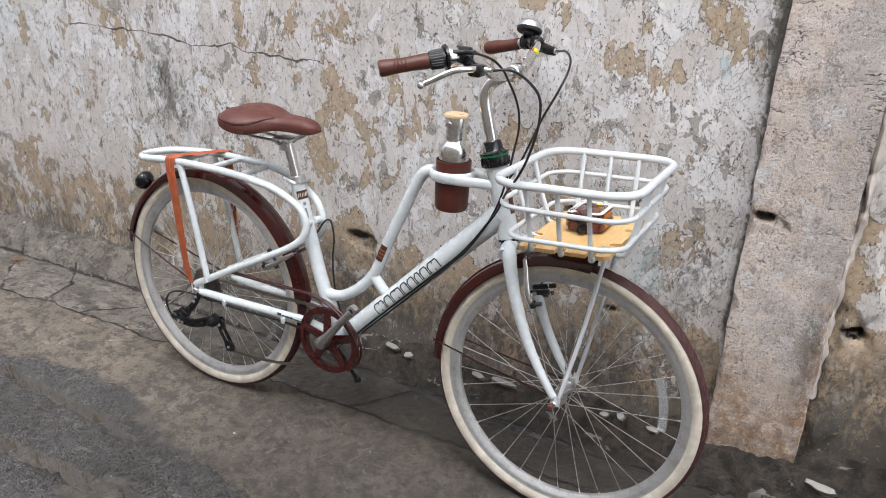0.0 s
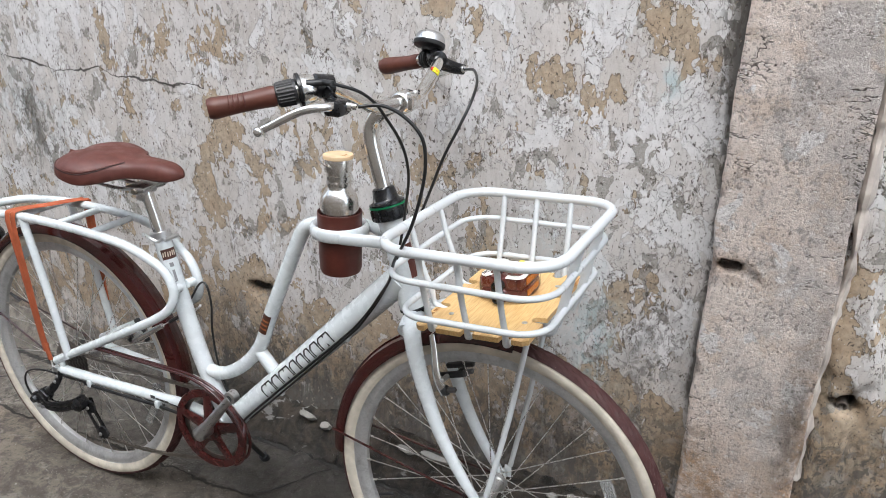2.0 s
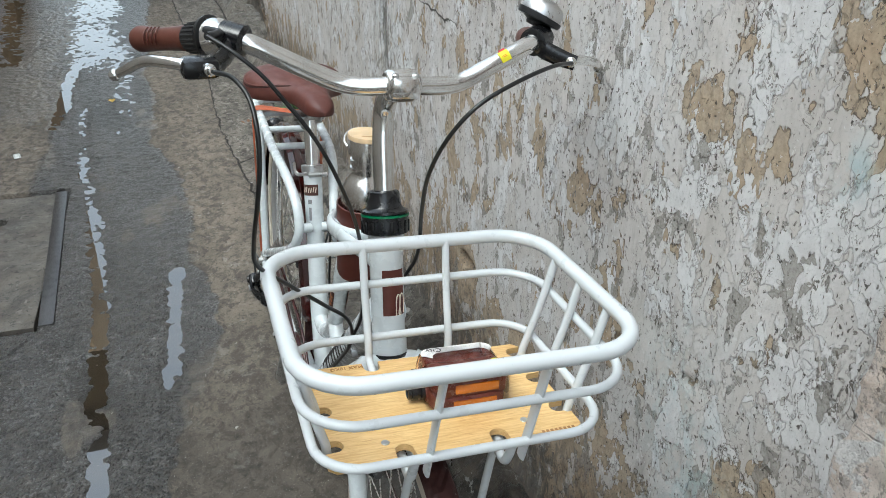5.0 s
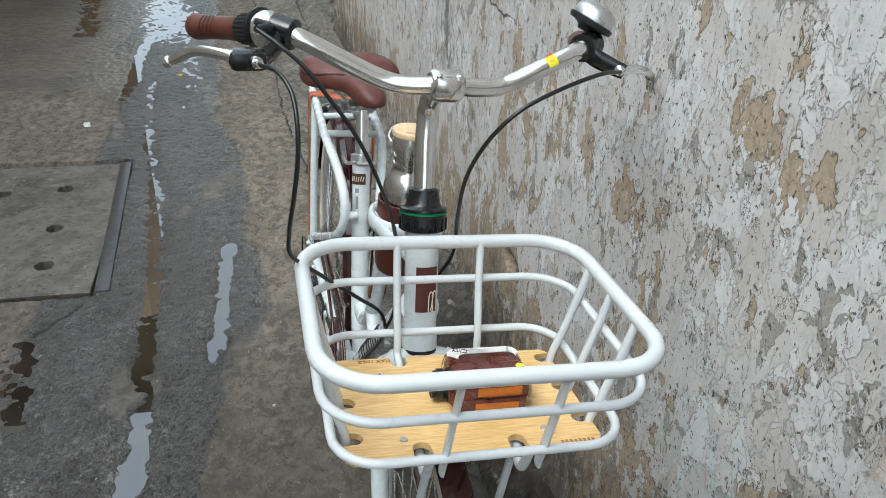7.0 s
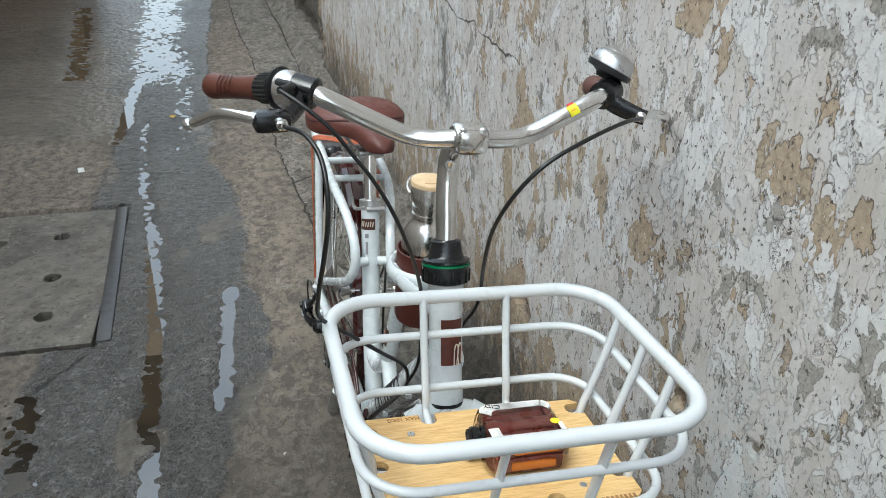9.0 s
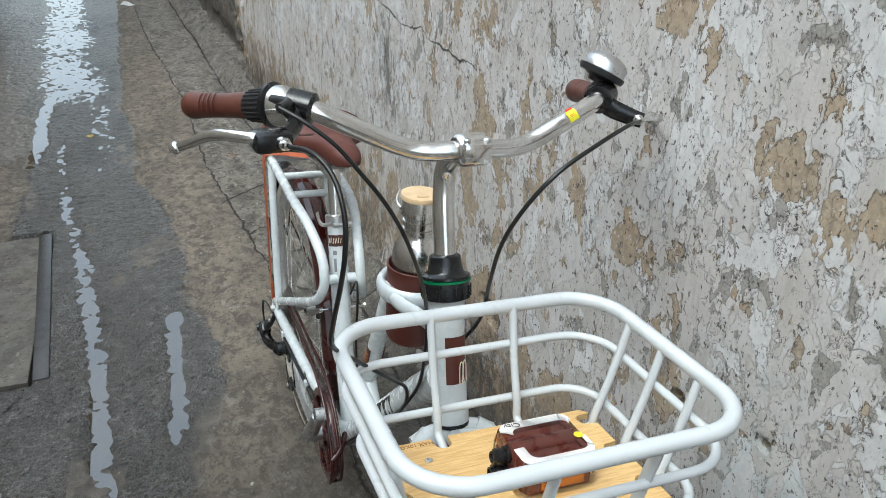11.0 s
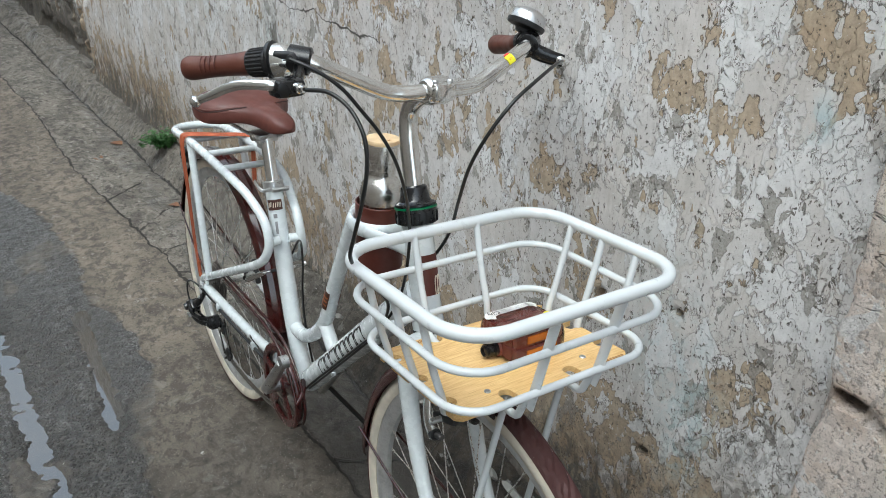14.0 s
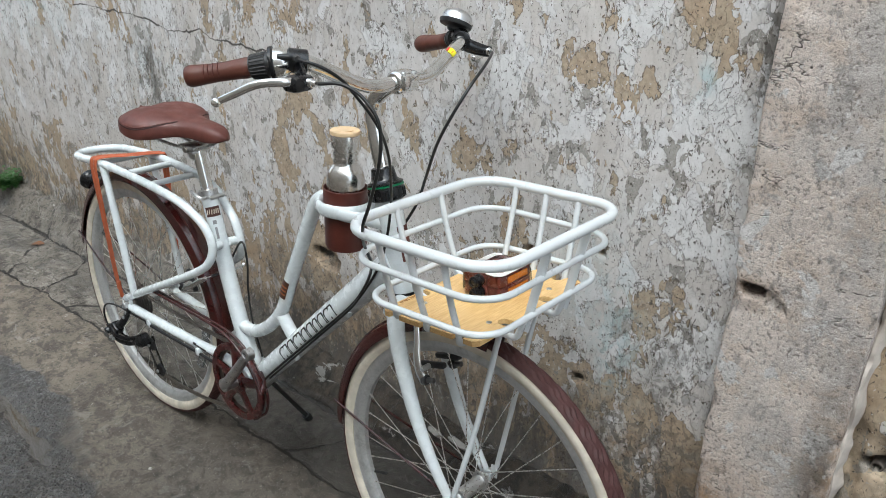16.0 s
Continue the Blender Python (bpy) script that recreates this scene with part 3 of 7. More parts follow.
def wall_fn(a, b):
    x, z = a, b
    y = WALL_Y - bend(x) + 0.075 * sstep(-3.82 - x + 0.06 * (fbm(x * 0, z * 9, 15) - 0.5), 0.0, 0.035)
    y = y + 0.03 * sstep(fbm(x * 8, z * 8, 16), 0.45, 0.6) * sstep(-3.4 - x, 0, 0.4) * sstep(0.9 - z, 0, 0.4)
    y = y + 0.018 * (fbm(x * 1.3, z * 1.3, 3) - 0.5) + 0.010 * (fbm(x * 6, z * 5, 4) - 0.5) + 0.0035 * (fbm(x * 34, z * 26, 5, 3) - 0.5)
    y = y + wall_hole(x, z)
    # bulging, crumbling foot
    y = y - 0.03 * sstep(0.16 - z, 0.0, 0.16) * (0.5 + fbm(x * 7, z * 7, 8))
    # broken plaster edge right of the pilaster
    y = y - 0.022 * sstep(fbm(x * 9, z * 4, 12) - np.abs(x - 1.13) * 4, 0.25, 0.4) * (x > 1.08)
    return x, y, z


def wall_attrs(x, z):
    n = fbm(x * 5, z * 3, 21)
    tan = blob(x, z, 0.555, 1.0, 0.018, 0.055) * 1.7 + blob(x, z, 0.60, 1.02, 0.05, 0.05) * 0.5 + blob(x, z, 0.735, 1.11, 0.035, 0.06) * 1.5
    tan += blob(x, z, -0.35, 0.82, 0.05, 0.14) * 1.0 + blob(x, z, -0.12, 0.72, 0.30, 0.22) * 0.22 + blob(x, z, -0.5, 1.05, 0.25, 0.2) * 0.35
    tan += blob(x, z, 0.1, 0.38, 0.55, 0.14) * 0.75 + blob(x, z, -1.0, 0.3, 0.5, 0.15) * 0.5 + blob(x, z, 0.82, 0.30, 0.05, 0.07) * 1.2 + blob(x, z, 0.2, 0.95, 0.3, 0.25) * 0.15
    tan += 1.5 * np.exp(-(((x + 3.82) / 0.10) ** 2)) + 0.6 * blob(x, z, 0.45, 0.9, 0.5, 0.35) * sstep(fbm(x * 4, z * 4, 22), 0.50, 0.60)
    tan += 0.5 * sstep(fbm(x * 3.3, z * 3.0, 23), 0.58, 0.68) + 0.4 * sstep(0.55 - z, 0, 0.3)
    tan += blob(x, z, -0.3, 0.4, 0.12, 0.06) * 1.0 + sstep(wall_hole(x, z), 0.003, 0.012) * 0.5 + (x > 1.06) * (0.55 + 0.9 * sstep(0.60 - z, 0, 0.3))
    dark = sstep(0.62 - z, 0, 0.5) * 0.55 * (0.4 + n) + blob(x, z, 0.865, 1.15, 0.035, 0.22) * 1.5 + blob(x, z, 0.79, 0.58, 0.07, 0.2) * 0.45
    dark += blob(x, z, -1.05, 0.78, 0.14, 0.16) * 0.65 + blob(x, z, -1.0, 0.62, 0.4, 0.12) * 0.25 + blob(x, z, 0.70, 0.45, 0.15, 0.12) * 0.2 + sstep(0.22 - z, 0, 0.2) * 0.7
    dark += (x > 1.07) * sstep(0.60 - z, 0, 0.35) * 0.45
    # shade and grime towards the foot, put into the colour
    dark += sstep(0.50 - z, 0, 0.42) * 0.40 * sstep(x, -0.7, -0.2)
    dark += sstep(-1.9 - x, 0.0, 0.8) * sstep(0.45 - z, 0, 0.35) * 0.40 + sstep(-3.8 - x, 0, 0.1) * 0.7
    # shade inside the holes painted in, and the dark gap beside the pilaster
    dark += sstep(wall_hole(x, z), 0.006, 0.020) * 0.7 + 0.9 * np.exp(-(((x - 0.867 - 0.008 * (fbm(x * 0, z * 14, 27) - 0.5)) / 0.007) ** 2)) * sstep(z, 0.3, 0.5)
    cd = z - np.interp(x, [q[0] for q in CRACK_A], [q[1] for q in CRACK_A]) + 0.016 * (fbm(x * 30, z * 0, 25) - 0.5)
    cd = np.where((x < CRACK_A[0][0]) | (x > -0.36), 0.2, cd)
    earth = sstep(0.52 - z + 0.22 * (fbm(x * 5, z * 5, 26) - 0.5), 0.0, 0.36) * (0.55 + 0.45 * sstep(x, -1.2, 0.1)) + (x > 1.06) * sstep(0.62 - z, 0, 0.3) * 0.6
    earth += sstep(wall_hole(x, z), 0.003, 0.010) + 0.5 * sstep(-1.9 - x, 0.0, 0.8) * sstep(0.50 - z, 0, 0.35)
    white = blob(x, z, 0.72, 0.93, 0.16, 0.13) * 0.9 + blob(x, z, 0.80, 0.82, 0.06, 0.12) * 0.6 + blob(x, z, 0.42, 0.95, 0.12, 0.12) * 0.6 + blob(x, z, 0.05, 0.8, 0.12, 0.2) * 0.6
    white += 1.3 * np.exp(-(((x - 1.082 - 0.10 * (z - 0.68)) / 0.012) ** 2)) * (z > 0.62) + 0.6 * sstep(fbm(x * 3.1, z * 3.3, 24), 0.56, 0.68)
    white += blob(x, z, -1.5, 0.9, 0.5, 0.25) * 0.35 + blob(x, z, 0.62, 1.05, 0.02, 0.02) * 1.4 + sstep(z, 0.3, 0.9) * 0.25 - sstep(0.3 - z, 0, 0.2) * 0.8
    teal = blob(x, z, 0.755, 1.04, 0.02, 0.03) * 1.0 + blob(x, z, 0.66, 0.47, 0.05, 0.12) * 0.8 + blob(x, z, 0.58, 0.62, 0.09, 0.15) * 0.45 + blob(x, z, -1.05, 0.80, 0.15, 0.12) * 0.35
    teal += blob(x, z, -1.9, 0.95, 0.4, 0.2) * 0.4
    return {"tan": np.clip(tan, 0, 1.6), "dark": np.clip(dark, 0, 1.5), "white": np.clip(white, -0.8, 1.5), "teal": np.clip(teal, 0, 1), "earth": np.clip(earth, 0, 1), "cd": np.clip(cd, -0.2, 0.2)}


def wall_skirt(rim):
    out = rim.copy()
    out[:, 1] = WALL_Y + 0.25
    return out


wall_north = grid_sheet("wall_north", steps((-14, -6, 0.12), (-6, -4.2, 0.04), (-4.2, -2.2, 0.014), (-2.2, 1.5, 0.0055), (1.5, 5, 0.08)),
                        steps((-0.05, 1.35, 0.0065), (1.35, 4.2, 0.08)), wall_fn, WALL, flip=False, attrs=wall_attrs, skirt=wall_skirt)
tagged(wall_north, "old plaster wall with flaking grey-white limewash over tan plaster", "wall", kind="structure")

PX0, PX1, PY = 0.874, 1.088, 0.394


def pilaster_hole(x, z):
    n = 0.6 + 0.8 * fbm(x * 45, z * 45, 41)
    h = 0.07 * sstep(blob(x, z, 0.905, 0.735, 0.021, 0.012) * n, 0.35, 0.55)
    u = (x - 0.935) * 0.9 + (z - 0.735) * 0.35
    v = (z - 0.735) + (x - 0.92) * 0.42
    h += 0.0045 * sstep(np.exp(-((u / 0.024) ** 2 + (v / 0.013) ** 2)) * n, 0.40, 0.52)
    return h


def pilaster_fn(a, b):
    x, z = a, b
    e = np.minimum(x - PX0, PX1 - x)
    bite = 0.001 + 0.016 * sstep(fbm(x * 3, z * 14, 45), 0.48, 0.80)
    y = PY + 0.012 * (fbm(x * 5, z * 4, 42) - 0.5) + 0.0045 * (fbm(x * 34, z * 34, 43) - 0.5) + 0.003 * (fbm(x * 90, z * 90, 47, 2) - 0.5)
    y = y + 0.014 * sstep(bite - e, 0.0, 0.008) + pilaster_hole(x, z)
    return x + 0.010 * (fbm(x * 2, z * 16, 46) - 0.5), y, z


def pilaster_attrs(x, z):
    tan = 0.6 * sstep(0.42 - z, 0, 0.25) + blob(x, z, 0.90, 0.22, 0.06, 0.14) + blob(x, z, 1.0, 0.16, 0.1, 0.07) * 0.9 + blob(x, z, 1.085, 0.35, 0.025, 0.25) * 0.9 + blob(x, z, 0.885, 0.735, 0.03, 0.02) * 0.6
    # the hole's inner shade is painted in; edge and foot are darker too
    return {"tan": np.clip(tan, 0, 1), "dark": np.clip(sstep(pilaster_hole(x, z), 0.002, 0.0045) * 0.5 + 1.2 * sstep(pilaster_hole(x, z), 0.010, 0.030) + blob(x, z, 1.06, 0.42, 0.03, 0.15) * 0.8 + sstep(0.22 - z, 0, 0.14) * 0.6, 0, 1.2)}


pilaster = grid_sheet("pilaster", steps((PX0, PX1, 0.0045)), steps((0.0, 1.35, 0.0055), (1.35, 4.2, 0.08)), pilaster_fn, RENDER, attrs=pilaster_attrs,
                      skirt=lambda rim: np.stack([rim[:, 0], np.full(len(rim), WALL_Y + 0.06), rim[:, 2]], -1))
tagged(pilaster, "rough pinkish cement pilaster with a broken-out hole", "pilaster", kind="structure")

# broken mortar ridge down the pilaster's edge
bm = bmesh.new()
rows = []
for i in range(180):
    z = 0.30 + 1.05 * i / 179
    cx = PX1 + 0.004 + 0.02 * max(0.0, z - 0.62) + 0.012 * (vnoise(np.array(z * 9.0), np.array(0.0), 91) - 0.5)
    wide = 0.002 + 0.007 * float(vnoise(np.array(z * 14.0), np.array(0.0), 92)) + 0.007 * float(vnoise(np.array(z * 60.0), np.array(0.0), 93))
    out = 0.006 + 0.014 * float(vnoise(np.array(z * 22.0), np.array(0.0), 94)) + 0.009 * float(vnoise(np.array(z * 60.0), np.array(0.0), 95))
    rows.append([bm.verts.new((float(cx) + wide * a, 0.432 - out * b + 0.0012 * random.random(), z)) for a, b in ((-1.2, -0.4), (-0.9, 0.7), (-0.3, 1.0), (0.4, 0.9), (0.9, 0.4), (1.3, -0.4))])
for A, B in zip(rows, rows[1:]):
    for q in range(5):
        bm.faces.new((A[q], A[q + 1], B[q + 1], B[q]))
tagged(part("trim", bm, MORTAR, smooth=True), "pale broken mortar ridge beside the pilaster", "trim", kind="structure")

# wet ruts and puddle beds, as lines across the alley floor: (points, half width)
RUTS = [([(0.10, -0.44), (-0.30, -0.437), (-0.52, -0.46), (-0.78, -0.475), (-1.10, -0.495), (-1.32, -0.515)], 0.028, 1.0),
        ([(-1.32, -0.515), (-1.64, -0.545), (-2.0, -0.60), (-2.5, -0.655), (-2.95, -0.69)], 0.030, 0.56),
        ([(-0.50, -0.282), (-0.62, -0.270), (-0.85, -0.268), (-1.12, -0.262)], 0.025, 1.0),
        ([(-2.65, -0.80), (-2.95, -0.79), (-3.4, -0.80), (-3.9, -0.78)], 0.036, 0.9),
        ([(-3.8, -0.66), (-4.3, -0.70), (-4.9, -0.76), (-5.6, -0.80), (-6.8, -0.85), (-8.5, -1.0)], 0.20, 0.74),
        ([(-2.5, -0.47), (-2.75, -0.48), (-3.1, -0.50), (-3.6, -0.52)], 0.075, 0.60),
        ([(-0.30, -0.74), (-0.42, -0.76), (-0.62, -0.78)], 0.05, 0.62),
        ([(-3.9, -1.18), (-4.6, -1.26), (-5.4, -1.36), (-6.2, -1.5)], 0.10, 0.8)]
JOINT = [(1.6, 0.19), (0.4, 0.155), (-0.3, 0.125), (-0.774, 0.103), (-1.36, 0.08), (-2.4, -0.03), (-3.6, -0.06), (-5.3, -0.20), (-9, -0.4)]
CRACKS = [[(0.05, 0.36), (0.0, 0.27), (-0.06, 0.135)], [(-1.55, 0.33), (-1.42, 0.22), (-1.38, 0.085)], [(-1.9, 0.38), (-1.75, 0.2), (-1.60, 0.06)],
          [(-2.3, 0.30), (-2.1, 0.18), (-1.95, 0.0)], [(-0.95, 0.40), (-1.06, 0.25), (-1.2, 0.09)],
          [(-0.45, -0.95), (-0.62, -0.80), (-0.80, -0.66)], [(-1.9, -0.67), (-1.86, -1.0), (-1.92, -1.6)], [(-0.86, -0.63), (-0.87, -0.9), (-0.83, -1.6)]]


def rut_depth(x, y):
    """How deep the ruts are worn, with ragged, broken edges."""
    d = np.zeros_like(x)
    wx = x + 0.03 * (fbm(x * 26, y * 26, 71, 3) - 0.5)
    wy = y + 0.022 * (fbm(x * 4, y * 4, 53, 2) - 0.5) + 0.020 * (fbm(x * 27, y * 27, 58, 4) - 0.5)
    for pts, w, deep in RUTS:
        d = np.maximum(d, deep * (1 - sstep(seg_dist(wx, wy, pts) / w, 0.2, 1.55)))
    return d


def foot_rise(x, y):
    """The mortar fillet against the wall: a crisp toe, an even slope."""
    return np.clip((y + bend(x) + 0.030 * (fbm(x * 3.5, y * 0, 55) - 0.5) + 0.012 * (fbm(x * 17, y * 0, 64) - 0.5) - 0.327) / 0.085, 0, 1)


def ground_fn(a, b):
    x, y = a, b
    z = 0.012 * sstep(y, -0.18, -0.02) * (1 - sstep(y, 0.12, 0.30))
    z = z + 0.006 * (fbm(x * 2.2, y * 2.2, 51) - 0.5) + 0.004 * (fbm(x * 14, y * 14, 52) - 0.5)
    z = np.where(y < -0.15, np.maximum(z, -0.0015), z) + (0.0055 + 0.0040 * sstep(-0.10 - y, 0.0, 0.15)) * (fbm(x * 48, y * 48, 59, 2) - 0.42)
    rut = rut_depth(x, y)
    z = z - 0.0105 * rut + 0.015 * rut * (fbm(x * 20, y * 34, 72, 4) - 0.5)
    # mortar fillet and rubble at the wall's foot
    foot = foot_rise(x, y)
    z = z - 0.006 * sstep(y + bend(x), 0.28, 0.325) * (foot <= 0) + foot * (0.088 + 0.045 * (fbm(x * 10, y * 10, 56) - 0.5) + 0.022 * (fbm(x * 42, y * 42, 60, 3) - 0.5)) + foot * 0.060 * sstep(x, 0.65, 0.9)
    rub = sstep(fbm(x * 16, y * 22, 57), 0.62, 0.72) * sstep(y, 0.24, 0.34) * sstep(x, -0.4, 0.0)
    z = z + 0.016 * rub
    # pit under the drain cover
    z = np.where((np.abs(x + 1.3725) < 0.520) & (y < -0.648) & (y > -1.44), -0.10, z)
    far = sstep(np.hypot(x, y), 12, 60)
    return x, y, z * (1 - far)


LANE = [(-5.0, -0.41), (-3.6, -0.39), (-3.0, -0.33), (-2.36, -0.33), (-2.08, -0.27), (-1.78, -0.21), (-1.46, -0.18), (-1.24, -0.22), (-0.94, -0.15), (-0.71, -0.13), (-0.59, -0.146), (-0.44, -0.22), (0.0, -0.30), (0.5, -0.35)]


def ground_attrs(x, y):
    joint_y = np.interp(x, [q[0] for q in JOINT[::-1]], [q[1] for q in JOINT[::-1]])
    jd = y - joint_y + 0.022 * (fbm(x * 9, y * 0, 54) - 0.5) + 0.012 * (fbm(x * 38, y * 0, 76, 2) - 0.5)
    jd = jd + 0.008 * sstep(x, -0.75, -0.2) * sstep(fbm(x * 5, y * 0, 80), 0.5, 0.6)
    ck = np.full(x.shape, 0.2)
    for c in CRACKS:
        ck = np.minimum(ck, seg_dist(x + 0.03 * (fbm(x * 11, y * 11, 81) - 0.5), y + 0.03 * (fbm(x * 11, y * 11, 82) - 0.5), c))
    toe = y + bend(x) + 0.030 * (fbm(x * 3.5, y * 0, 55) - 0.5) + 0.012 * (fbm(x * 17, y * 0, 64) - 0.5) - 0.325
    n = fbm(x * 3, y * 3, 61)
    edge = np.interp(x, [q[0] for q in LANE], [q[1] for q in LANE])
    lane = sstep(edge - y + 0.05 * (n - 0.5) + 0.05 * (fbm(x * 22, y * 22, 79, 3) - 0.5), -0.02, 0.035)
    band = lane * (1 - sstep(-0.72 - y, 0.0, 0.12) * 0.8)
    agg = band * sstep(fbm(x * 2.5, y * 6, 62) + 0.25, 0.42, 0.75)
    wet = np.clip(0.75 * band * sstep(n + 0.35 * sstep(-x, -0.8, 1.5), 0.35, 0.7) + 0.6 * rut_depth(x, y), 0, 1.2)
    wet = np.maximum(wet, 0.75 * np.exp(-((seg_dist(x, y, RUTS[2][0]) / 0.13) ** 2)) * sstep(fbm(x * 5, y * 5, 63), 0.3, 0.55))
    wet = np.maximum(wet, (0.40 + 0.75 * sstep(x, -0.5, 0.2)) * sstep(y + 0.05 * (n - 0.5), 0.10, 0.17))
    wet = np.maximum(wet, sstep(-2.2 - x, 0, 1.0) * lane * 0.7)
    foot = sstep(foot_rise(x, y), 0.0, 0.25) * (0.12 + 0.88 * sstep(x + 0.25 * (n - 0.5), -0.75, -0.15))
    strip = sstep(jd, -0.004, 0.004)
    wet = wet * (1 - foot * 0.6)
    # damp gutter by the wall, and shade under the bicycle put into the colour
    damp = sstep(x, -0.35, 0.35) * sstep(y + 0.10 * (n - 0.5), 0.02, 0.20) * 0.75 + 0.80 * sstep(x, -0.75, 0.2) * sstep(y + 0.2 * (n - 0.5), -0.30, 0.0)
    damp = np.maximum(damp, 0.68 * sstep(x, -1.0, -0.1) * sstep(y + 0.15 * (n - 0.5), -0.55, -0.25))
    damp = np.maximum(damp, 0.85 * np.exp(-((seg_dist(x, y, [(0.1, -0.44), (-0.5, -0.46), (-1.3, -0.51)]) / 0.055) ** 2)) * sstep(fbm(x * 6, y * 9, 73), 0.40, 0.55))
    damp = np.maximum(damp, 0.60 * sstep(fbm(x * 2.2, y * 3.5, 74), 0.58, 0.66) * lane)
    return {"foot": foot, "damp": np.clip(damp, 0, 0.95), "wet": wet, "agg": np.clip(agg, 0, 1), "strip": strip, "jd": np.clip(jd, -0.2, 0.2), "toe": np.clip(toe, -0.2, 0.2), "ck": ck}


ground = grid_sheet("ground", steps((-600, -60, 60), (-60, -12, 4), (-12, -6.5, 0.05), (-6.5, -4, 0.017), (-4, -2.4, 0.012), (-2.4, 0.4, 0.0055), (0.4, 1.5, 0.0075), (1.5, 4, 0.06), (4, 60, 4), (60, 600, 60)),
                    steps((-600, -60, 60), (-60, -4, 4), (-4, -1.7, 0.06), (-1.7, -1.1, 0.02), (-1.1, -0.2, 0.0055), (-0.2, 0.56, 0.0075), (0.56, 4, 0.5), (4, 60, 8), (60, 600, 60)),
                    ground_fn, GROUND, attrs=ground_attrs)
tagged(ground, "damp worn concrete alley floor with cracks and wet ruts", "ground", kind="structure")


def puddle(pts, w, level):
    """Still water standing in a rut: a thin sheet along it, its ragged outline drawn by the ground."""
    P = smooth_path([(x, y, level) for x, y in pts], 6)
    first, last = P[0] - P[1], P[-1] - P[-2]
    P = [P[0] + first / np.linalg.norm(first) * w * 1.2] + P + [P[-1] + last / np.linalg.norm(last) * w * 1.2]
    bm = bmesh.new()
    rows = []
    for k, p in enumerate(P):
        d = P[min(k + 1, len(P) - 1)] - P[max(k - 1, 0)]
        d /= np.linalg.norm(d)
        s = np.array((-d[1], d[0], 0.0))
        rows.append([bm.verts.new(p + s * w * f) for f in (-2.0, -0.7, 0.7, 2.0)])
    for A, B in zip(rows, rows[1:]):
        for q in range(3):
            bm.faces.new((A[q], A[q + 1], B[q + 1], B[q]))
    ob = part("puddle", bm, WATER)
    return tagged(ob, "narrow muddy puddle standing in a wheel rut", "puddle", kind="structure")


for k, (pts, w, deep) in enumerate(RUTS):
    puddle(pts, w, -0.0046 - 0.0002 * k)

# out of sight: the alley's end, and a far-side wall added to shape light
bm = bmesh.new()
block(bm, (-3.0, -2.75, 2.2), (22, 0.25, 4.5), 0.01)
tagged(part("wall_south", bm, FARWALL), "plain grey limewashed wall across the alley", "wall", kind="structure")
bm = bmesh.new()
block(bm, (-5.35, -1.95, 3.62), (1.30, 1.40, 0.22), 0.01)
tagged(part("balcony", bm, DARKSLAB), "dark concrete balcony jutting over the alley", "balcony", kind="structure")
bm = bmesh.new()
block(bm, (-7.6, -2.14, 2.4), (1.5, 1.04, 4.9), 0.01)
tagged(part("wall_west", bm, TANWALL), "tan plastered corner of a house down the alley", "wall", kind="structure")


# ---- bicycle ----
# local axes: x forward, y to the bicycle's left, z up; it leans on its stand towards the wall
bike = thing("bicycle", "white step-through bicycle with maroon fenders on its kickstand", "bicycle", pose(0, 0.05, 0, -3.2, 0, 0.8))
FA, RA, BB = (0.590, 0.0, 0.338), (-0.485, 0.0, 0.338), (-0.040, 0.0, 0.303)
R_TYRE = 0.324


def circle(c, r, w, a0=0.0, a1=360.0, n=64):
    """Points on a circle in the wheel's plane; angles from forward, upwards."""
    full = abs(a1 - a0) >= 359.9
    k = n if full else n + 1
    return [(c[0] + r * math.cos(radians(a0 + (a1 - a0) * i / n)), w, c[2] + r * math.sin(radians(a0 + (a1 - a0) * i / n))) for i in range(k)]


def ring_profile(bm, c, prof, n=72, closed_prof=True):
    """Turns a profile of (radius, width) round the wheel's axle."""
    rings = []
    for i in range(n):
        a = 2 * math.pi * i / n
        rings.append([bm.verts.new((c[0] + r * math.cos(a), w, c[2] + r * math.sin(a))) for r, w in prof])
    m = len(prof)
    for i in range(n):
        A, B = rings[i], rings[(i + 1) % n]
        for j in range(m if closed_prof else m - 1):
            bm.faces.new((A[j], A[(j + 1) % m], B[(j + 1) % m], B[j]))
    return bm


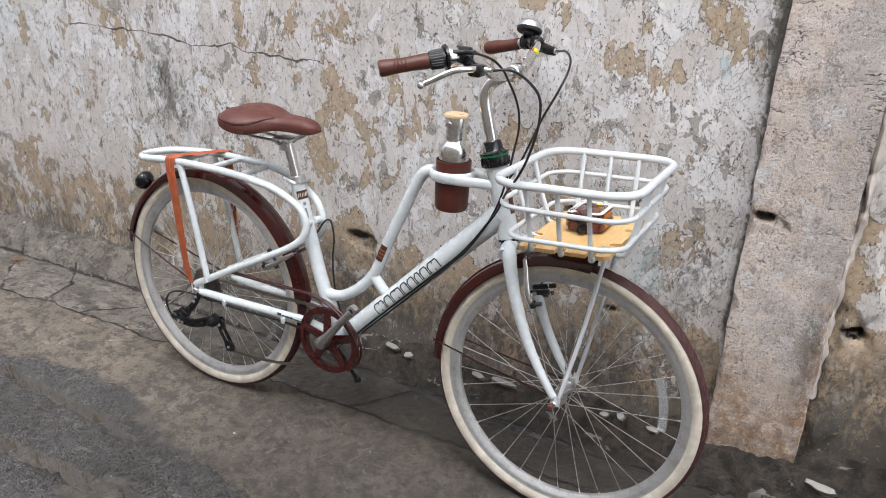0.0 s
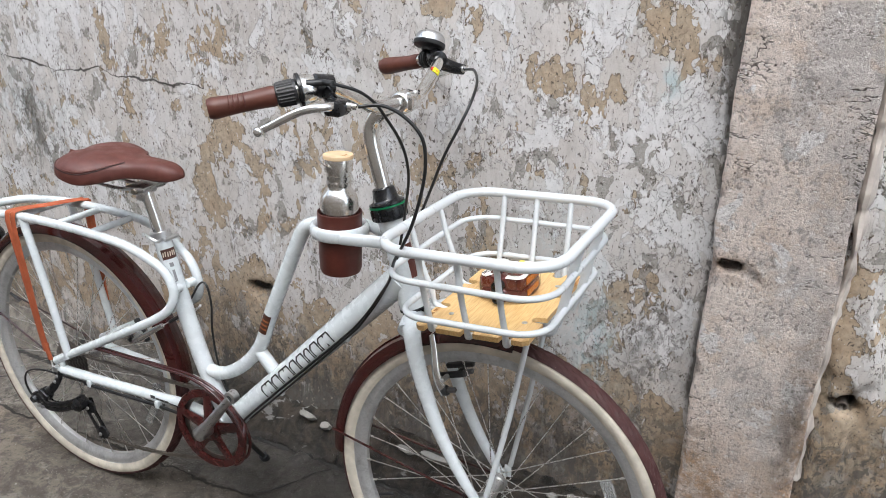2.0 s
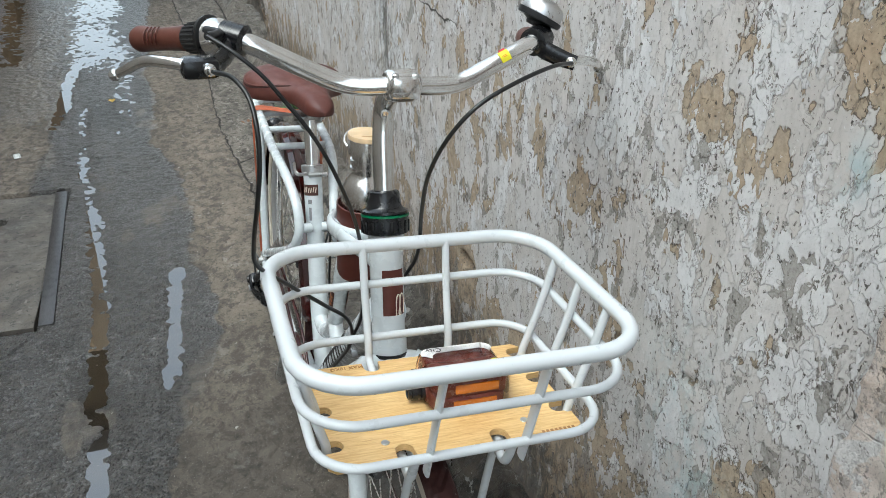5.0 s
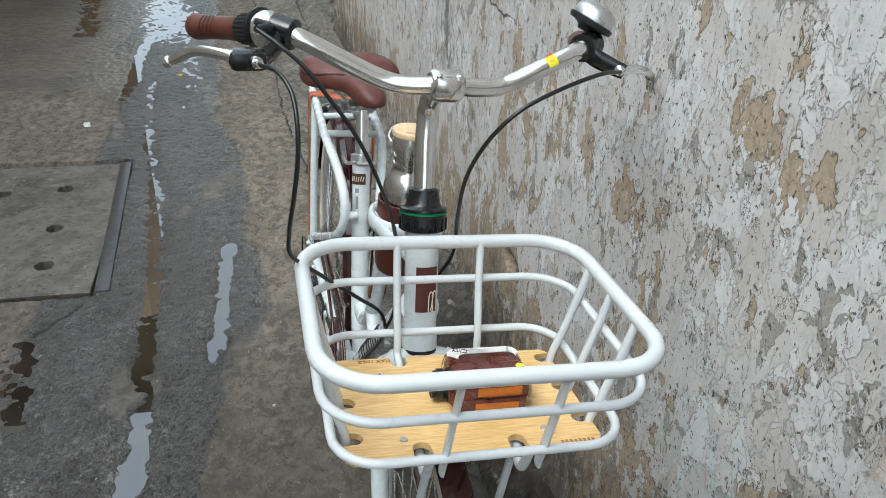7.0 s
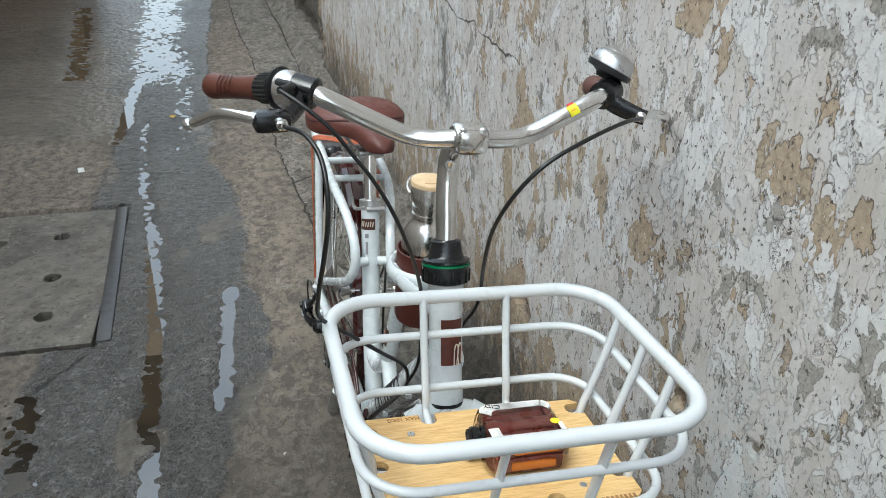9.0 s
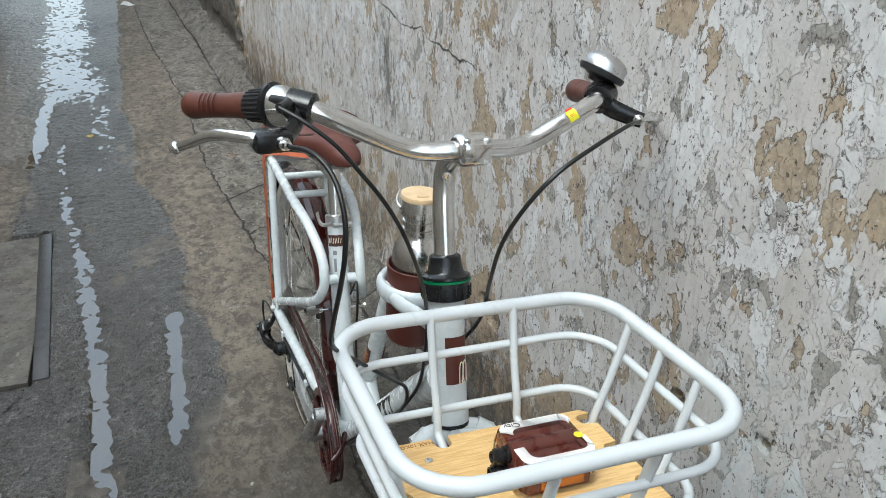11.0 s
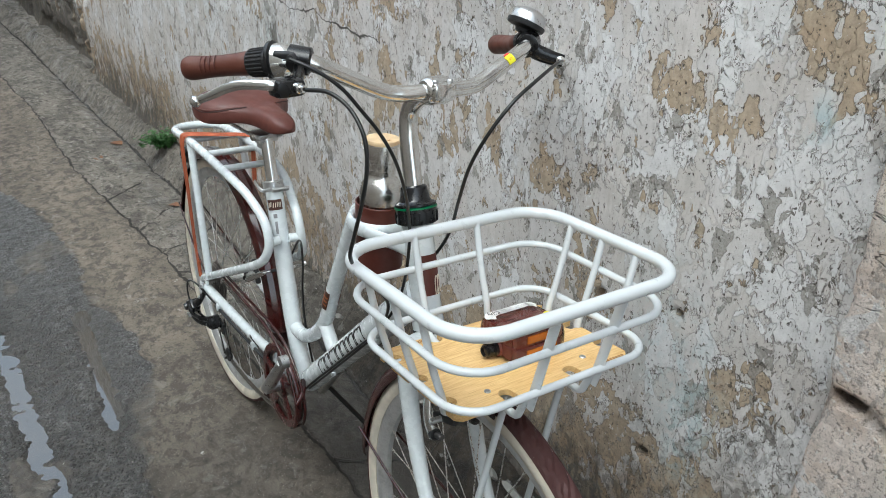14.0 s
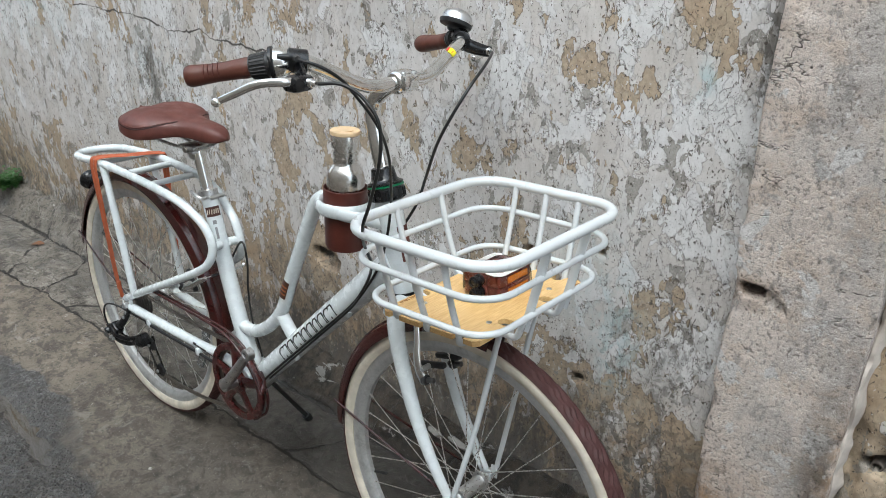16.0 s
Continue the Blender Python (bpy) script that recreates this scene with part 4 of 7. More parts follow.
def wheel(name, c, spokes, turn, label, hub_r, hub_w):
    top = part(name, tyre_tread(c), TREAD, bike, label, False)
    bm = bmesh.new()
    # cream side walls, one loop each side joined by the bead
    for s in (-1, 1):
        side = [(R_TYRE - 0.006, s * 0.0150), (R_TYRE - 0.013, s * 0.0188), (R_TYRE - 0.022, s * 0.0196), (R_TYRE - 0.028, s * 0.0172), (R_TYRE - 0.0325, s * 0.0145), (R_TYRE - 0.031, s * 0.0120), (R_TYRE - 0.010, s * 0.0120)]
        ring_profile(bm, c, side)
    part("tyre_wall", bm, CREAM, top, "cream tyre wall")
    bm = bmesh.new()
    ro, ri = R_TYRE - 0.0305, R_TYRE - 0.056
    ring_profile(bm, c, [(ro, -0.0125), (ro - 0.012, -0.0128), (ro - 0.016, -0.011), (ri, -0.005), (ri - 0.001, 0.0), (ri, 0.005), (ro - 0.016, 0.011), (ro - 0.012, 0.0128), (ro, 0.0125)])
    part("rim", bm, RIM, top, "silver alloy rim")
    turned("hub", (c[0], -hub_w, c[2]), (c[0], hub_w, c[2]), [(0, 0.004), (0.001, 0.007), (0.012, 0.007), (0.0125, 0.011), (hub_w - 0.034, 0.012), (hub_w - 0.0335, hub_r), (hub_w - 0.030, hub_r), (hub_w - 0.029, 0.013),
            (hub_w + 0.029, 0.013), (hub_w + 0.030, hub_r), (hub_w + 0.0335, hub_r), (hub_w + 0.034, 0.012), (2 * hub_w - 0.0125, 0.011), (2 * hub_w - 0.012, 0.007), (2 * hub_w - 0.001, 0.007), (2 * hub_w, 0.004)], SATIN, top, "silver hub")
    for i in range(spokes):
        s = 1 if i % 2 else -1
        a = 2 * math.pi * i / spokes + radians(turn)
        cross = (1 if (i // 2) % 2 else -1) * radians(58)
        h = (c[0] + (hub_r - 0.002) * math.cos(a + cross), s * 0.031, c[2] + (hub_r - 0.002) * math.sin(a + cross))
        e = (c[0] + (ri + 0.002) * math.cos(a), s * 0.003, c[2] + (ri + 0.002) * math.sin(a))
        bm = bmesh.new()
        sweep(bm, [np.array(h), np.array(h) * 0.5 + np.array(e) * 0.5, np.array(e) + (np.array(h) - np.array(e)) * 0.045], 0.0011, 6)
        sweep(bm, [np.array(e) + (np.array(h) - np.array(e)) * 0.045, np.array(e)], 0.0019, 6)
        part("spoke", bm, SPOKE, top)
    return top


def tyre_tread(c):
    """The tread: a crowned band with shallow blocks cut in a herringbone."""
    bm = bmesh.new()
    n, m = 220, 9
    rings = []
    for i in range(n):
        a = 2 * math.pi * i / n
        ring = []
        for j in range(m):
            t = -1 + 2 * j / (m - 1)
            w = 0.0186 * math.sin(t * 1.25) / math.sin(1.25)
            r = R_TYRE - 0.0085 * (abs(t) ** 2.2)
            if 0 < j < m - 1 and (i + j * (1 if t < 0 else -1)) % 4 == 0:
                r -= 0.0026
            ring.append(bm.verts.new((c[0] + r * math.cos(a), w, c[2] + r * math.sin(a))))
        for w in (0.0125, -0.0125):
            r = R_TYRE - 0.014
            ring.append(bm.verts.new((c[0] + r * math.cos(a), w, c[2] + r * math.sin(a))))
        rings.append(ring)
    k = m + 2
    for i in range(n):
        A, B = rings[i], rings[(i + 1) % n]
        for j in range(k):
            bm.faces.new((A[j], A[(j + 1) % k], B[(j + 1) % k], B[j]))
    return bm


front_wheel = wheel("front_wheel", FA, 32, 4, "front bicycle wheel with maroon tread and cream walls", 0.019, 0.052)
rear_wheel = wheel("rear_wheel", RA, 36, 2, "rear bicycle wheel with maroon tread and cream walls", 0.022, 0.066)


def spoke_reflector(wheel_ob, c, ang, w):
    bm = bmesh.new()
    rows = []
    for i in range(9):
        a = radians(ang - 15 + 30 * i / 8)
        q = []
        for r, dw in ((0.222, -0.005), (0.240, -0.005), (0.240, 0.004), (0.222, 0.004)):
            q.append(bm.verts.new((c[0] + r * math.cos(a), w + dw, c[2] + r * math.sin(a))))
        rows.append(q)
    for A, B in zip(rows, rows[1:]):
        for j in range(4):
            bm.faces.new((A[j], A[(j + 1) % 4], B[(j + 1) % 4], B[j]))
    bm.faces.new(rows[0])
    bm.faces.new(rows[-1][::-1])
    part("reflector", bm, LENS, wheel_ob, "clear spoke reflector")


spoke_reflector(front_wheel, FA, 11, -0.004)
spoke_reflector(rear_wheel, RA, -20, 0.006)
for wh, c, a in ((front_wheel, FA, 202), (rear_wheel, RA, 155)):
    d = (math.cos(radians(a)), math.sin(radians(a)))
    rod("valve", (c[0] + 0.262 * d[0], 0, c[2] + 0.262 * d[1]), (c[0] + 0.225 * d[0], 0, c[2] + 0.225 * d[1]), 0.0032, BLACK, wh, "black valve cap")


def fender(name, c, a0, a1, r, half, label):
    bm = bmesh.new()
    n = 60
    prof = [(-1.0, -0.016), (-0.97, -0.006), (-0.75, 0.004), (-0.30, 0.0075), (-0.22, 0.0105), (0.22, 0.0105), (0.30, 0.0075), (0.75, 0.004), (0.97, -0.006), (1.0, -0.016)]
    rings = []
    for i in range(n + 1):
        a = radians(a0 + (a1 - a0) * i / n)
        f = min(i, n - i)
        k = 1.0 if f > 2 else (0.90, 0.97, 0.99)[f]
        row = [bm.verts.new((c[0] + (r + h) * math.cos(a), w * half * k, c[2] + (r + h) * math.sin(a))) for w, h in prof]
        row += [bm.verts.new((c[0] + (r + h - 0.0016) * math.cos(a), w * half * k * 0.96, c[2] + (r + h - 0.0016) * math.sin(a))) for w, h in reversed(prof)]
        rings.append(row)
    m = len(rings[0])
    for A, B in zip(rings, rings[1:]):
        for j in range(m):
            bm.faces.new((A[j], A[(j + 1) % m], B[(j + 1) % m], B[j]))
    h = len(prof)
    for ring, flip in ((rings[0], False), (rings[-1], True)):
        for j in range(h - 1):
            q = (ring[j], ring[j + 1], ring[m - 2 - j], ring[m - 1 - j])
            bm.faces.new(q[::-1] if flip else q)
    return part(name, bm, MAROON, bike, label)


front_fender = fender("front_fender", FA, 84, 181, 0.3295, 0.027, "glossy maroon front fender")
rear_fender = fender("rear_fender", RA, 4, 169, 0.3315, 0.027, "glossy maroon rear fender")
for f, c, a, w in ((front_fender, FA, 172, -0.045), (front_fender, FA, 172, 0.045), (rear_fender, RA, 163, -0.055), (rear_fender, RA, 163, 0.055)):
    s = -1 if w < 0 else 1
    tube("fender_stay", [(c[0] + 0.336 * math.cos(radians(a)), s * 0.027, c[2] + 0.336 * math.sin(radians(a))),
                         (c[0] + 0.17 * math.cos(radians(a)), w * 0.8, c[2] + 0.17 * math.sin(radians(a))), (c[0] - 0.012, w, c[2] + 0.004)], 0.0022, MAROON, f, "thin maroon wire stay", 4, 8)
# rear lamp on the fender
turned("rear_reflector", (-0.724, 0, 0.584), (-0.757, 0, 0.601), [(0, 0.010), (0.004, 0.018), (0.012, 0.025), (0.022, 0.029), (0.028, 0.0295), (0.0355, 0.025), (0.0385, 0.012), (0.039, 0.0)], GLOSSBLACK, rear_fender, "round black rear lamp housing")

# frame tubes
frame_part = tube("frame", [(-0.180, 0, 0.704), (-0.147, 0, 0.588), (-0.115, 0, 0.481), (-0.088, 0, 0.405), (-0.045, 0, 0.312)], 0.0185, WHITE, bike, "white painted alloy frame", 6, 20)
tube("top_tube", [(-0.098, 0, 0.415), (-0.060, 0, 0.408), (-0.020, 0, 0.421), (0.028, 0, 0.458), (0.068, 0, 0.510), (0.099, 0, 0.588), (0.146, 0, 0.694), (0.182, 0, 0.772), (0.203, 0, 0.794), (0.228, 0, 0.798)], 0.0145, WHITE, frame_part, "", 8, 18)
tube("strut", [(0.060, 0, 0.497), (0.118, 0, 0.435)], 0.014, WHITE, frame_part, "", 3, 16)
bm = bmesh.new()
sweep(bm, [np.array((0.400, 0, 0.732)) * (1 - t) + np.array((-0.008, 0, 0.317)) * t for t in np.linspace(0, 1, 8)], lambda f: 0.0275 - 0.003 * f, 24, up=(0, 1, 0))
part("down_tube", bm, WHITE, frame_part)
HT0, HT1 = np.array((0.3755, 0, 0.836)), np.array((0.4215, 0, 0.678))
turned("head_tube", HT0, HT1, [(0, 0.021), (0.001, 0.0235), (0.016, 0.0235), (0.022, 0.0225), (0.140, 0.0228), (0.147, 0.0245), (0.163, 0.0245), (0.1645, 0.022)], WHITE, frame_part, "", 32)
rod("bottom_bracket", (BB[0], -0.037, BB[2]), (BB[0], 0.037, BB[2]), 0.0225, WHITE, frame_part, "", 24)
for s in (-1, 1):
    tube("chainstay", [(-0.478, s * 0.064, 0.332), (-0.40, s * 0.060, 0.331), (-0.20, s * 0.048, 0.332), (-0.12, s * 0.036, 0.328), (-0.048, s * 0.024, 0.308)], 0.0115, WHITE, frame_part, "", 6, 14)
    # stay that sweeps up from the axle, round by the seat tube and back as the rack's rail
    tube("rack_stay", [(-0.493, s * 0.066, 0.353), (-0.39, s * 0.062, 0.410), (-0.25, s * 0.056, 0.486), (-0.172, s * 0.050, 0.530), (-0.135, s * 0.043, 0.560), (-0.124, s * 0.036, 0.598), (-0.143, s * 0.037, 0.640),
                       (-0.190, s * 0.044, 0.670), (-0.235, s * 0.052, 0.688), (-0.31, s * 0.060, 0.699), (-0.42, s * 0.062, 0.703), (-0.53, s * 0.062, 0.701), (-0.62, s * 0.061, 0.694)], 0.0098, WHITE, frame_part, "", 7, 14)
    tube("rack_strut", [(-0.530, s * 0.063, 0.700), (-0.485, s * 0.066, 0.545), (-0.446, s * 0.067, 0.372)], 0.0090, WHITE, frame_part, "", 4, 12)
    box_part("dropout", (-0.482, s * 0.066, 0.340), (0.034, 0.006, 0.044), WHITE, frame_part, "", 0.004)
    rod("stay_joint", (-0.132, s * 0.010, 0.598), (-0.128, s * 0.034, 0.598), 0.010, WHITE, frame_part)
tube("rack_loop", [(-0.60, -0.061, 0.695), (-0.66, -0.059, 0.689), (-0.694, -0.045, 0.685), (-0.713, -0.018, 0.683), (-0.713, 0.018, 0.683), (-0.694, 0.045, 0.685), (-0.66, 0.059, 0.689), (-0.60, 0.061, 0.695)], 0.0098, WHITE, frame_part, "", 7, 14)
rod("rack_bar", (-0.545, -0.056, 0.700), (-0.545, 0.056, 0.700), 0.0075, WHITE, frame_part)
rod("rack_bar", (-0.325, -0.056, 0.699), (-0.325, 0.056, 0.699), 0.0075, WHITE, frame_part)
rod("rack_bar", (-0.425, -0.056, 0.702), (-0.425, 0.056, 0.702), 0.0075, WHITE, frame_part)
# bottle ring carried between top tube and head tube
RC = np.array((0.270, -0.003, 0.800))
bm = bmesh.new()
pts = [tuple(RC + np.array((0.0475 * math.cos(q), 0.0475 * math.sin(q), 0.0))) for q in np.linspace(0, 2 * math.pi, 40, endpoint=False)]
sweep(bm, pts, 0.0125, 12, closed=True, flat=0.55, up=(0, 0, 1))
part("bottle_ring", bm, WHITE, frame_part)
for s in (-1, 1):
    tube("ring_arm", [(0.268, s * 0.0455, 0.799), (0.310, s * 0.040, 0.798), (0.350, s * 0.022, 0.796), (0.380, s * 0.012, 0.794)], 0.0115, WHITE, frame_part, "", 5, 12, flat=0.6, up=(0, 0, 1))
# leather cup
cup_prof = [(0.0, 0.030), (0.003, 0.036), (0.010, 0.0385), (0.115, 0.0405), (0.1175, 0.0405), (0.1180, 0.0385), (0.014, 0.0360), (0.012, 0.0)]
turned("bottle_cup", (RC[0] + 0.001, RC[1], 0.716), (RC[0] + 0.001, RC[1], 0.834), cup_prof, CUP, bike, "brown leather bottle cup", 40)

# down-tube lettering shown as plain outlined shapes, chainstay script as bars
DT0, DT1 = np.array((0.400, 0, 0.732)), np.array((-0.008, 0, 0.317))
dt_dir = (DT0 - DT1) / np.linalg.norm(DT0 - DT1)
dt_up = np.cross(dt_dir, (0, 1, 0))
dt_up = dt_up if dt_up[2] > 0 else -dt_up


def on_down_tube(s, h, out=0.0006):
    """A point on the tube's right flank: s along it from the crank, h up from its middle line."""
    f = 1 - s / np.linalg.norm(DT0 - DT1)
    r = 0.0275 - 0.003 * f
    a = max(-1.0, min(1.0, h / r))
    return DT1 + dt_dir * s + dt_up * h - np.array((0, 1, 0)) * (r * math.sqrt(1 - a * a) + out)


bm = bmesh.new()
s0 = 0.135
for width in (0.036, 0.024, 0.036, 0.022, 0.024, 0.018, 0.024, 0.036):
    loop = [on_down_tube(s0 + x, y) for x, y in ((0.001, -0.012), (0.001, 0.006), (0.005, 0.013), (width - 0.005, 0.013), (width - 0.001, 0.006), (width - 0.001, -0.012))]
    sweep(bm, loop, 0.0017, 6)
    if width > 0.03:
        sweep(bm, [on_down_tube(s0 + width / 2, 0.012), on_down_tube(s0 + width / 2, -0.012)], 0.0017, 6)
    s0 += width + 0.0035
part("print", bm, INK, frame_part, "dark outlined shapes printed along the tube")
bm = bmesh.new()
for i, (a, b, h) in enumerate(((-0.205, -0.192, 0.006), (-0.190, -0.180, 0.003), (-0.178, -0.166, 0.003), (-0.164, -0.152, 0.0035), (-0.150, -0.118, 0.001))):
    block(bm, ((a + b) / 2, -0.0592, 0.334 + h / 2), (b - a, 0.0012, 0.0016 + h), 0.0004)
part("print", bm, INK, frame_part, "small dark script drawn as bars")
# brown bands on the top tube and head tube, badge and label on the seat tube
axis = (HT1 - HT0) / np.linalg.norm(HT1 - HT0)


def around(o, d, r, h, ang, out=0.0005):
    """A point at angle ang (0: forward, 90: to the right) on a tube from o along d."""
    d = np.array(d, float)
    fwd = np.array((1, 0, 0)) - d * d[0]
    fwd /= np.linalg.norm(fwd)
    rt = np.array((0, -1, 0))
    return np.array(o) + d * h + (fwd * math.cos(radians(ang)) + rt * math.sin(radians(ang))) * (r + out)


def decal(name, o, d, r, h0, h1, a0, a1, material, parent, label, out=0.0006, n=10):
    bm = bmesh.new()
    A = [[bm.verts.new(around(o, d, r, h, a0 + (a1 - a0) * i / n, out)) for i in range(n + 1)] for h in (h0, h1)]
    C = [[bm.verts.new(around(o, d, r, h, a0 + (a1 - a0) * i / n, 0.0)) for i in range(n + 1)] for h in (h0, h1)]
    for i in range(n):
        bm.faces.new((A[0][i], A[0][i + 1], A[1][i + 1], A[1][i]))
        bm.faces.new((C[0][i], C[1][i], C[1][i + 1], C[0][i + 1]))
        bm.faces.new((A[0][i], C[0][i], C[0][i + 1], A[0][i + 1]))
        bm.faces.new((A[1][i], A[1][i + 1], C[1][i + 1], C[1][i]))
    return part(name, bm, material, parent, label)


band_dir = np.array((0.0205, 0, 0.052)) / np.linalg.norm((0.0205, 0, 0.052))
for lo, hi, mat, text in ((0.0, 0.046, BADGE, "brown patterned side decal"), (0.010, 0.014, BURNT, "orange pattern line"), (0.020, 0.024, BURNT, "orange pattern line"), (0.030, 0.034, BURNT, "orange pattern line")):
    for a0, a1 in ((52, 122), (-122, -52)):
        grow = 0 if mat is BADGE else 8
        decal("band", (0.0825, 0, 0.546), band_dir, 0.0149, lo, hi, a0 + grow, a1 - grow, mat, frame_part, text, 0.0010 if mat is BADGE else 0.0014)
decal("badge", HT0, axis, 0.0227, 0.046, 0.108, -49, 30, CUP, frame_part, "maroon head badge")
bm = bmesh.new()
for pts in ([(0.108, -14), (0.088, -15), (0.080, -21), (0.083, -29), (0.096, -28)], [(0.096, -28), (0.083, -32), (0.079, -39), (0.086, -47), (0.106, -46)], [(0.096, -28), (0.106, -24), (0.107, -32), (0.096, -28)]):
    sweep(bm, smooth_path([around(HT0, axis, 0.0232, h, a, 0.0006) for h, a in pts], 5), 0.0008, 6)
part("badge_mark", bm, PALE, frame_part, "pale looped line mark")
ST0 = np.array((-0.180, 0, 0.704))
st_dir = np.array((0.033, 0, -0.116)) / np.linalg.norm((0.033, 0, -0.116))
decal("badge", ST0, st_dir, 0.0186, 0.030, 0.052, -20, 78, BADGE, frame_part, "brown oval badge")
bm = bmesh.new()
for a0, h in ((-8, 0.041), (6, 0.040), (20, 0.041), (34, 0.041), (50, 0.040), (64, 0.041)):
    sweep(bm, [around(ST0, st_dir, 0.0190, h - 0.005, a0, 0.0004), around(ST0, st_dir, 0.0190, h + 0.005, a0 + 6, 0.0004)], 0.0011, 6)
part("badge_mark", bm, PALE, frame_part, "pale marks on the badge")
decal("sticker", ST0, st_dir, 0.0186, 0.060, 0.069, 22, 46, GREY_INK, frame_part, "small square code label")
decal("sticker", ST0, st_dir, 0.0186, 0.076, 0.102, 26, 42, GREY_INK, frame_part, "narrow grey data label")

# seat post, clamp and saddle
SP0, SP1 = np.array((-0.211, 0, 0.806)), np.array((-0.176, 0, 0.690))
rod("seat_post", SP0, SP1, 0.0128, SILVER, bike, "polished silver seat post", 24)
clamp_ob = turned("seat_clamp", ST0 - st_dir * 0.008, ST0 + st_dir * 0.012, [(0, 0.0185), (0.001, 0.0215), (0.018, 0.0215), (0.020, 0.0195)], SATIN, bike, "silver quick-release seat clamp", 28)
tube("lever", [(-0.166, -0.012, 0.700), (-0.158, -0.030, 0.702), (-0.168, -0.036, 0.706), (-0.195, -0.034, 0.712)], 0.0038, SATIN, clamp_ob, "silver lever", 5, 8, flat=0.6)
rod("bolt", (-0.160, -0.012, 0.699), (-0.160, 0.026, 0.699), 0.005, SATIN, clamp_ob)


def profile(*pts):
    """A smooth curve through (t, value) points, as a function of t."""
    P = np.array(smooth_path([(a, b, 0.0) for a, b in pts], 10))
    return lambda t: float(np.interp(t, P[:, 0], P[:, 1]))


def saddle():
    """Broad rounded wings, a quick waist and a short drooping nose; turned a little towards the wall on its post."""
    L0, L1 = -0.388, -0.112
    half_at = profile((0, 0.004), (0.025, 0.040), (0.07, 0.067), (0.15, 0.091), (0.25, 0.102), (0.36, 0.101), (0.46, 0.086), (0.54, 0.064), (0.62, 0.044), (0.70, 0.035), (0.80, 0.031), (0.90, 0.027), (0.965, 0.017), (1, 0.003))
    top_at = profile((0, 0.846), (0.05, 0.861), (0.15, 0.874), (0.30, 0.879), (0.45, 0.875), (0.60, 0.867), (0.75, 0.865), (0.88, 0.861), (0.96, 0.852), (1, 0.840))
    edge_at = profile((0, 0.845), (0.20, 0.842), (0.40, 0.836), (0.55, 0.841), (0.70, 0.842), (0.90, 0.838), (1, 0.837))
    skirt_at = profile((0, 0.840), (0.08, 0.832), (0.20, 0.821), (0.34, 0.814), (0.46, 0.817), (0.58, 0.824), (0.70, 0.824), (0.85, 0.822), (0.95, 0.827), (1, 0.834))

    def at(t, q, out=0.0):
        half, top, edge, skirt = half_at(t), top_at(t), edge_at(t), skirt_at(t)
        cx, sx = math.cos(q), math.sin(q)
        w = (half + out) * math.copysign(abs(cx) ** 0.72, cx)
        if sx >= 0:
            z = edge + (top - edge + out) * abs(sx) ** 0.85 - 0.004 * math.exp(-(w / 0.012) ** 2) * (1 - t)
        else:
            z = edge - (edge - skirt) * abs(sx) ** 0.45 + 0.026 * (1 - t) * (1 - (abs(w) / max(half, 1e-3)) ** 2) * abs(sx)
        return (L0 + (L1 - L0) * t, w, z)
    bm = bmesh.new()
    n, m = 48, 32
    rings = [[bm.verts.new(at(0.5 - 0.5 * math.cos(math.pi * i / n), 2 * math.pi * j / m)) for j in range(m)] for i in range(n + 1)]
    for A, B in zip(rings, rings[1:]):
        for j in range(m):
            bm.faces.new((A[j], A[(j + 1) % m], B[(j + 1) % m], B[j]))
    bm.faces.new(rings[0][::-1])
    bm.faces.new(rings[-1])
    ob = part("saddle", bm, LEATHER, bike, "brown padded vinyl saddle with a pressed seam on each wing")
    seam = [(0.06, 40), (0.10, 24), (0.17, 14), (0.28, 10), (0.38, 11), (0.47, 18), (0.54, 32), (0.60, 50)]
    for s in (-1, 1):
        for name, mat, r, out in (("seam", SEAM, 0.0012, 0.0002), ("piping", LEATHER, 0.0016, 0.0002)):
            shift = 0 if name == "seam" else 5
            pts = [at(t, radians(a + shift if s > 0 else 180 - a - shift), out) for t, a in seam]
            tube(name, pts, r, mat, ob, "dark pressed seam" if name == "seam" else "", 5, 6)
        tube("rail", [(-0.345, s * 0.030, 0.822), (-0.31, s * 0.026, 0.808), (-0.25, s * 0.021, 0.801), (-0.19, s * 0.019, 0.803), (-0.150, s * 0.013, 0.828)], 0.0036, SATIN, ob, "steel rail", 5, 8)
        tube("base_edge", [at(t, radians(-62 if s > 0 else 242), 0.0005) for t in (0.015, 0.04, 0.08, 0.14, 0.20)], 0.0034, BLACK, ob, "black base edge", 4, 8)
    bm = bmesh.new()
    block(bm, (-0.215, 0, 0.804), (0.046, 0.052, 0.010), 0.003)
    block(bm, (-0.215, 0, 0.794), (0.036, 0.046, 0.008), 0.003)
    block(bm, (-0.213, 0, 0.783), (0.024, 0.028, 0.016), 0.003)
    part("rail_clamp", bm, SATIN, ob, "steel saddle clamp")
    for s in (-1, 1):
        rod("bolt", (-0.215, s * 0.030, 0.800), (-0.215, s * 0.020, 0.800), 0.007, CHAINMAT, ob, "", 8)
    ob.matrix_basis = Matrix.Translation((-0.205, 0, 0)) @ Matrix.Rotation(radians(8), 4, "Z") @ Matrix.Translation((0.205, 0, 0))
    return ob


saddle()

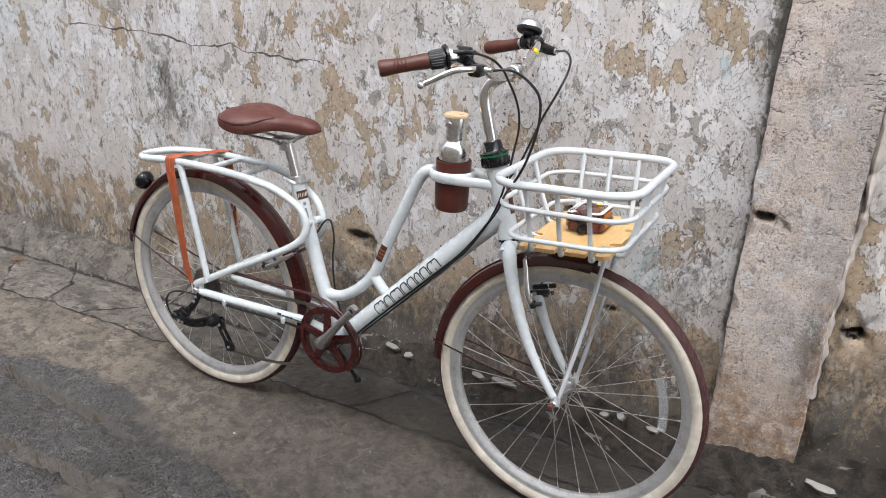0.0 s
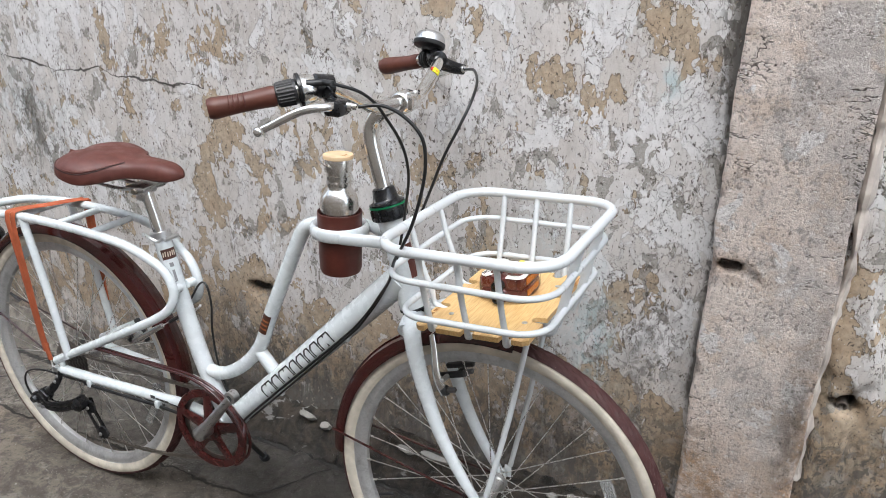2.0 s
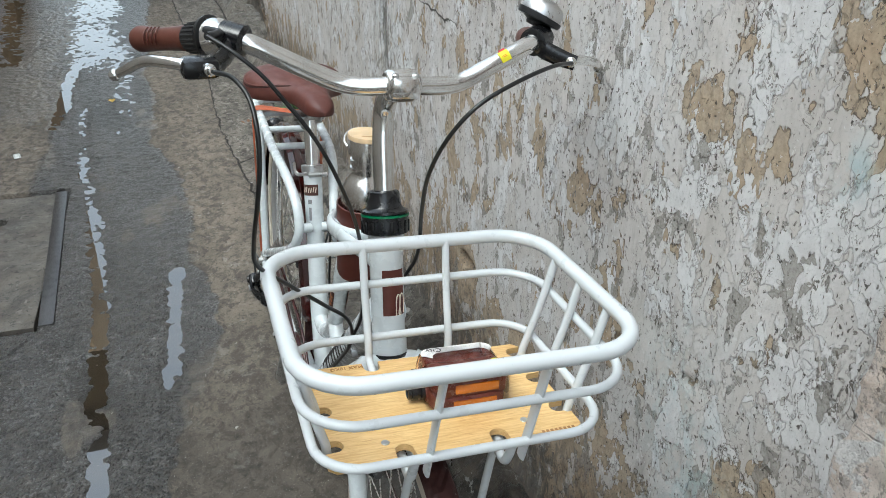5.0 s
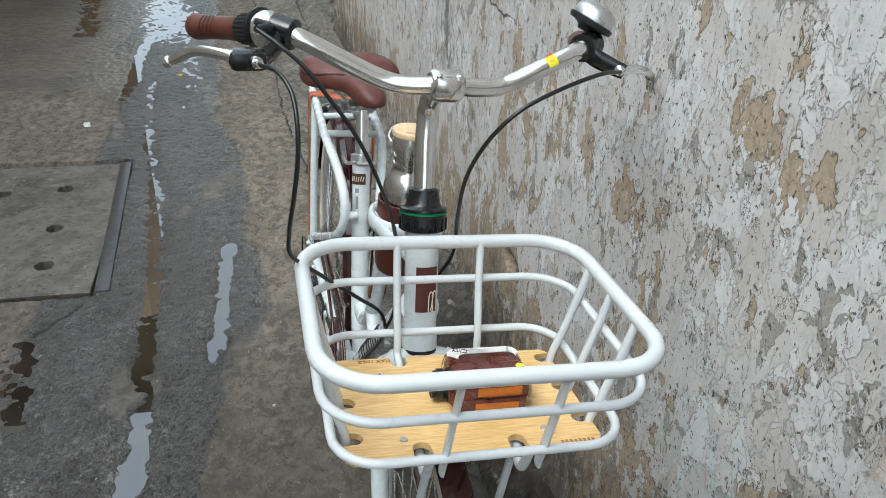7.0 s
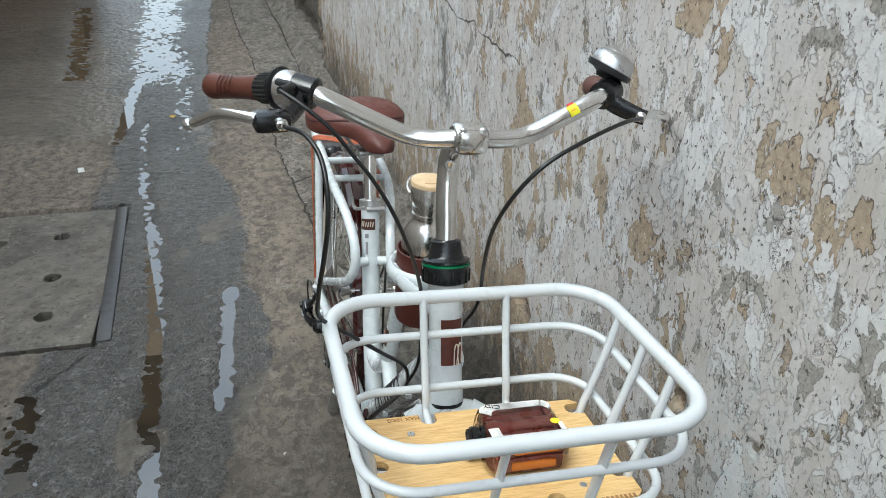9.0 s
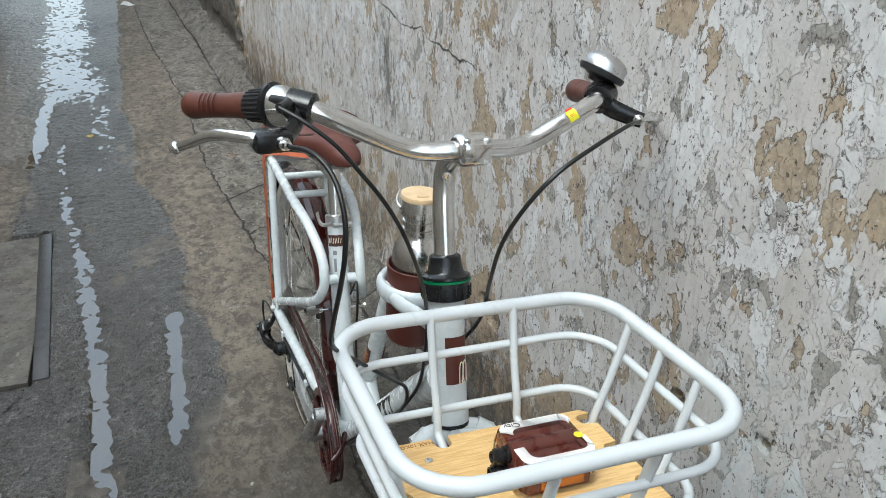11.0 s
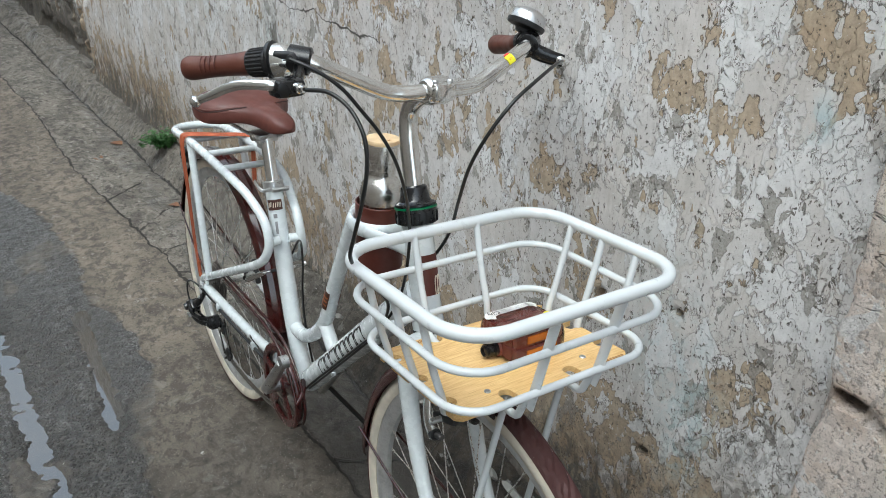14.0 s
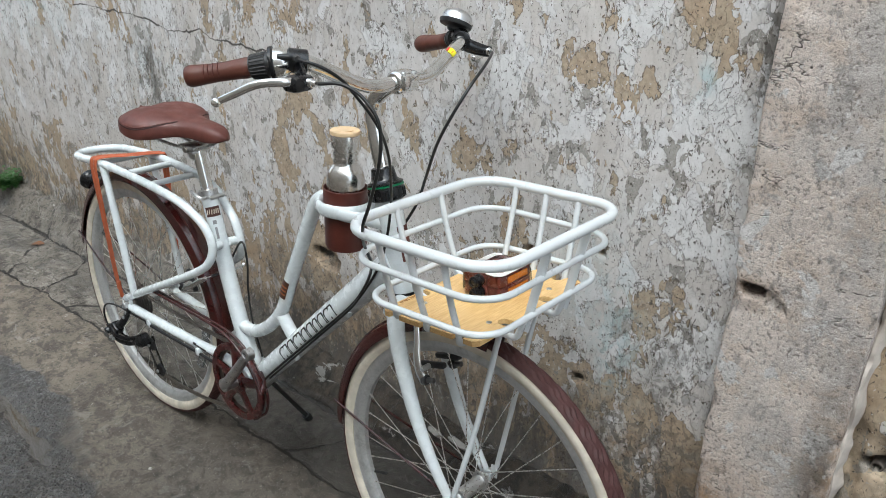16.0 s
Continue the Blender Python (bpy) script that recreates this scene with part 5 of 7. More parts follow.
# fork
fork_part = None
for s in (-1, 1):
    pts = [(0.432, s * 0.030, 0.668), (0.446, s * 0.050, 0.656), (0.456, s * 0.056, 0.620), (0.470, s * 0.056, 0.570), (0.493, s * 0.055, 0.505), (0.518, s * 0.054, 0.450), (0.552, s * 0.053, 0.392), (0.583, s * 0.052, 0.348)]
    bm = bmesh.new()
    sweep(bm, smooth_path(pts, 6), lambda f: 0.0165 - 0.008 * f ** 1.3, 16)
    if fork_part is None:
        fork_part = part("fork", bm, WHITE, bike, "white curved fork")
    else:
        part("fork_leg", bm, WHITE, fork_part)
    box_part("fork_end", (0.588, s * 0.052, 0.341), (0.020, 0.006, 0.024), WHITE, fork_part, "", 0.003)
bm = bmesh.new()
sweep(bm, smooth_path([(0.436, -0.052, 0.655), (0.432, -0.028, 0.664), (0.431, 0, 0.666), (0.432, 0.028, 0.664), (0.436, 0.052, 0.655)], 6), 0.0165, 14)
part("fork_crown", bm, WHITE, fork_part)
turned("headset_ring", HT1 - axis * 0.0005, HT1 + axis * 0.012, [(0, 0.0235), (0.001, 0.025), (0.004, 0.025), (0.0045, 0.0215), (0.010, 0.0215), (0.0115, 0.018)], GLOSSBLACK, fork_part, "black headset race", 28)
for s in (-1, 1):
    rod("axle_nut", (FA[0], s * 0.055, FA[2]), (FA[0], s * 0.070, FA[2]), 0.0085, SATIN, fork_part, "", 6)
rod("axle_cap", (FA[0] - 0.004, -0.066, FA[2] - 0.004), (FA[0] - 0.004, -0.078, FA[2] - 0.004), 0.0062, PEDALRED, fork_part, "red cap")

# headset cover, stem, handlebar
up = -axis
H = lambda h: HT0 + up * h
headset = turned("headset_cover", H(0.0), H(0.066), [(0, 0.026), (0.002, 0.0305), (0.022, 0.031), (0.024, 0.0312)], GLOSSBLACK, bike, "black headset spacer with a green ring", 40)
o, ax_, ay_, az_, _l = axis_frame(H(0.0), H(0.066))
for j in range(16):
    q = 2 * math.pi * j / 16
    e = ax_ * math.cos(q) + ay_ * math.sin(q)
    bm = bmesh.new()
    sweep(bm, [o + az_ * 0.003 + e * 0.0302, o + az_ * 0.019 + e * 0.0306], 0.0022, 6)
    part("grip_rib", bm, GLOSSBLACK, headset)
turned("green_ring", H(0.0235), H(0.0285), [(0, 0.030), (0.0005, 0.0318), (0.003, 0.0318), (0.0035, 0.030)], GREEN, headset, "green ring", 40)
turned("top_cap", H(0.0272), H(0.066), [(0, 0.029), (0.001, 0.0313), (0.004, 0.0310), (0.006, 0.0255), (0.010, 0.0225), (0.028, 0.0195), (0.0300, 0.0165)], GLOSSBLACK, headset, "", 32)
stem = tube("stem", [tuple(H(0.050)), tuple(H(0.085)), tuple(H(0.118)), (0.3375, 0.001, 0.968), (0.336, 0.002, 0.990), (0.345, 0.003, 1.010), (0.368, 0.004, 1.028), (0.392, 0.0045, 1.039)], 0.0138, SILVER, bike, "silver quill stem", 7, 20)
bm = bmesh.new()
lathe(bm, (0.3990, -0.0160, 1.0415), (0.3970, 0.0250, 1.041), [(0, 0.0145), (0.003, 0.0180), (0.010, 0.0195), (0.031, 0.0195), (0.038, 0.0180), (0.041, 0.0145)], 32)
block(bm, (0.414, 0.0045, 1.043), (0.018, 0.036, 0.026), 0.006)
part("bar_clamp", bm, SILVER, stem, "silver handlebar clamp")
rod("bolt", (0.413, -0.0075, 1.030), (0.413, -0.0075, 1.0595), 0.0042, SATIN, stem)
rod("bolt", (0.413, 0.0165, 1.030), (0.413, 0.0165, 1.0595), 0.0042, SATIN, stem)
BAR = [(0.247, -0.2945, 1.0595), (0.275, -0.272, 1.066), (0.310, -0.244, 1.075), (0.345, -0.217, 1.084), (0.366, -0.196, 1.089), (0.378, -0.172, 1.083), (0.382, -0.125, 1.062), (0.385, -0.080, 1.043), (0.392, -0.050, 1.039), (0.398, -0.007, 1.0415),
       (0.392, 0.040, 1.038), (0.387, 0.072, 1.041), (0.383, 0.115, 1.061), (0.374, 0.160, 1.081), (0.358, 0.184, 1.087), (0.335, 0.196, 1.083), (0.295, 0.210, 1.072), (0.255, 0.222, 1.063), (0.218, 0.232, 1.055)]
handlebar = tube("handlebar", BAR, 0.0112, SILVER, bike, "polished silver swept handlebar", 6, 20)


def at_bar(f):
    """Point and direction along the handlebar, f counted in its points."""
    P = smooth_path(BAR, 6)
    k = f * 6
    i = min(int(k), len(P) - 2)
    d = P[i + 1] - P[i]
    return P[i] + d * (k - i), d / np.linalg.norm(d)


def grip(i0, i1, label, flare):
    P = smooth_path(BAR, 6)[int(i0 * 6):int(i1 * 6) + 1]
    bm = bmesh.new()
    sweep(bm, P, lambda f: (0.0148 + 0.0013 * math.cos(f * 5 + flare)) * (0.86 if f < 0.02 or f > 0.98 else 1.0), 22)
    ob = part("grip", bm, GRIP, bike, label)
    return ob


grip_r = grip(0.0, 2.45, "brown ribbed rubber handlebar grip", 0.3)
grip_l = grip(15.6, 18.0, "brown rubber handlebar grip", 2.0)
P_ = smooth_path(BAR, 6)
for k in (5, 6, 7, 8):
    c, d = P_[k], P_[k + 1] - P_[k]
    d = d / np.linalg.norm(d)
    sd = np.cross(d, (0, 0, 1))
    sd /= np.linalg.norm(sd)
    uu = np.cross(sd, d)
    pts = [c + (sd * math.cos(q) + uu * math.sin(q)) * 0.0154 for q in np.linspace(-0.3, 1.2, 7)]
    tube("finger_rib", [tuple(p) for p in pts], 0.0008, CUP, grip_r, "", 3, 8)

# twist shifter and brake lever on the right
sh0, shd = at_bar(2.28)
sh1, _ = at_bar(2.95)
ln = float(np.linalg.norm(sh1 - sh0))
shifter = turned("twist_shifter", sh0, sh1, [(0, 0.0145), (0.001, 0.0165), (ln * 0.9, 0.0175), (ln, 0.0175)], BLACK, bike, "black ribbed twist shifter with a silver housing", 30)
o, ax_, ay_, az_, _l = axis_frame(sh0, sh1)
for j in range(22):
    q = 2 * math.pi * j / 22
    e = ax_ * math.cos(q) + ay_ * math.sin(q)
    bm = bmesh.new()
    sweep(bm, [o + az_ * 0.003 + e * 0.0166, o + az_ * (ln * 0.85) + e * 0.0175], 0.0014, 6)
    part("rib", bm, BLACK, shifter)
sh2, d2 = at_bar(3.95)
ln2 = float(np.linalg.norm(sh2 - sh1))
turned("flange", sh1, sh2, [(0, 0.017), (0.0005, 0.0245), (0.005, 0.0250), (0.007, 0.0215)], GLOSSBLACK, shifter, "", 32)
turned("housing", sh1 + d2 * 0.005, sh2, [(0, 0.0205), (0.001, 0.0222), (ln2 * 0.45, 0.0215), (ln2 * 0.7, 0.0175), (ln2 * 0.85, 0.0135)], SILVER, shifter, "chrome shifter housing", 28)
tube("cable_stop", [tuple(sh1 + np.array((0.018, -0.002, 0.012))), tuple(sh1 + np.array((0.040, 0.010, 0.014))), (0.408, -0.222, 1.100)], 0.0055, BLACK, shifter, "", 4, 12, taper=0.0042)


def brake_lever(bar_at, body, blade, barrel, label):
    c, d = at_bar(bar_at)
    ob = turned("brake_lever", c - d * 0.015, c + d * 0.015, [(0, 0.0140), (0.002, 0.0175), (0.028, 0.0175), (0.030, 0.0140)], GLOSSBLACK, bike, label, 24)
    bm = bmesh.new()
    sweep(bm, smooth_path([tuple(c + (np.array(body[0]) - c) * 0.15), body[0], body[1], body[2]], 5), lambda f: 0.0132 - 0.0038 * f, 12, flat=0.62, up=(0, 0, 1))
    part("lever_body", bm, GLOSSBLACK, ob)
    bm = bmesh.new()
    sweep(bm, smooth_path(blade, 7), lambda f: 0.0068 - 0.0022 * f, 12, flat=0.65)
    end = np.array(blade[-1])
    bmesh.ops.create_icosphere(bm, subdivisions=2, radius=0.0072, matrix=Matrix.Translation(end))
    part("lever_blade", bm, SILVER, ob, "silver brake lever blade")
    turned("barrel", barrel[0], barrel[1], [(0, 0.004), (0.001, 0.0066), (0.008, 0.0066), (0.009, 0.0048), (0.014, 0.0048), (0.0145, 0.0038)], SILVER, ob, "silver barrel adjuster", 16)
    return ob


brake_lever(4.2, [(0.388, -0.202, 1.076), (0.408, -0.214, 1.070), (0.430, -0.226, 1.070)], [(0.424, -0.232, 1.071), (0.422, -0.256, 1.075), (0.400, -0.285, 1.072), (0.370, -0.306, 1.055), (0.353, -0.319, 1.045)],
            [(0.430, -0.225, 1.072), (0.446, -0.219, 1.072)], "black brake lever body with a silver blade")
box_part("lever_pivot", (0.420, -0.232, 1.0705), (0.028, 0.040, 0.022), GLOSSBLACK, bpy.data.objects["brake_lever"], "", 0.007, Matrix.Rotation(0.15, 4, "Z"))
brake_lever(13.8, [(0.376, 0.184, 1.078), (0.390, 0.204, 1.070), (0.400, 0.219, 1.066)], [(0.388, 0.214, 1.067), (0.372, 0.250, 1.062), (0.340, 0.285, 1.050), (0.305, 0.310, 1.036), (0.283, 0.322, 1.028)],
            [(0.396, 0.213, 1.068), (0.411, 0.208, 1.069)], "black brake lever body with a silver blade")
# bell
bc, bd = at_bar(14.1)
b0 = np.array((0.342, 0.184, 1.099))
bdir = np.array((-0.02, 0.42, 0.90)) / np.linalg.norm((-0.02, 0.42, 0.90))
bell = turned("bell", tuple(b0), tuple(b0 + bdir * 0.02), [(0, 0.012), (0.005, 0.014), (0.008, 0.022), (0.0085, 0.0285), (0.0125, 0.0300), (0.0155, 0.0300), (0.016, 0.027)], BLACK, bike, "chrome bicycle bell on a black base", 32)
turned("dome", tuple(b0 + bdir * 0.0155), tuple(b0 + bdir * 0.046), [(0, 0.0268), (0.001, 0.0276), (0.010, 0.0270), (0.0155, 0.0240), (0.0185, 0.0190), (0.0190, 0.0175), (0.0194, 0.0155), (0.0206, 0.0145), (0.0212, 0.006), (0.0213, 0.0)], SATIN, bell, "chrome bell dome", 40)
turned("clip", tuple(bc - bd * 0.008), tuple(bc + bd * 0.008), [(0, 0.0150), (0.016, 0.0150)], BLACK, bell, "", 20)
for h in (0.004, 0.009, 0.014):
    c_, d_ = at_bar(14.75 + h * 30)
    turned("rib", tuple(c_ - d_ * 0.0015), tuple(c_ + d_ * 0.0015), [(0, 0.0165), (0.003, 0.0165)], BLACK, bell, "", 22)
# yellow sticker on the bar
ys, yd = at_bar(12.28)
bm = bmesh.new()
rows = []
for h in (-0.0065, -0.002, 0.002, 0.0065):
    sd = np.cross(yd, (0, 0, 1))
    sd /= np.linalg.norm(sd)
    uu = np.cross(sd, yd)
    rows.append([bm.verts.new(ys + yd * h + (sd * math.cos(q) + uu * math.sin(q)) * 0.0119) for q in np.linspace(0.1, 1.35, 8)])
for A, B in zip(rows, rows[1:]):
    for i in range(7):
        bm.faces.new((A[i], A[i + 1], B[i + 1], B[i]))
part("sticker", bm, YELLOW, handlebar, "yellow paper sticker")
bm = bmesh.new()
for q0, q1, h0, h1 in ((1.36, 1.75, -0.003, 0.0055), (0.60, 0.66, -0.003, 0.003), (0.75, 0.81, -0.004, 0.002)):
    row = [[bm.verts.new(ys + yd * h + (sd * math.cos(q) + uu * math.sin(q)) * 0.0121) for q in np.linspace(q0, q1, 4)] for h in (h0, h1)]
    for i in range(3):
        bm.faces.new((row[0][i], row[0][i + 1], row[1][i + 1], row[1][i]))
part("print", bm, RED, handlebar, "red print on the sticker")

# cables
tube("cable", [(0.410, 0.208, 1.069), (0.445, 0.165, 1.075), (0.478, 0.105, 1.066), (0.492, 0.055, 1.044), (0.484, 0.026, 1.004), (0.462, 0.014, 0.951), (0.438, 0.017, 0.891), (0.412, 0.026, 0.835), (0.388, 0.0285, 0.796), (0.368, 0.022, 0.760), (0.366, 0.012, 0.715), (0.392, 0.004, 0.680)], 0.0026, CABLE, bike, "black front brake cable", 7, 10)
tube("cable", [(0.445, -0.219, 1.072), (0.473, -0.203, 1.074), (0.500, -0.190, 1.060), (0.526, -0.186, 1.034), (0.533, -0.186, 1.000), (0.530, -0.189, 0.960), (0.518, -0.193, 0.910), (0.500, -0.188, 0.872), (0.462, -0.150, 0.822), (0.425, -0.100, 0.765), (0.385, -0.062, 0.715), (0.345, -0.044, 0.660), (0.300, -0.038, 0.606), (0.20, -0.037, 0.505), (0.05, -0.036, 0.352), (0.005, -0.040, 0.298)], 0.0026, CABLE, bike, "black rear brake cable", 7, 10)
tube("cable", [(0.408, -0.222, 1.100), (0.432, -0.198, 1.089), (0.444, -0.172, 1.069), (0.450, -0.150, 1.043), (0.455, -0.127, 1.014), (0.457, -0.106, 0.980), (0.452, -0.087, 0.940), (0.438, -0.068, 0.893), (0.424, -0.054, 0.840), (0.405, -0.046, 0.770), (0.375, -0.040, 0.705), (0.335, -0.045, 0.640), (0.298, -0.041, 0.598), (0.20, -0.041, 0.496), (0.05, -0.040, 0.342)], 0.0024, CABLE, bike, "black gear cable", 7, 10)
tube("cable", [(-0.132, 0.018, 0.560), (-0.105, 0.020, 0.600), (-0.085, 0.018, 0.602), (-0.074, 0.016, 0.560), (-0.078, 0.016, 0.500), (-0.072, 0.018, 0.420), (-0.05, 0.024, 0.330)], 0.0024, CABLE, bike, "black brake cable loop behind the seat tube", 6, 8)
tube("cable", [(-0.38, -0.066, 0.320), (-0.45, -0.070, 0.318), (-0.53, -0.078, 0.322), (-0.585, -0.082, 0.305), (-0.600, -0.082, 0.265), (-0.575, -0.080, 0.225), (-0.535, -0.078, 0.215)], 0.0024, CABLE, bike, "black gear cable loop", 6, 8)
for s in (0.165, 0.40):
    p = on_down_tube(s, -0.022, 0.002)
    box_part("cable_guide", tuple(p), (0.014, 0.010, 0.010), WHITE, frame_part, "", 0.002)

# the bar stands a little over to the left of the frame's middle
for ob in [o for o in bike.children if o.name.split(".")[0] in ("handlebar", "grip", "twist_shifter", "brake_lever", "bell") or (o.name.split(".")[0] == "cable" and o.data.vertices[0].co.z > 1.0)]:
    ob.location.y = 0.0100

# drivetrain
CW = -0.052
bm = bmesh.new()
C3 = (BB[0], 0, BB[2])
ring_profile(bm, C3, [(0.0915, CW - 0.006), (0.0930, CW - 0.003), (0.0925, CW + 0.002), (0.0780, CW + 0.002), (0.0765, CW - 0.001), (0.0770, CW - 0.006)], 72)
for i in range(5):
    a = radians(20 + 72 * i)
    d = np.array((math.cos(a), 0, math.sin(a)))
    p0, p1 = np.array(C3) + d * 0.020 + np.array((0, CW - 0.003, 0)), np.array(C3) + d * 0.081 + np.array((0, CW - 0.003, 0))
    sweep(bm, [p0, (p0 + p1) / 2, p1], lambda f: 0.0145 - 0.004 * f, 10, flat=0.30, up=tuple(np.cross(d, (0, 1, 0))))
lathe(bm, (BB[0], CW - 0.010, BB[2]), (BB[0], CW + 0.006, BB[2]), [(0, 0.022), (0.001, 0.026), (0.015, 0.026), (0.016, 0.022)], 30)
chainwheel = part("chainwheel", bm, MAROON_METAL, bike, "maroon five-arm chainwheel")
bm = bmesh.new()
ring_profile(bm, C3, [(0.0860, CW + 0.004), (0.0860, CW + 0.007), (0.0700, CW + 0.007), (0.0700, CW + 0.004)], 96)
part("sprocket", bm, CHAINMAT, chainwheel, "dark toothed ring")
cr0, cr1 = np.array((BB[0], -0.083, BB[2] + 0.006)), np.array((0.060, -0.090, 0.431))
bm = bmesh.new()
sweep(bm, [cr0 + (cr1 - cr0) * t for t in np.linspace(0, 1, 9)], lambda f: 0.0170 - 0.0045 * f, 14, flat=0.70, up=(0, 1, 0))
lathe(bm, (cr1[0], -0.098, cr1[2]), (cr1[0], -0.080, cr1[2]), [(0, 0.0115), (0.001, 0.0135), (0.017, 0.0135), (0.018, 0.0115)], 24)
lathe(bm, (cr0[0], -0.094, cr0[2]), (cr0[0], -0.050, cr0[2]), [(0, 0.012), (0.002, 0.0155), (0.043, 0.0165), (0.044, 0.012)], 24)
crank_r = part("crank", bm, SATIN, bike, "silver crank arm without its pedal")
rod("pedal_hole", (cr1[0], -0.0990, cr1[2]), (cr1[0], -0.0965, cr1[2]), 0.0068, BLACK, crank_r, "dark threaded hole", 16, 0.0004)
rod("cap", (cr0[0], -0.0955, cr0[2]), (cr0[0], -0.0930, cr0[2]), 0.0095, SATIN, crank_r, "", 18, 0.0008)
cl0, cl1 = np.array((BB[0], 0.083, BB[2])), np.array((BB[0] - 0.100, 0.090, BB[2] - 0.128))
bm = bmesh.new()
sweep(bm, [cl0 + (cl1 - cl0) * t for t in np.linspace(0, 1, 9)], lambda f: 0.0170 - 0.0045 * f, 14, flat=0.70, up=(0, 1, 0))
lathe(bm, (cl0[0], 0.040, cl0[2]), (cl0[0], 0.092, cl0[2]), [(0, 0.012), (0.002, 0.0165), (0.050, 0.0155), (0.052, 0.012)], 24)
part("crank", bm, SATIN, bike, "silver crank arm without its pedal")
# chain guard: maroon wire hoop above the chain, wrapping the chainwheel
guard = tube("chain_guard", [(-0.372, -0.062, 0.417), (-0.25, -0.062, 0.420), (-0.135, -0.063, 0.424), (-0.075, -0.064, 0.422), (-0.020, -0.064, 0.405), (0.030, -0.064, 0.366), (0.060, -0.064, 0.312), (0.052, -0.064, 0.262), (0.030, -0.063, 0.240)], 0.0032, MAROON, bike, "maroon wire chain guard", 8, 10)
tube("guard_wire", [(-0.372, -0.050, 0.414), (-0.25, -0.048, 0.415), (-0.135, -0.046, 0.417), (-0.075, -0.045, 0.413), (-0.020, -0.044, 0.395), (0.028, -0.044, 0.356), (0.056, -0.044, 0.308), (0.050, -0.044, 0.262), (0.030, -0.045, 0.240)], 0.0032, MAROON, guard, "", 8, 10)
tube("guard_end", [(-0.372, -0.062, 0.417), (-0.380, -0.056, 0.416), (-0.372, -0.050, 0.414)], 0.0032, MAROON, guard, "", 4, 8)
tube("guard_end", [(0.030, -0.063, 0.240), (0.024, -0.054, 0.235), (0.030, -0.045, 0.240)], 0.0032, MAROON, guard, "", 4, 8)
tube("guard_bracket", [(0.058, -0.064, 0.318), (0.045, -0.044, 0.330), (0.010, -0.026, 0.335)], 0.006, MAROON, guard, "", 3, 10)


def chain_run(p0, p1, sag, name):
    """Outer links as small paired plates along a run of chain, in one mesh."""
    p0, p1 = np.array(p0), np.array(p1)
    n = int(np.linalg.norm(p1 - p0) / 0.0127)
    bm = bmesh.new()
    for i in range(n):
        t = (i + 0.5) / n
        c = p0 + (p1 - p0) * t + np.array((0, 0, -sag * 4 * t * (1 - t)))
        d = (p1 - p0) / np.linalg.norm(p1 - p0)
        ang = math.atan2(d[2], d[0])
        wide = 0.0032 if i % 2 else 0.0022
        for s in (-1, 1):
            block(bm, (c[0], c[1] + s * wide, c[2]), (0.0145, 0.0010, 0.0062), 0.0, Matrix.Rotation(-ang, 4, "Y"))
        block(bm, tuple(c), (0.0052, 0.0050, 0.0052), 0.0, Matrix.Rotation(-ang, 4, "Y"))
    return part(name, bm, CHAINMAT, bike, "oily dark roller chain", smooth=False)


chain_run((BB[0] - 0.01, CW + 0.0055, BB[2] + 0.0865), (RA[0] + 0.02, -0.044, RA[2] + 0.036), 0.004, "chain")
chain_run((BB[0] - 0.02, CW + 0.0055, BB[2] - 0.088), (-0.392, -0.048, 0.165), 0.014, "chain")
bm = bmesh.new()
for i in range(34):
    a = radians(-92 + 184 * i / 33)
    c = (BB[0] + 0.0865 * math.cos(a), CW + 0.0055, BB[2] + 0.0865 * math.sin(a))
    for s in (-1, 1):
        block(bm, (c[0], c[1] + s * (0.0032 if i % 2 else 0.0022), c[2]), (0.0118, 0.001, 0.0062), 0.0, Matrix.Rotation(-(a + math.pi / 2), 4, "Y"))
part("chain", bm, CHAINMAT, bike, "oily dark roller chain round the chainwheel", smooth=False)
# cassette: seven sprockets
cassette = None
for i, r in enumerate((0.054, 0.048, 0.043, 0.038, 0.034, 0.030, 0.026)):
    w = -0.030 - i * 0.0042
    bm = bmesh.new()
    teeth = int(r * 2 * math.pi / 0.0127)
    n = teeth * 4
    rim0, rim1 = [], []
    for k in range(n):
        rr = r if k % 4 in (0, 1) else r - 0.0035
        a = 2 * math.pi * k / n
        rim0.append(bm.verts.new((RA[0] + rr * math.cos(a), w, RA[2] + rr * math.sin(a))))
        rim1.append(bm.verts.new((RA[0] + rr * math.cos(a), w - 0.0018, RA[2] + rr * math.sin(a))))
    bm.faces.new(rim0)
    bm.faces.new(rim1[::-1])
    for k in range(n):
        bm.faces.new((rim0[k], rim1[k], rim1[(k + 1) % n], rim0[(k + 1) % n]))
    ob = part("cassette" if cassette is None else "sprocket", bm, CHAINMAT, bike if cassette is None else cassette, "dark steel cassette" if cassette is None else "", smooth=False)
    cassette = cassette or ob
turned("hub_cone", (RA[0], -0.026, RA[2]), (RA[0], -0.072, RA[2]), [(0, 0.020), (0.036, 0.017), (0.037, 0.008), (0.045, 0.008)], CHAINMAT, cassette)
for s in (-1, 1):
    rod("axle_nut", (RA[0], s * 0.068, RA[2]), (RA[0], s * 0.082, RA[2]), 0.0085, SATIN, frame_part, "", 6)
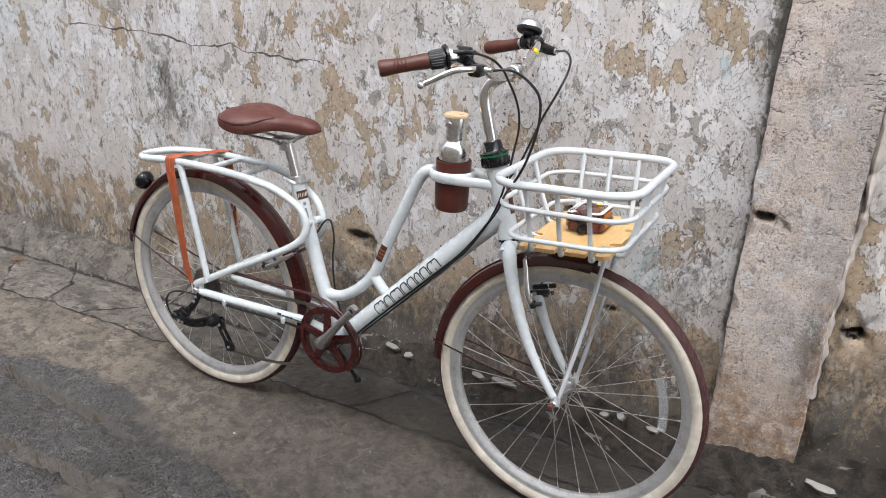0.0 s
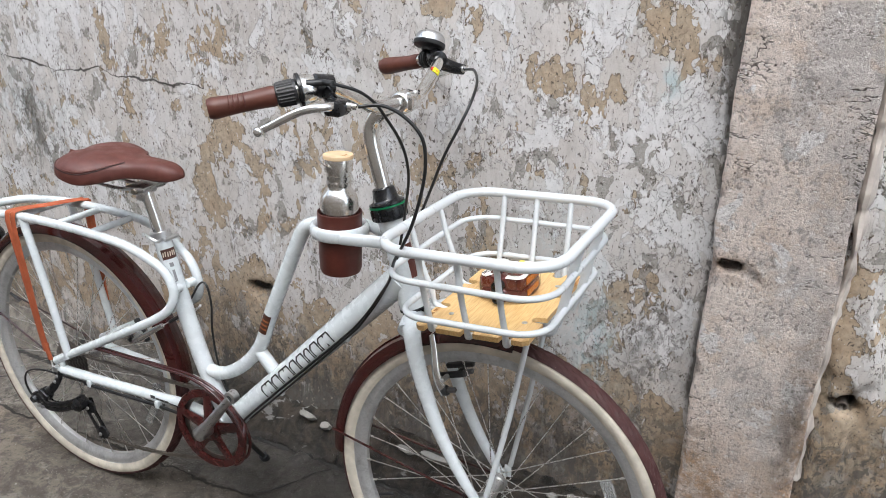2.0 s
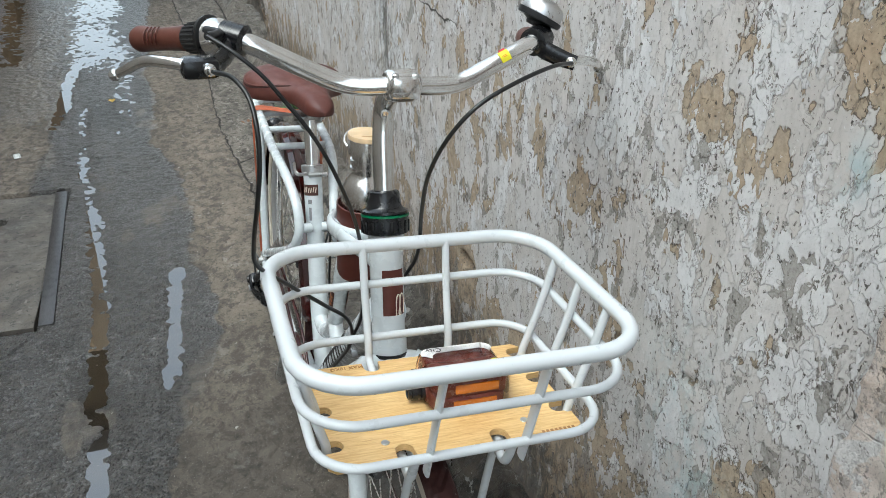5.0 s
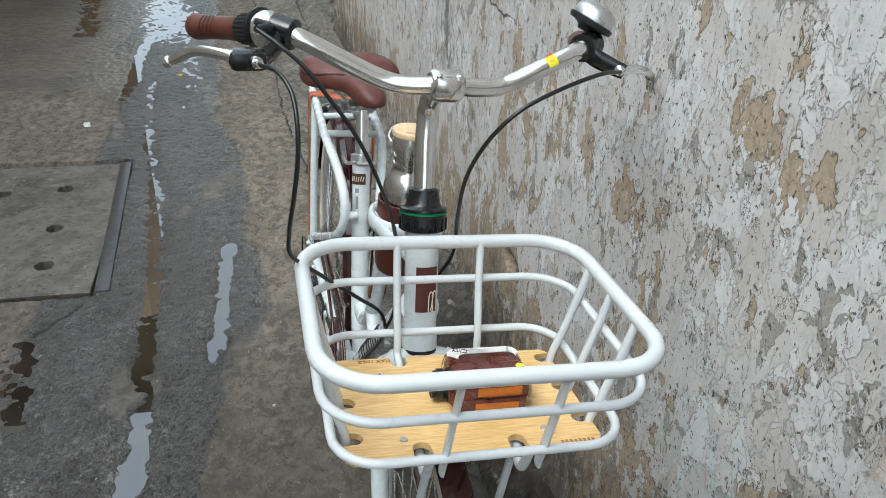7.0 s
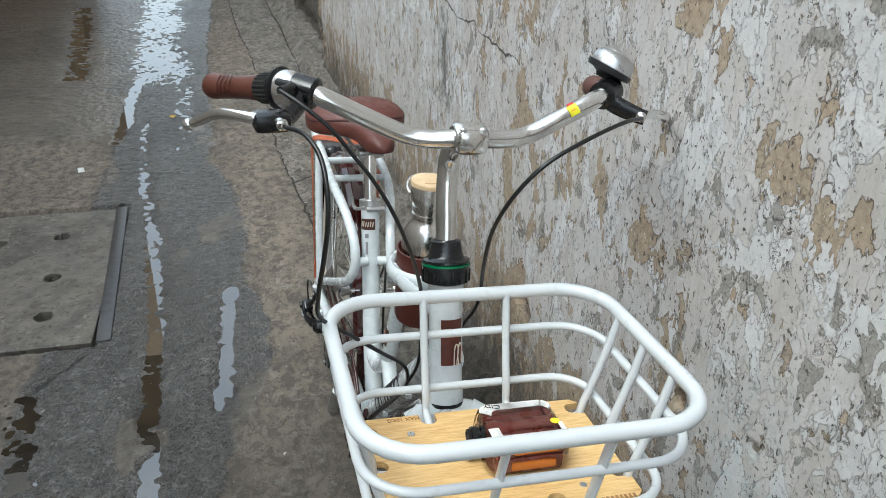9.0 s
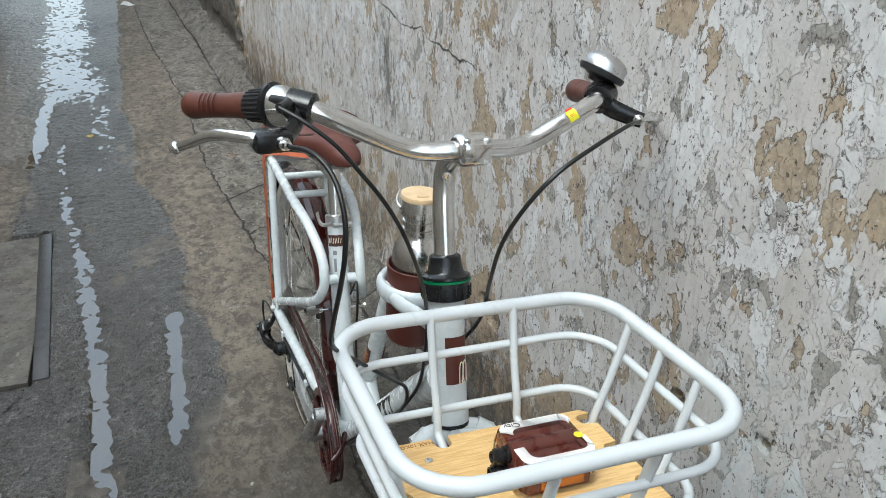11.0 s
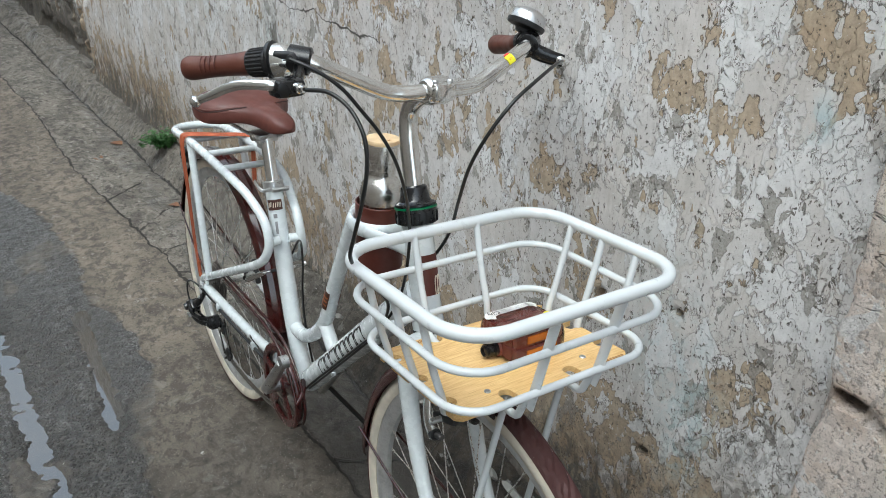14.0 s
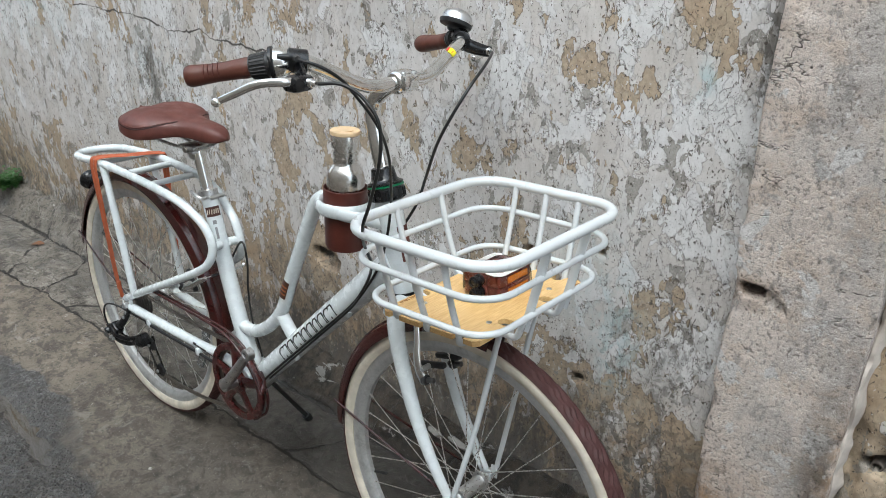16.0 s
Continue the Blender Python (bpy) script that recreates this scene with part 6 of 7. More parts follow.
# rear derailleur
bm = bmesh.new()
sweep(bm, smooth_path([(-0.478, -0.072, 0.326), (-0.486, -0.078, 0.304), (-0.500, -0.084, 0.284), (-0.516, -0.088, 0.270)], 5), lambda f: 0.0085 + 0.004 * f, 12, flat=0.6)
block(bm, (-0.524, -0.088, 0.262), (0.032, 0.024, 0.026), 0.006, Matrix.Rotation(0.5, 4, "Y"))
derailleur = part("derailleur", bm, GLOSSBLACK, bike, "black rear derailleur with a long cage")
for z, y in ((0.256, -0.100), (0.240, -0.096), (0.246, -0.080)):
    bm = bmesh.new()
    sweep(bm, smooth_path([(-0.540, y, z + 0.010), (-0.514, y, z - 0.006), (-0.480, y + 0.010, z - 0.008), (-0.446, y + 0.022, z + 0.004), (-0.432, y + 0.028, z + 0.010)], 5), 0.0066, 10, flat=0.6)
    part("parallelogram_arm", bm, GLOSSBLACK, derailleur)
turned("cable_anchor", (-0.548, -0.088, 0.252), (-0.548, -0.108, 0.250), [(0, 0.012), (0.002, 0.0145), (0.010, 0.0145), (0.013, 0.010), (0.020, 0.008)], GLOSSBLACK, derailleur, "", 18)
turned("knuckle", (-0.437, -0.052, 0.252), (-0.437, -0.086, 0.250), [(0, 0.014), (0.002, 0.0185), (0.024, 0.0175), (0.030, 0.012), (0.034, 0.006)], GLOSSBLACK, derailleur, "", 22)
tube("spring", [(-0.520, -0.090, 0.248), (-0.495, -0.088, 0.244), (-0.465, -0.080, 0.248)], 0.0048, CHAINMAT, derailleur, "dark coil spring", 5, 8)
for c in ((-0.536, 0.236, -0.103), (-0.522, 0.236, -0.103), (-0.484, 0.318, -0.080), (-0.488, 0.304, -0.084)):
    rod("screw", (c[0], c[2] - 0.003, c[1]), (c[0], c[2] + 0.006, c[1]), 0.0042, SATIN, derailleur, "silver screw", 10)
for s in (-1, 1):
    bm = bmesh.new()
    sweep(bm, smooth_path([(-0.428, -0.052 + s * 0.0075, 0.258), (-0.418, -0.052 + s * 0.0075, 0.226), (-0.402, -0.052 + s * 0.0075, 0.200), (-0.386, -0.052 + s * 0.0075, 0.168)], 5), lambda f: 0.0105 - 0.004 * math.sin(f * math.pi), 8, flat=0.14, up=(0.3, 0, 0.95))
    part("cage", bm, GLOSSBLACK, derailleur)


def jockey(x, z):
    """A small toothed guide wheel."""
    bm = bmesh.new()
    n = 22
    rims = [[bm.verts.new((x + rr * math.cos(2 * math.pi * k / n), w, z + rr * math.sin(2 * math.pi * k / n))) for k in range(n) for rr in ((0.0178 if k % 2 else 0.0145),)] for w in (-0.0545, -0.0495)]
    bm.faces.new(rims[0])
    bm.faces.new(rims[1][::-1])
    for k in range(n):
        bm.faces.new((rims[0][k], rims[1][k], rims[1][(k + 1) % n], rims[0][(k + 1) % n]))
    part("jockey_wheel", bm, BLACK, derailleur, "black toothed jockey wheel", smooth=False)
    rod("bolt", (x, -0.0635, z), (x, -0.058, z), 0.0048, SATIN, derailleur, "", 10)


jockey(-0.420, 0.240)
jockey(-0.388, 0.178)
# gear cable under the chainstay, held by white clips
tube("cable", [(-0.40, -0.070, 0.318), (-0.32, -0.066, 0.317), (-0.22, -0.061, 0.318), (-0.15, -0.055, 0.314), (-0.08, -0.044, 0.300)], 0.0036, CABLE, bike, "black gear cable under the chainstay", 6, 8)
for x, y, z in ((-0.385, -0.068, 0.323), (-0.185, -0.058, 0.322)):
    box_part("cable_clip", (x, y, z), (0.012, 0.014, 0.018), WHITE, frame_part, "", 0.003)
# kickstand
stand = tube("kickstand", [(-0.120, 0.022, 0.285), (-0.124, 0.070, 0.232), (-0.128, 0.150, 0.118), (-0.130, 0.214, 0.024)], 0.0060, STEELBAR, bike, "dark steel side kickstand", 6, 14)
tube("foot", [(-0.130, 0.207, 0.034), (-0.130, 0.216, 0.020), (-0.131, 0.222, 0.004)], 0.011, BLACK, stand, "black rubber foot", 3, 14)
box_part("mount", (-0.112, 0.012, 0.298), (0.050, 0.040, 0.020), GLOSSBLACK, stand, "", 0.004)


def vbrake(c, axle):
    """One pair of brake arms that stand off radially from the wheel, with pads on the rim and a noodle."""
    r = np.array((c[0] - axle[0], 0.0, c[2] - axle[2]))
    r /= np.linalg.norm(r)
    tang = np.array((-r[2], 0.0, r[0])) * (1 if r[0] < 0 else -1)
    out = -tang * (1 if tang[2] > 0 else -1)
    c = np.array(c, float)

    def at(h, w, o=0.0):
        return tuple(c + r * h + out * o + np.array((0, w, 0)))
    ob = None
    for s in (-1, 1):
        bm = bmesh.new()
        sweep(bm, smooth_path([at(-0.006, s * 0.037, 0.012), at(0.018, s * 0.042, 0.014), at(0.045, s * 0.041, 0.013), at(0.075, s * 0.034, 0.010), at(0.104, s * 0.029, 0.008)], 6), lambda f: 0.0088 - 0.0036 * f, 12, flat=0.62)
        o = part("brake" if ob is None else "brake_arm", bm, SILVER, bike if ob is None else ob, "silver and black rim brake" if ob is None else "")
        ob = ob or o
        box_part("brake_pad", at(0.022, s * 0.0205, 0.0), (0.058, 0.012, 0.011), BLACK, ob, "black brake pad", 0.004, Matrix.Rotation(-math.atan2(tang[2], tang[0]), 4, "Y"))
        rod("boss", at(0.0, s * 0.037, -0.012), at(0.0, s * 0.037, 0.006), 0.0050, STEELBAR, ob)
        rod("spring", at(0.0, s * 0.037, 0.004), at(0.0, s * 0.037, 0.014), 0.0095, BLACK, ob, "black spring cover")
        rod("bolt", at(0.0, s * 0.037, 0.010), at(0.0, s * 0.037, 0.021), 0.0044, STEELBAR, ob, "", 8)
        rod("pad_nut", at(0.022, s * 0.024, 0.004), at(0.022, s * 0.045, 0.006), 0.0050, SATIN, ob, "", 8)
    tube("wire", [at(0.104, -0.034, 0.008), at(0.109, 0, 0.008), at(0.104, 0.034, 0.008)], 0.0014, SPOKE, ob, "", 4, 6)
    tube("boot", [at(0.106, -0.016, 0.008), at(0.109, 0, 0.008), at(0.107, 0.016, 0.008)], 0.0040, BLACK, ob, "black rubber cable boot", 4, 8)
    tube("noodle", [at(0.104, 0.026, 0.008), at(0.109, 0.046, 0.010), at(0.125, 0.056, 0.010), at(0.145, 0.050, 0.006)], 0.0030, SPOKE, ob, "", 5, 8)
    return ob


vbrake((0.516, 0, 0.553), FA)
vbrake((-0.268, 0, 0.462), RA)

# strap over the rack: two flat bands side by side that draw together as they hang on both sides
bm = bmesh.new()
for du in (-1, 1):
    path = [(-0.516, -0.071, 0.372, 0.003), (-0.526, -0.073, 0.45, 0.004), (-0.540, -0.075, 0.58, 0.006), (-0.550, -0.076, 0.66, 0.008), (-0.553, -0.075, 0.700, 0.009), (-0.550, -0.062, 0.7135, 0.009), (-0.520, 0.0, 0.7140, 0.009),
            (-0.492, 0.062, 0.7135, 0.009), (-0.486, 0.074, 0.700, 0.008), (-0.478, 0.073, 0.58, 0.005), (-0.466, 0.071, 0.46, 0.003)]
    sweep(bm, smooth_path([(x + du * k, y, z + 0.0006 * du) for x, y, z, k in path], 6), 0.0084, 8, flat=0.16, up=(1, 0.0, 0.0))
strap = part("strap", bm, STRAP, bike, "rust-orange elastic luggage strap")
bm = bmesh.new()
sweep(bm, smooth_path([(-0.514, -0.071, 0.395), (-0.512, -0.071, 0.375), (-0.508, -0.070, 0.352)], 4), 0.007, 10, flat=0.6)
part("strap_end", bm, STRAP, strap)
tube("hook", [(-0.508, -0.070, 0.356), (-0.500, -0.074, 0.338), (-0.492, -0.080, 0.330), (-0.486, -0.076, 0.338)], 0.0022, SPOKE, strap, "wire hook", 4, 8)
bm = bmesh.new()
sweep(bm, smooth_path([(-0.466, 0.071, 0.468), (-0.464, 0.071, 0.45), (-0.462, 0.070, 0.432)], 4), 0.007, 10, flat=0.6)
part("strap_end", bm, STRAP, strap)

# ---- basket on the front ----
BASKET_Y = 0.0110
basket = tube("basket", [(u, w, 0.8555 + 0.032 * (u - 0.5845)) for u, w, _ in rounded_rect(0.5845, -0.003, 0.1465, 0.1755, 0.062, 0)], 0.0086, BASKET_WHITE, bike, "white wire front basket with a bamboo floor", 1, 14, smooth=False, closed=True)
tube("hoop", [(u, w, 0.8025 + 0.0236 * (u - 0.4475)) for u, w, _ in rounded_rect(0.585, -0.002, 0.1375, 0.171, 0.056, 0)], 0.0052, BASKET_WHITE, basket, "", 1, 12, smooth=False, closed=True)
tube("hoop", [(u, w, 0.7360 + 0.043 * (u - 0.466)) for u, w, _ in rounded_rect(0.588, -0.002, 0.1220, 0.157, 0.048, 0)], 0.0052, BASKET_WHITE, basket, "", 1, 12, smooth=False, closed=True)
BOARD_Z = 0.7165
basket.matrix_basis = Matrix.Translation((0.44, BASKET_Y, 0.78)) @ Matrix.Rotation(radians(-1.9), 4, "Y") @ Matrix.Translation((-0.44, 0, -0.78))


def basket_bar(top, low, inner, r=0.0050):
    t, l, i = np.array(top), np.array(low), np.array(inner)
    k = l + np.array((0, 0, 0.016))
    tube("wire", [tuple(t), tuple(t * 0.5 + l * 0.5), tuple(k), tuple(l * 0.82 + i * 0.18 + np.array((0, 0, -0.003))), tuple(i)], r, BASKET_WHITE, basket, "", 5, 10)


for w in (-0.0575, 0.0500):
    basket_bar((0.4415, w, 0.852), (0.480, w * 0.98, 0.722), (0.512, w * 0.98, 0.7085))
for u in (0.5175, 0.581, 0.6445):
    basket_bar((u, 0.169, 0.852), (u + 0.003, 0.139, 0.717), (u + 0.003, 0.108, 0.7085))
    basket_bar((u, -0.175, 0.852), (u + 0.003, -0.143, 0.717), (u + 0.003, -0.112, 0.7085))
for w in (-0.0475, 0.0585):
    bm = bmesh.new()
    sweep(bm, smooth_path([(0.7275, w, 0.851), (0.716, w, 0.800), (0.704, w, 0.745), (0.697, w, 0.716)], 4), 0.0075, 10, flat=0.42, up=(1, 0, 0))
    part("flat_bar", bm, BASKET_WHITE, basket)
    tube("wire", [(0.706, w - 0.016, 0.742), (0.700, w - 0.016, 0.722), (0.690, w - 0.016, 0.708), (0.655, w - 0.014, 0.7065)], 0.0052, BASKET_WHITE, basket, "", 5, 10)


def board():
    """Bamboo floor with scalloped notches where the wires pass under it."""
    bm = bmesh.new()
    out = []
    u0, u1, w0, w1 = 0.4925, 0.6830, -0.1445, 0.1405

    def edge(a, b, cuts, depth=0.0215, half=0.0105):
        a, b = np.array(a, float), np.array(b, float)
        ln = np.linalg.norm(b - a)
        e = (b - a) / ln
        nin = np.array((-e[1], e[0]))
        pts = [a + e * 0.008]
        for c in sorted(cuts):
            m = a + e * c
            pts.append(m - e * half)
            for k in range(1, 8):
                q = math.pi * k / 8
                pts.append(m - e * half * math.cos(q) + nin * (depth - half + half * math.sin(q)))
            pts.append(m + e * half)
        pts.append(b - e * 0.008)
        return pts
    out += edge((u0, w0), (u1, w0), (0.028, 0.0915, 0.155))
    out += edge((u1, w0), (u1, w1), (0.081, 0.187))
    out += edge((u1, w1), (u0, w1), (0.0435, 0.107, 0.170))
    out += edge((u0, w1), (u0, w0), (0.0865, 0.198))
    top = [bm.verts.new((p[0], p[1], BOARD_Z)) for p in out]
    low = [bm.verts.new((p[0], p[1], BOARD_Z - 0.008)) for p in out]
    bm.faces.new(top)
    bm.faces.new(low[::-1])
    for i in range(len(out)):
        j = (i + 1) % len(out)
        bm.faces.new((top[i], low[i], low[j], top[j]))
    return part("floor_board", bm, BAMBOO, basket, "bamboo basket floor with scalloped notches")


floor_board = board()
floor_board.matrix_basis = Matrix.Translation((0.4925, 0, BOARD_Z)) @ Matrix.Rotation(radians(-3.4), 4, "Y") @ Matrix.Translation((-0.4925, 0, -BOARD_Z))
for u, w in ((0.530, -0.085), (0.530, 0.085), (0.655, -0.080), (0.655, 0.080), (0.590, 0.0)):
    rod("screw", (u, w, BOARD_Z - 0.001), (u, w, BOARD_Z + 0.0012), 0.0045, SATIN, floor_board, "", 14, 0.0004)


def lettering(name, body, size, m, material, parent, label, depth=0.0004):
    """Text turned into a mesh, as a part."""
    cu = bpy.data.curves.new(name, "FONT")
    cu.body, cu.size, cu.extrude, cu.resolution_u = body, size, depth, 3
    cu.align_x, cu.align_y = "CENTER", "CENTER"
    tmp = new(name, cu)
    dep = bpy.context.evaluated_depsgraph_get()
    me = bpy.data.meshes.new_from_object(tmp.evaluated_get(dep))
    bpy.data.objects.remove(tmp)
    me.transform(m)
    me.materials.clear()
    me.materials.append(material)
    ob = new(name, me)
    ob.parent = parent
    return tagged(ob, label)


BURN = rubber("burnt_print", (0.33, 0.165, 0.055), 0.6, 300, 0.05)
lettering("lettering", "MAX 10KG", 0.0085, pose(0.4990, -0.088, BOARD_Z + 0.0003, 0, 0, -90), BURN, floor_board, "burnt-in load mark")
bm = bmesh.new()
for i in range(8):
    block(bm, (0.6815, 0.092 + i * 0.0052, BOARD_Z + 0.0003), (0.006, 0.0030, 0.0006), 0.0)
part("print", bm, BURN, floor_board, "burnt-in maker's mark drawn as bars")
for s in (-1, 1):
    tube("basket_strut", [(0.668, s * 0.046, 0.712), (0.652, s * 0.048, 0.690), (0.622, s * 0.052 - 0.004, 0.520), (0.587, s * 0.0645 - BASKET_Y, 0.352)], 0.0050, BASKET_WHITE, basket, "white strut down to the axle", 5, 10)
    box_part("strut_eye", (0.583, s * 0.0625 - BASKET_Y, 0.340), (0.014, 0.004, 0.026), BASKET_WHITE, basket, "", 0.0015)
bm = bmesh.new()
sweep(bm, smooth_path([(0.660, -0.050, 0.7065), (0.560, -0.040, 0.7065), (0.470, -0.030, 0.690), (0.445, -0.010, 0.676)], 5), 0.006, 10)
sweep(bm, smooth_path([(0.660, 0.050, 0.7065), (0.560, 0.040, 0.7065), (0.470, 0.010, 0.690), (0.445, -0.010, 0.676)], 5), 0.006, 10)
part("bracket", bm, BASKET_WHITE, basket, "white bracket under the floor")


# ---- things carried ----
def local_thing(name, label, category):
    return thing(name, label, category, bike.matrix_basis.copy())


bottle = local_thing("water_bottle", "brushed steel bottle with a bamboo cap in a leather cup", "bottle")
B0 = np.array((RC[0] + 0.001, RC[1], 0.729))
turned("bottle_body", B0, B0 + np.array((0, 0, 0.2)), [(0, 0.030), (0.003, 0.0345), (0.112, 0.0345), (0.121, 0.0342), (0.129, 0.0330), (0.136, 0.0304), (0.142, 0.0266), (0.147, 0.0226), (0.150, 0.0208), (0.1525, 0.0206), (0.1535, 0.0224), (0.1600, 0.0224), (0.1608, 0.0202), (0.1640, 0.0202), (0.1648, 0.0224), (0.1715, 0.0224), (0.1725, 0.0206), (0.180, 0.0206)], STEEL, bottle, "brushed steel body", 48)
cap_ob = turned("cap", B0 + np.array((0, 0, 0.1785)), B0 + np.array((0, 0, 0.21)), [(0, 0.0225), (0.001, 0.0252), (0.022, 0.0252), (0.0235, 0.0246)], STEEL, bottle, "steel cap", 40)
turned("bamboo_disc", B0 + np.array((0, 0, 0.2018)), B0 + np.array((0, 0, 0.21)), [(0, 0.0258), (0.001, 0.0268), (0.0055, 0.0268), (0.0068, 0.0260), (0.0070, 0.0)], PALEWOOD, cap_ob, "bamboo top disc", 40)
tube("bail", [tuple(B0 + np.array((0.0, -0.0272, 0.190))), tuple(B0 + np.array((-0.012, -0.029, 0.196))), tuple(B0 + np.array((-0.026, -0.020, 0.203))), tuple(B0 + np.array((-0.030, 0.0, 0.206))), tuple(B0 + np.array((-0.026, 0.020, 0.203))), tuple(B0 + np.array((-0.012, 0.029, 0.196))), tuple(B0 + np.array((0.0, 0.0272, 0.190)))], 0.0017, STEEL, cap_ob, "thin wire bail", 5, 8)
bm = bmesh.new()
for i in range(7):
    q = radians(-35 + i * 9)
    block(bm, tuple(B0 + np.array((0.015 * math.cos(q), 0.015 * math.sin(q), 0.2090))), (0.0032, 0.0014, 0.0004), 0.0, Matrix.Rotation(q, 4, "Z"))
part("print", bm, BURN, cap_ob, "small burnt mark drawn as bars")

pack = local_thing("pedal_pack", "red-brown pedals in a clear blister pack lying in the basket", "pedal pack")
PZ = BOARD_Z


def pedal(u, w, z, name, label):
    """One pedal body: barrel round the axle, side cages with amber reflectors, end plates, threaded stub."""
    bm = bmesh.new()
    lathe(bm, (u, w - 0.045, z), (u, w + 0.041, z), [(0, 0.0100), (0.002, 0.0125), (0.015, 0.0125), (0.020, 0.0115), (0.070, 0.0115), (0.082, 0.0125), (0.086, 0.010)], 22)
    for s in (-1, 1):
        block(bm, (u + s * 0.030, w, z), (0.012, 0.078, 0.020), 0.0035)
        block(bm, (u, w + s * 0.036, z), (0.058, 0.010, 0.019), 0.003)
        block(bm, (u + s * 0.016, w, z - 0.002), (0.022, 0.066, 0.010), 0.002)
    ob = part(name, bm, PEDALRED, pack, label)
    for s in (-1, 1):
        box_part("amber_reflector", (u + s * 0.0365, w + 0.004, z), (0.003, 0.052, 0.0105), AMBER, ob, "amber reflector", 0.001)
    e = -1
    turned("axle_stub", (u, w + e * 0.043, z), (u, w + e * 0.066, z), [(0, 0.0100), (0.007, 0.0100), (0.008, 0.0078), (0.011, 0.0078), (0.0115, 0.0096), (0.018, 0.0096), (0.0185, 0.0074), (0.022, 0.0074), (0.0225, 0.0055), (0.020, 0.0050), (0.020, 0.0)], GLOSSBLACK, ob, "black threaded axle", 20)
    return ob


pedal(0.589, 0.028, PZ + 0.0125, "pedal", "red-brown plastic pedal")
pedal(0.587, 0.030, PZ + 0.0312, "pedal", "red-brown plastic pedal")
CZ = PZ + 0.0428
cards = [bmesh.new(), bmesh.new()]
pts = rounded_rect(0.5885, 0.0300, 0.0385, 0.0440, 0.013, CZ, 4)
inner = rounded_rect(0.5905, 0.0330, 0.0285, 0.0350, 0.010, CZ, 4)
n = len(pts)
for i in range(n):
    j = (i + 1) % n
    # the card is cut away over the barrel
    cells = []
    for t0, t1 in ((0.0, 0.34), (0.34, 0.66), (0.66, 1.0)):
        q = [np.array(pts[i]) * (1 - t0) + np.array(pts[j]) * t0, np.array(pts[i]) * (1 - t1) + np.array(pts[j]) * t1,
             np.array(inner[i]) * (1 - t1) + np.array(inner[j]) * t1, np.array(inner[i]) * (1 - t0) + np.array(inner[j]) * t0]
        mid_u = sum(v[0] for v in q) / 4
        if 0.574 < mid_u < 0.599:
            continue
        bm = cards[0 if mid_u < 0.586 else 1]
        A = [bm.verts.new(v) for v in q]
        B = [bm.verts.new(v + np.array((0, 0, 0.0012))) for v in q]
        bm.faces.new(A[::-1])
        bm.faces.new(B)
        for k in range(4):
            bm.faces.new((A[k], A[(k + 1) % 4], B[(k + 1) % 4], B[k]))
for bm in cards:
    bmesh.ops.remove_doubles(bm, verts=bm.verts[:], dist=1e-5)
    part("card", bm, CARD, pack, "white printed card")
bm = bmesh.new()
levels = [(PZ + 0.002, 0.045, 0.056), (PZ + 0.028, 0.0445, 0.0555), (PZ + 0.0405, 0.0425, 0.0535), (PZ + 0.0448, 0.038, 0.049)]
rings = [[bm.verts.new((p[0], p[1], z)) for p in rounded_rect(0.588, 0.029, hu - 0.0025, hw - 0.008, 0.015, 0, 4)] for z, hu, hw in levels]
for A, B in zip(rings, rings[1:]):
    for i in range(len(A)):
        j = (i + 1) % len(A)
        bm.faces.new((A[i], A[j], B[j], B[i]))
bm.faces.new(rings[-1])
part("blister", bm, FILM, pack, "clear plastic film")
lettering("lettering", "City", 0.0115, pose(0.5560, 0.0035, CZ + 0.0016, 0, 0, -96), INK, pack, "dark word on the card")
rod("round_sticker", (0.596, 0.0655, CZ + 0.0021), (0.596, 0.0655, CZ + 0.0030), 0.0052, YELLOW, pack, "round yellow sticker", 20, 0.0003)

pack.matrix_basis = pack.matrix_basis @ basket.matrix_basis @ floor_board.matrix_basis

# ---- alley floor details ----
cover = thing("drain_cover", "concrete drain cover with finger holes and a steel edge", "drain cover", pose(-1.355, -1.05, 0.0))


def cover_mesh():
    """Slab with round lifting holes let into it."""
    bm = bmesh.new()
    hx, hy, zt = 0.485, 0.395, 0.0045
    holes = [(-0.262, 0.187), (0.054, 0.211), (0.307, 0.232), (-0.243, -0.023), (0.060, -0.02), (0.307, -0.01)]
    g = 0.006
    nx, ny = int(2 * hx / g), int(2 * hy / g)
    vs = []
    for i in range(nx + 1):
        row = []
        for j in range(ny + 1):
            x, y = -hx + 2 * hx * i / nx, -hy + 2 * hy * j / ny
            z = zt + 0.002 * (noise.noise(Vector((x * 14, y * 14, 1.0)))) - 0.003 * (abs(abs(x) - hx) < 0.004 or abs(abs(y) - hy) < 0.004)
            for cx, cy in holes:
                d = math.hypot((x - cx), (y - cy))
                if d < 0.030:
                    z = -0.060 if d < 0.0245 else z - 0.002
            row.append(bm.verts.new((x, y, z)))
        vs.append(row)
    for i in range(nx):
        for j in range(ny):
            bm.faces.new((vs[i][j], vs[i + 1][j], vs[i + 1][j + 1], vs[i][j + 1]))
    rim = [vs[i][0] for i in range(nx + 1)] + [vs[nx][j] for j in range(1, ny + 1)] + [vs[i][ny] for i in range(nx - 1, -1, -1)] + [vs[0][j] for j in range(ny - 1, 0, -1)]
    low = [bm.verts.new((v.co.x, v.co.y, -0.05)) for v in rim]
    n = len(rim)
    for i in range(n):
        j = (i + 1) % n
        bm.faces.new((rim[i], low[i], low[j], rim[j]))
    return bm


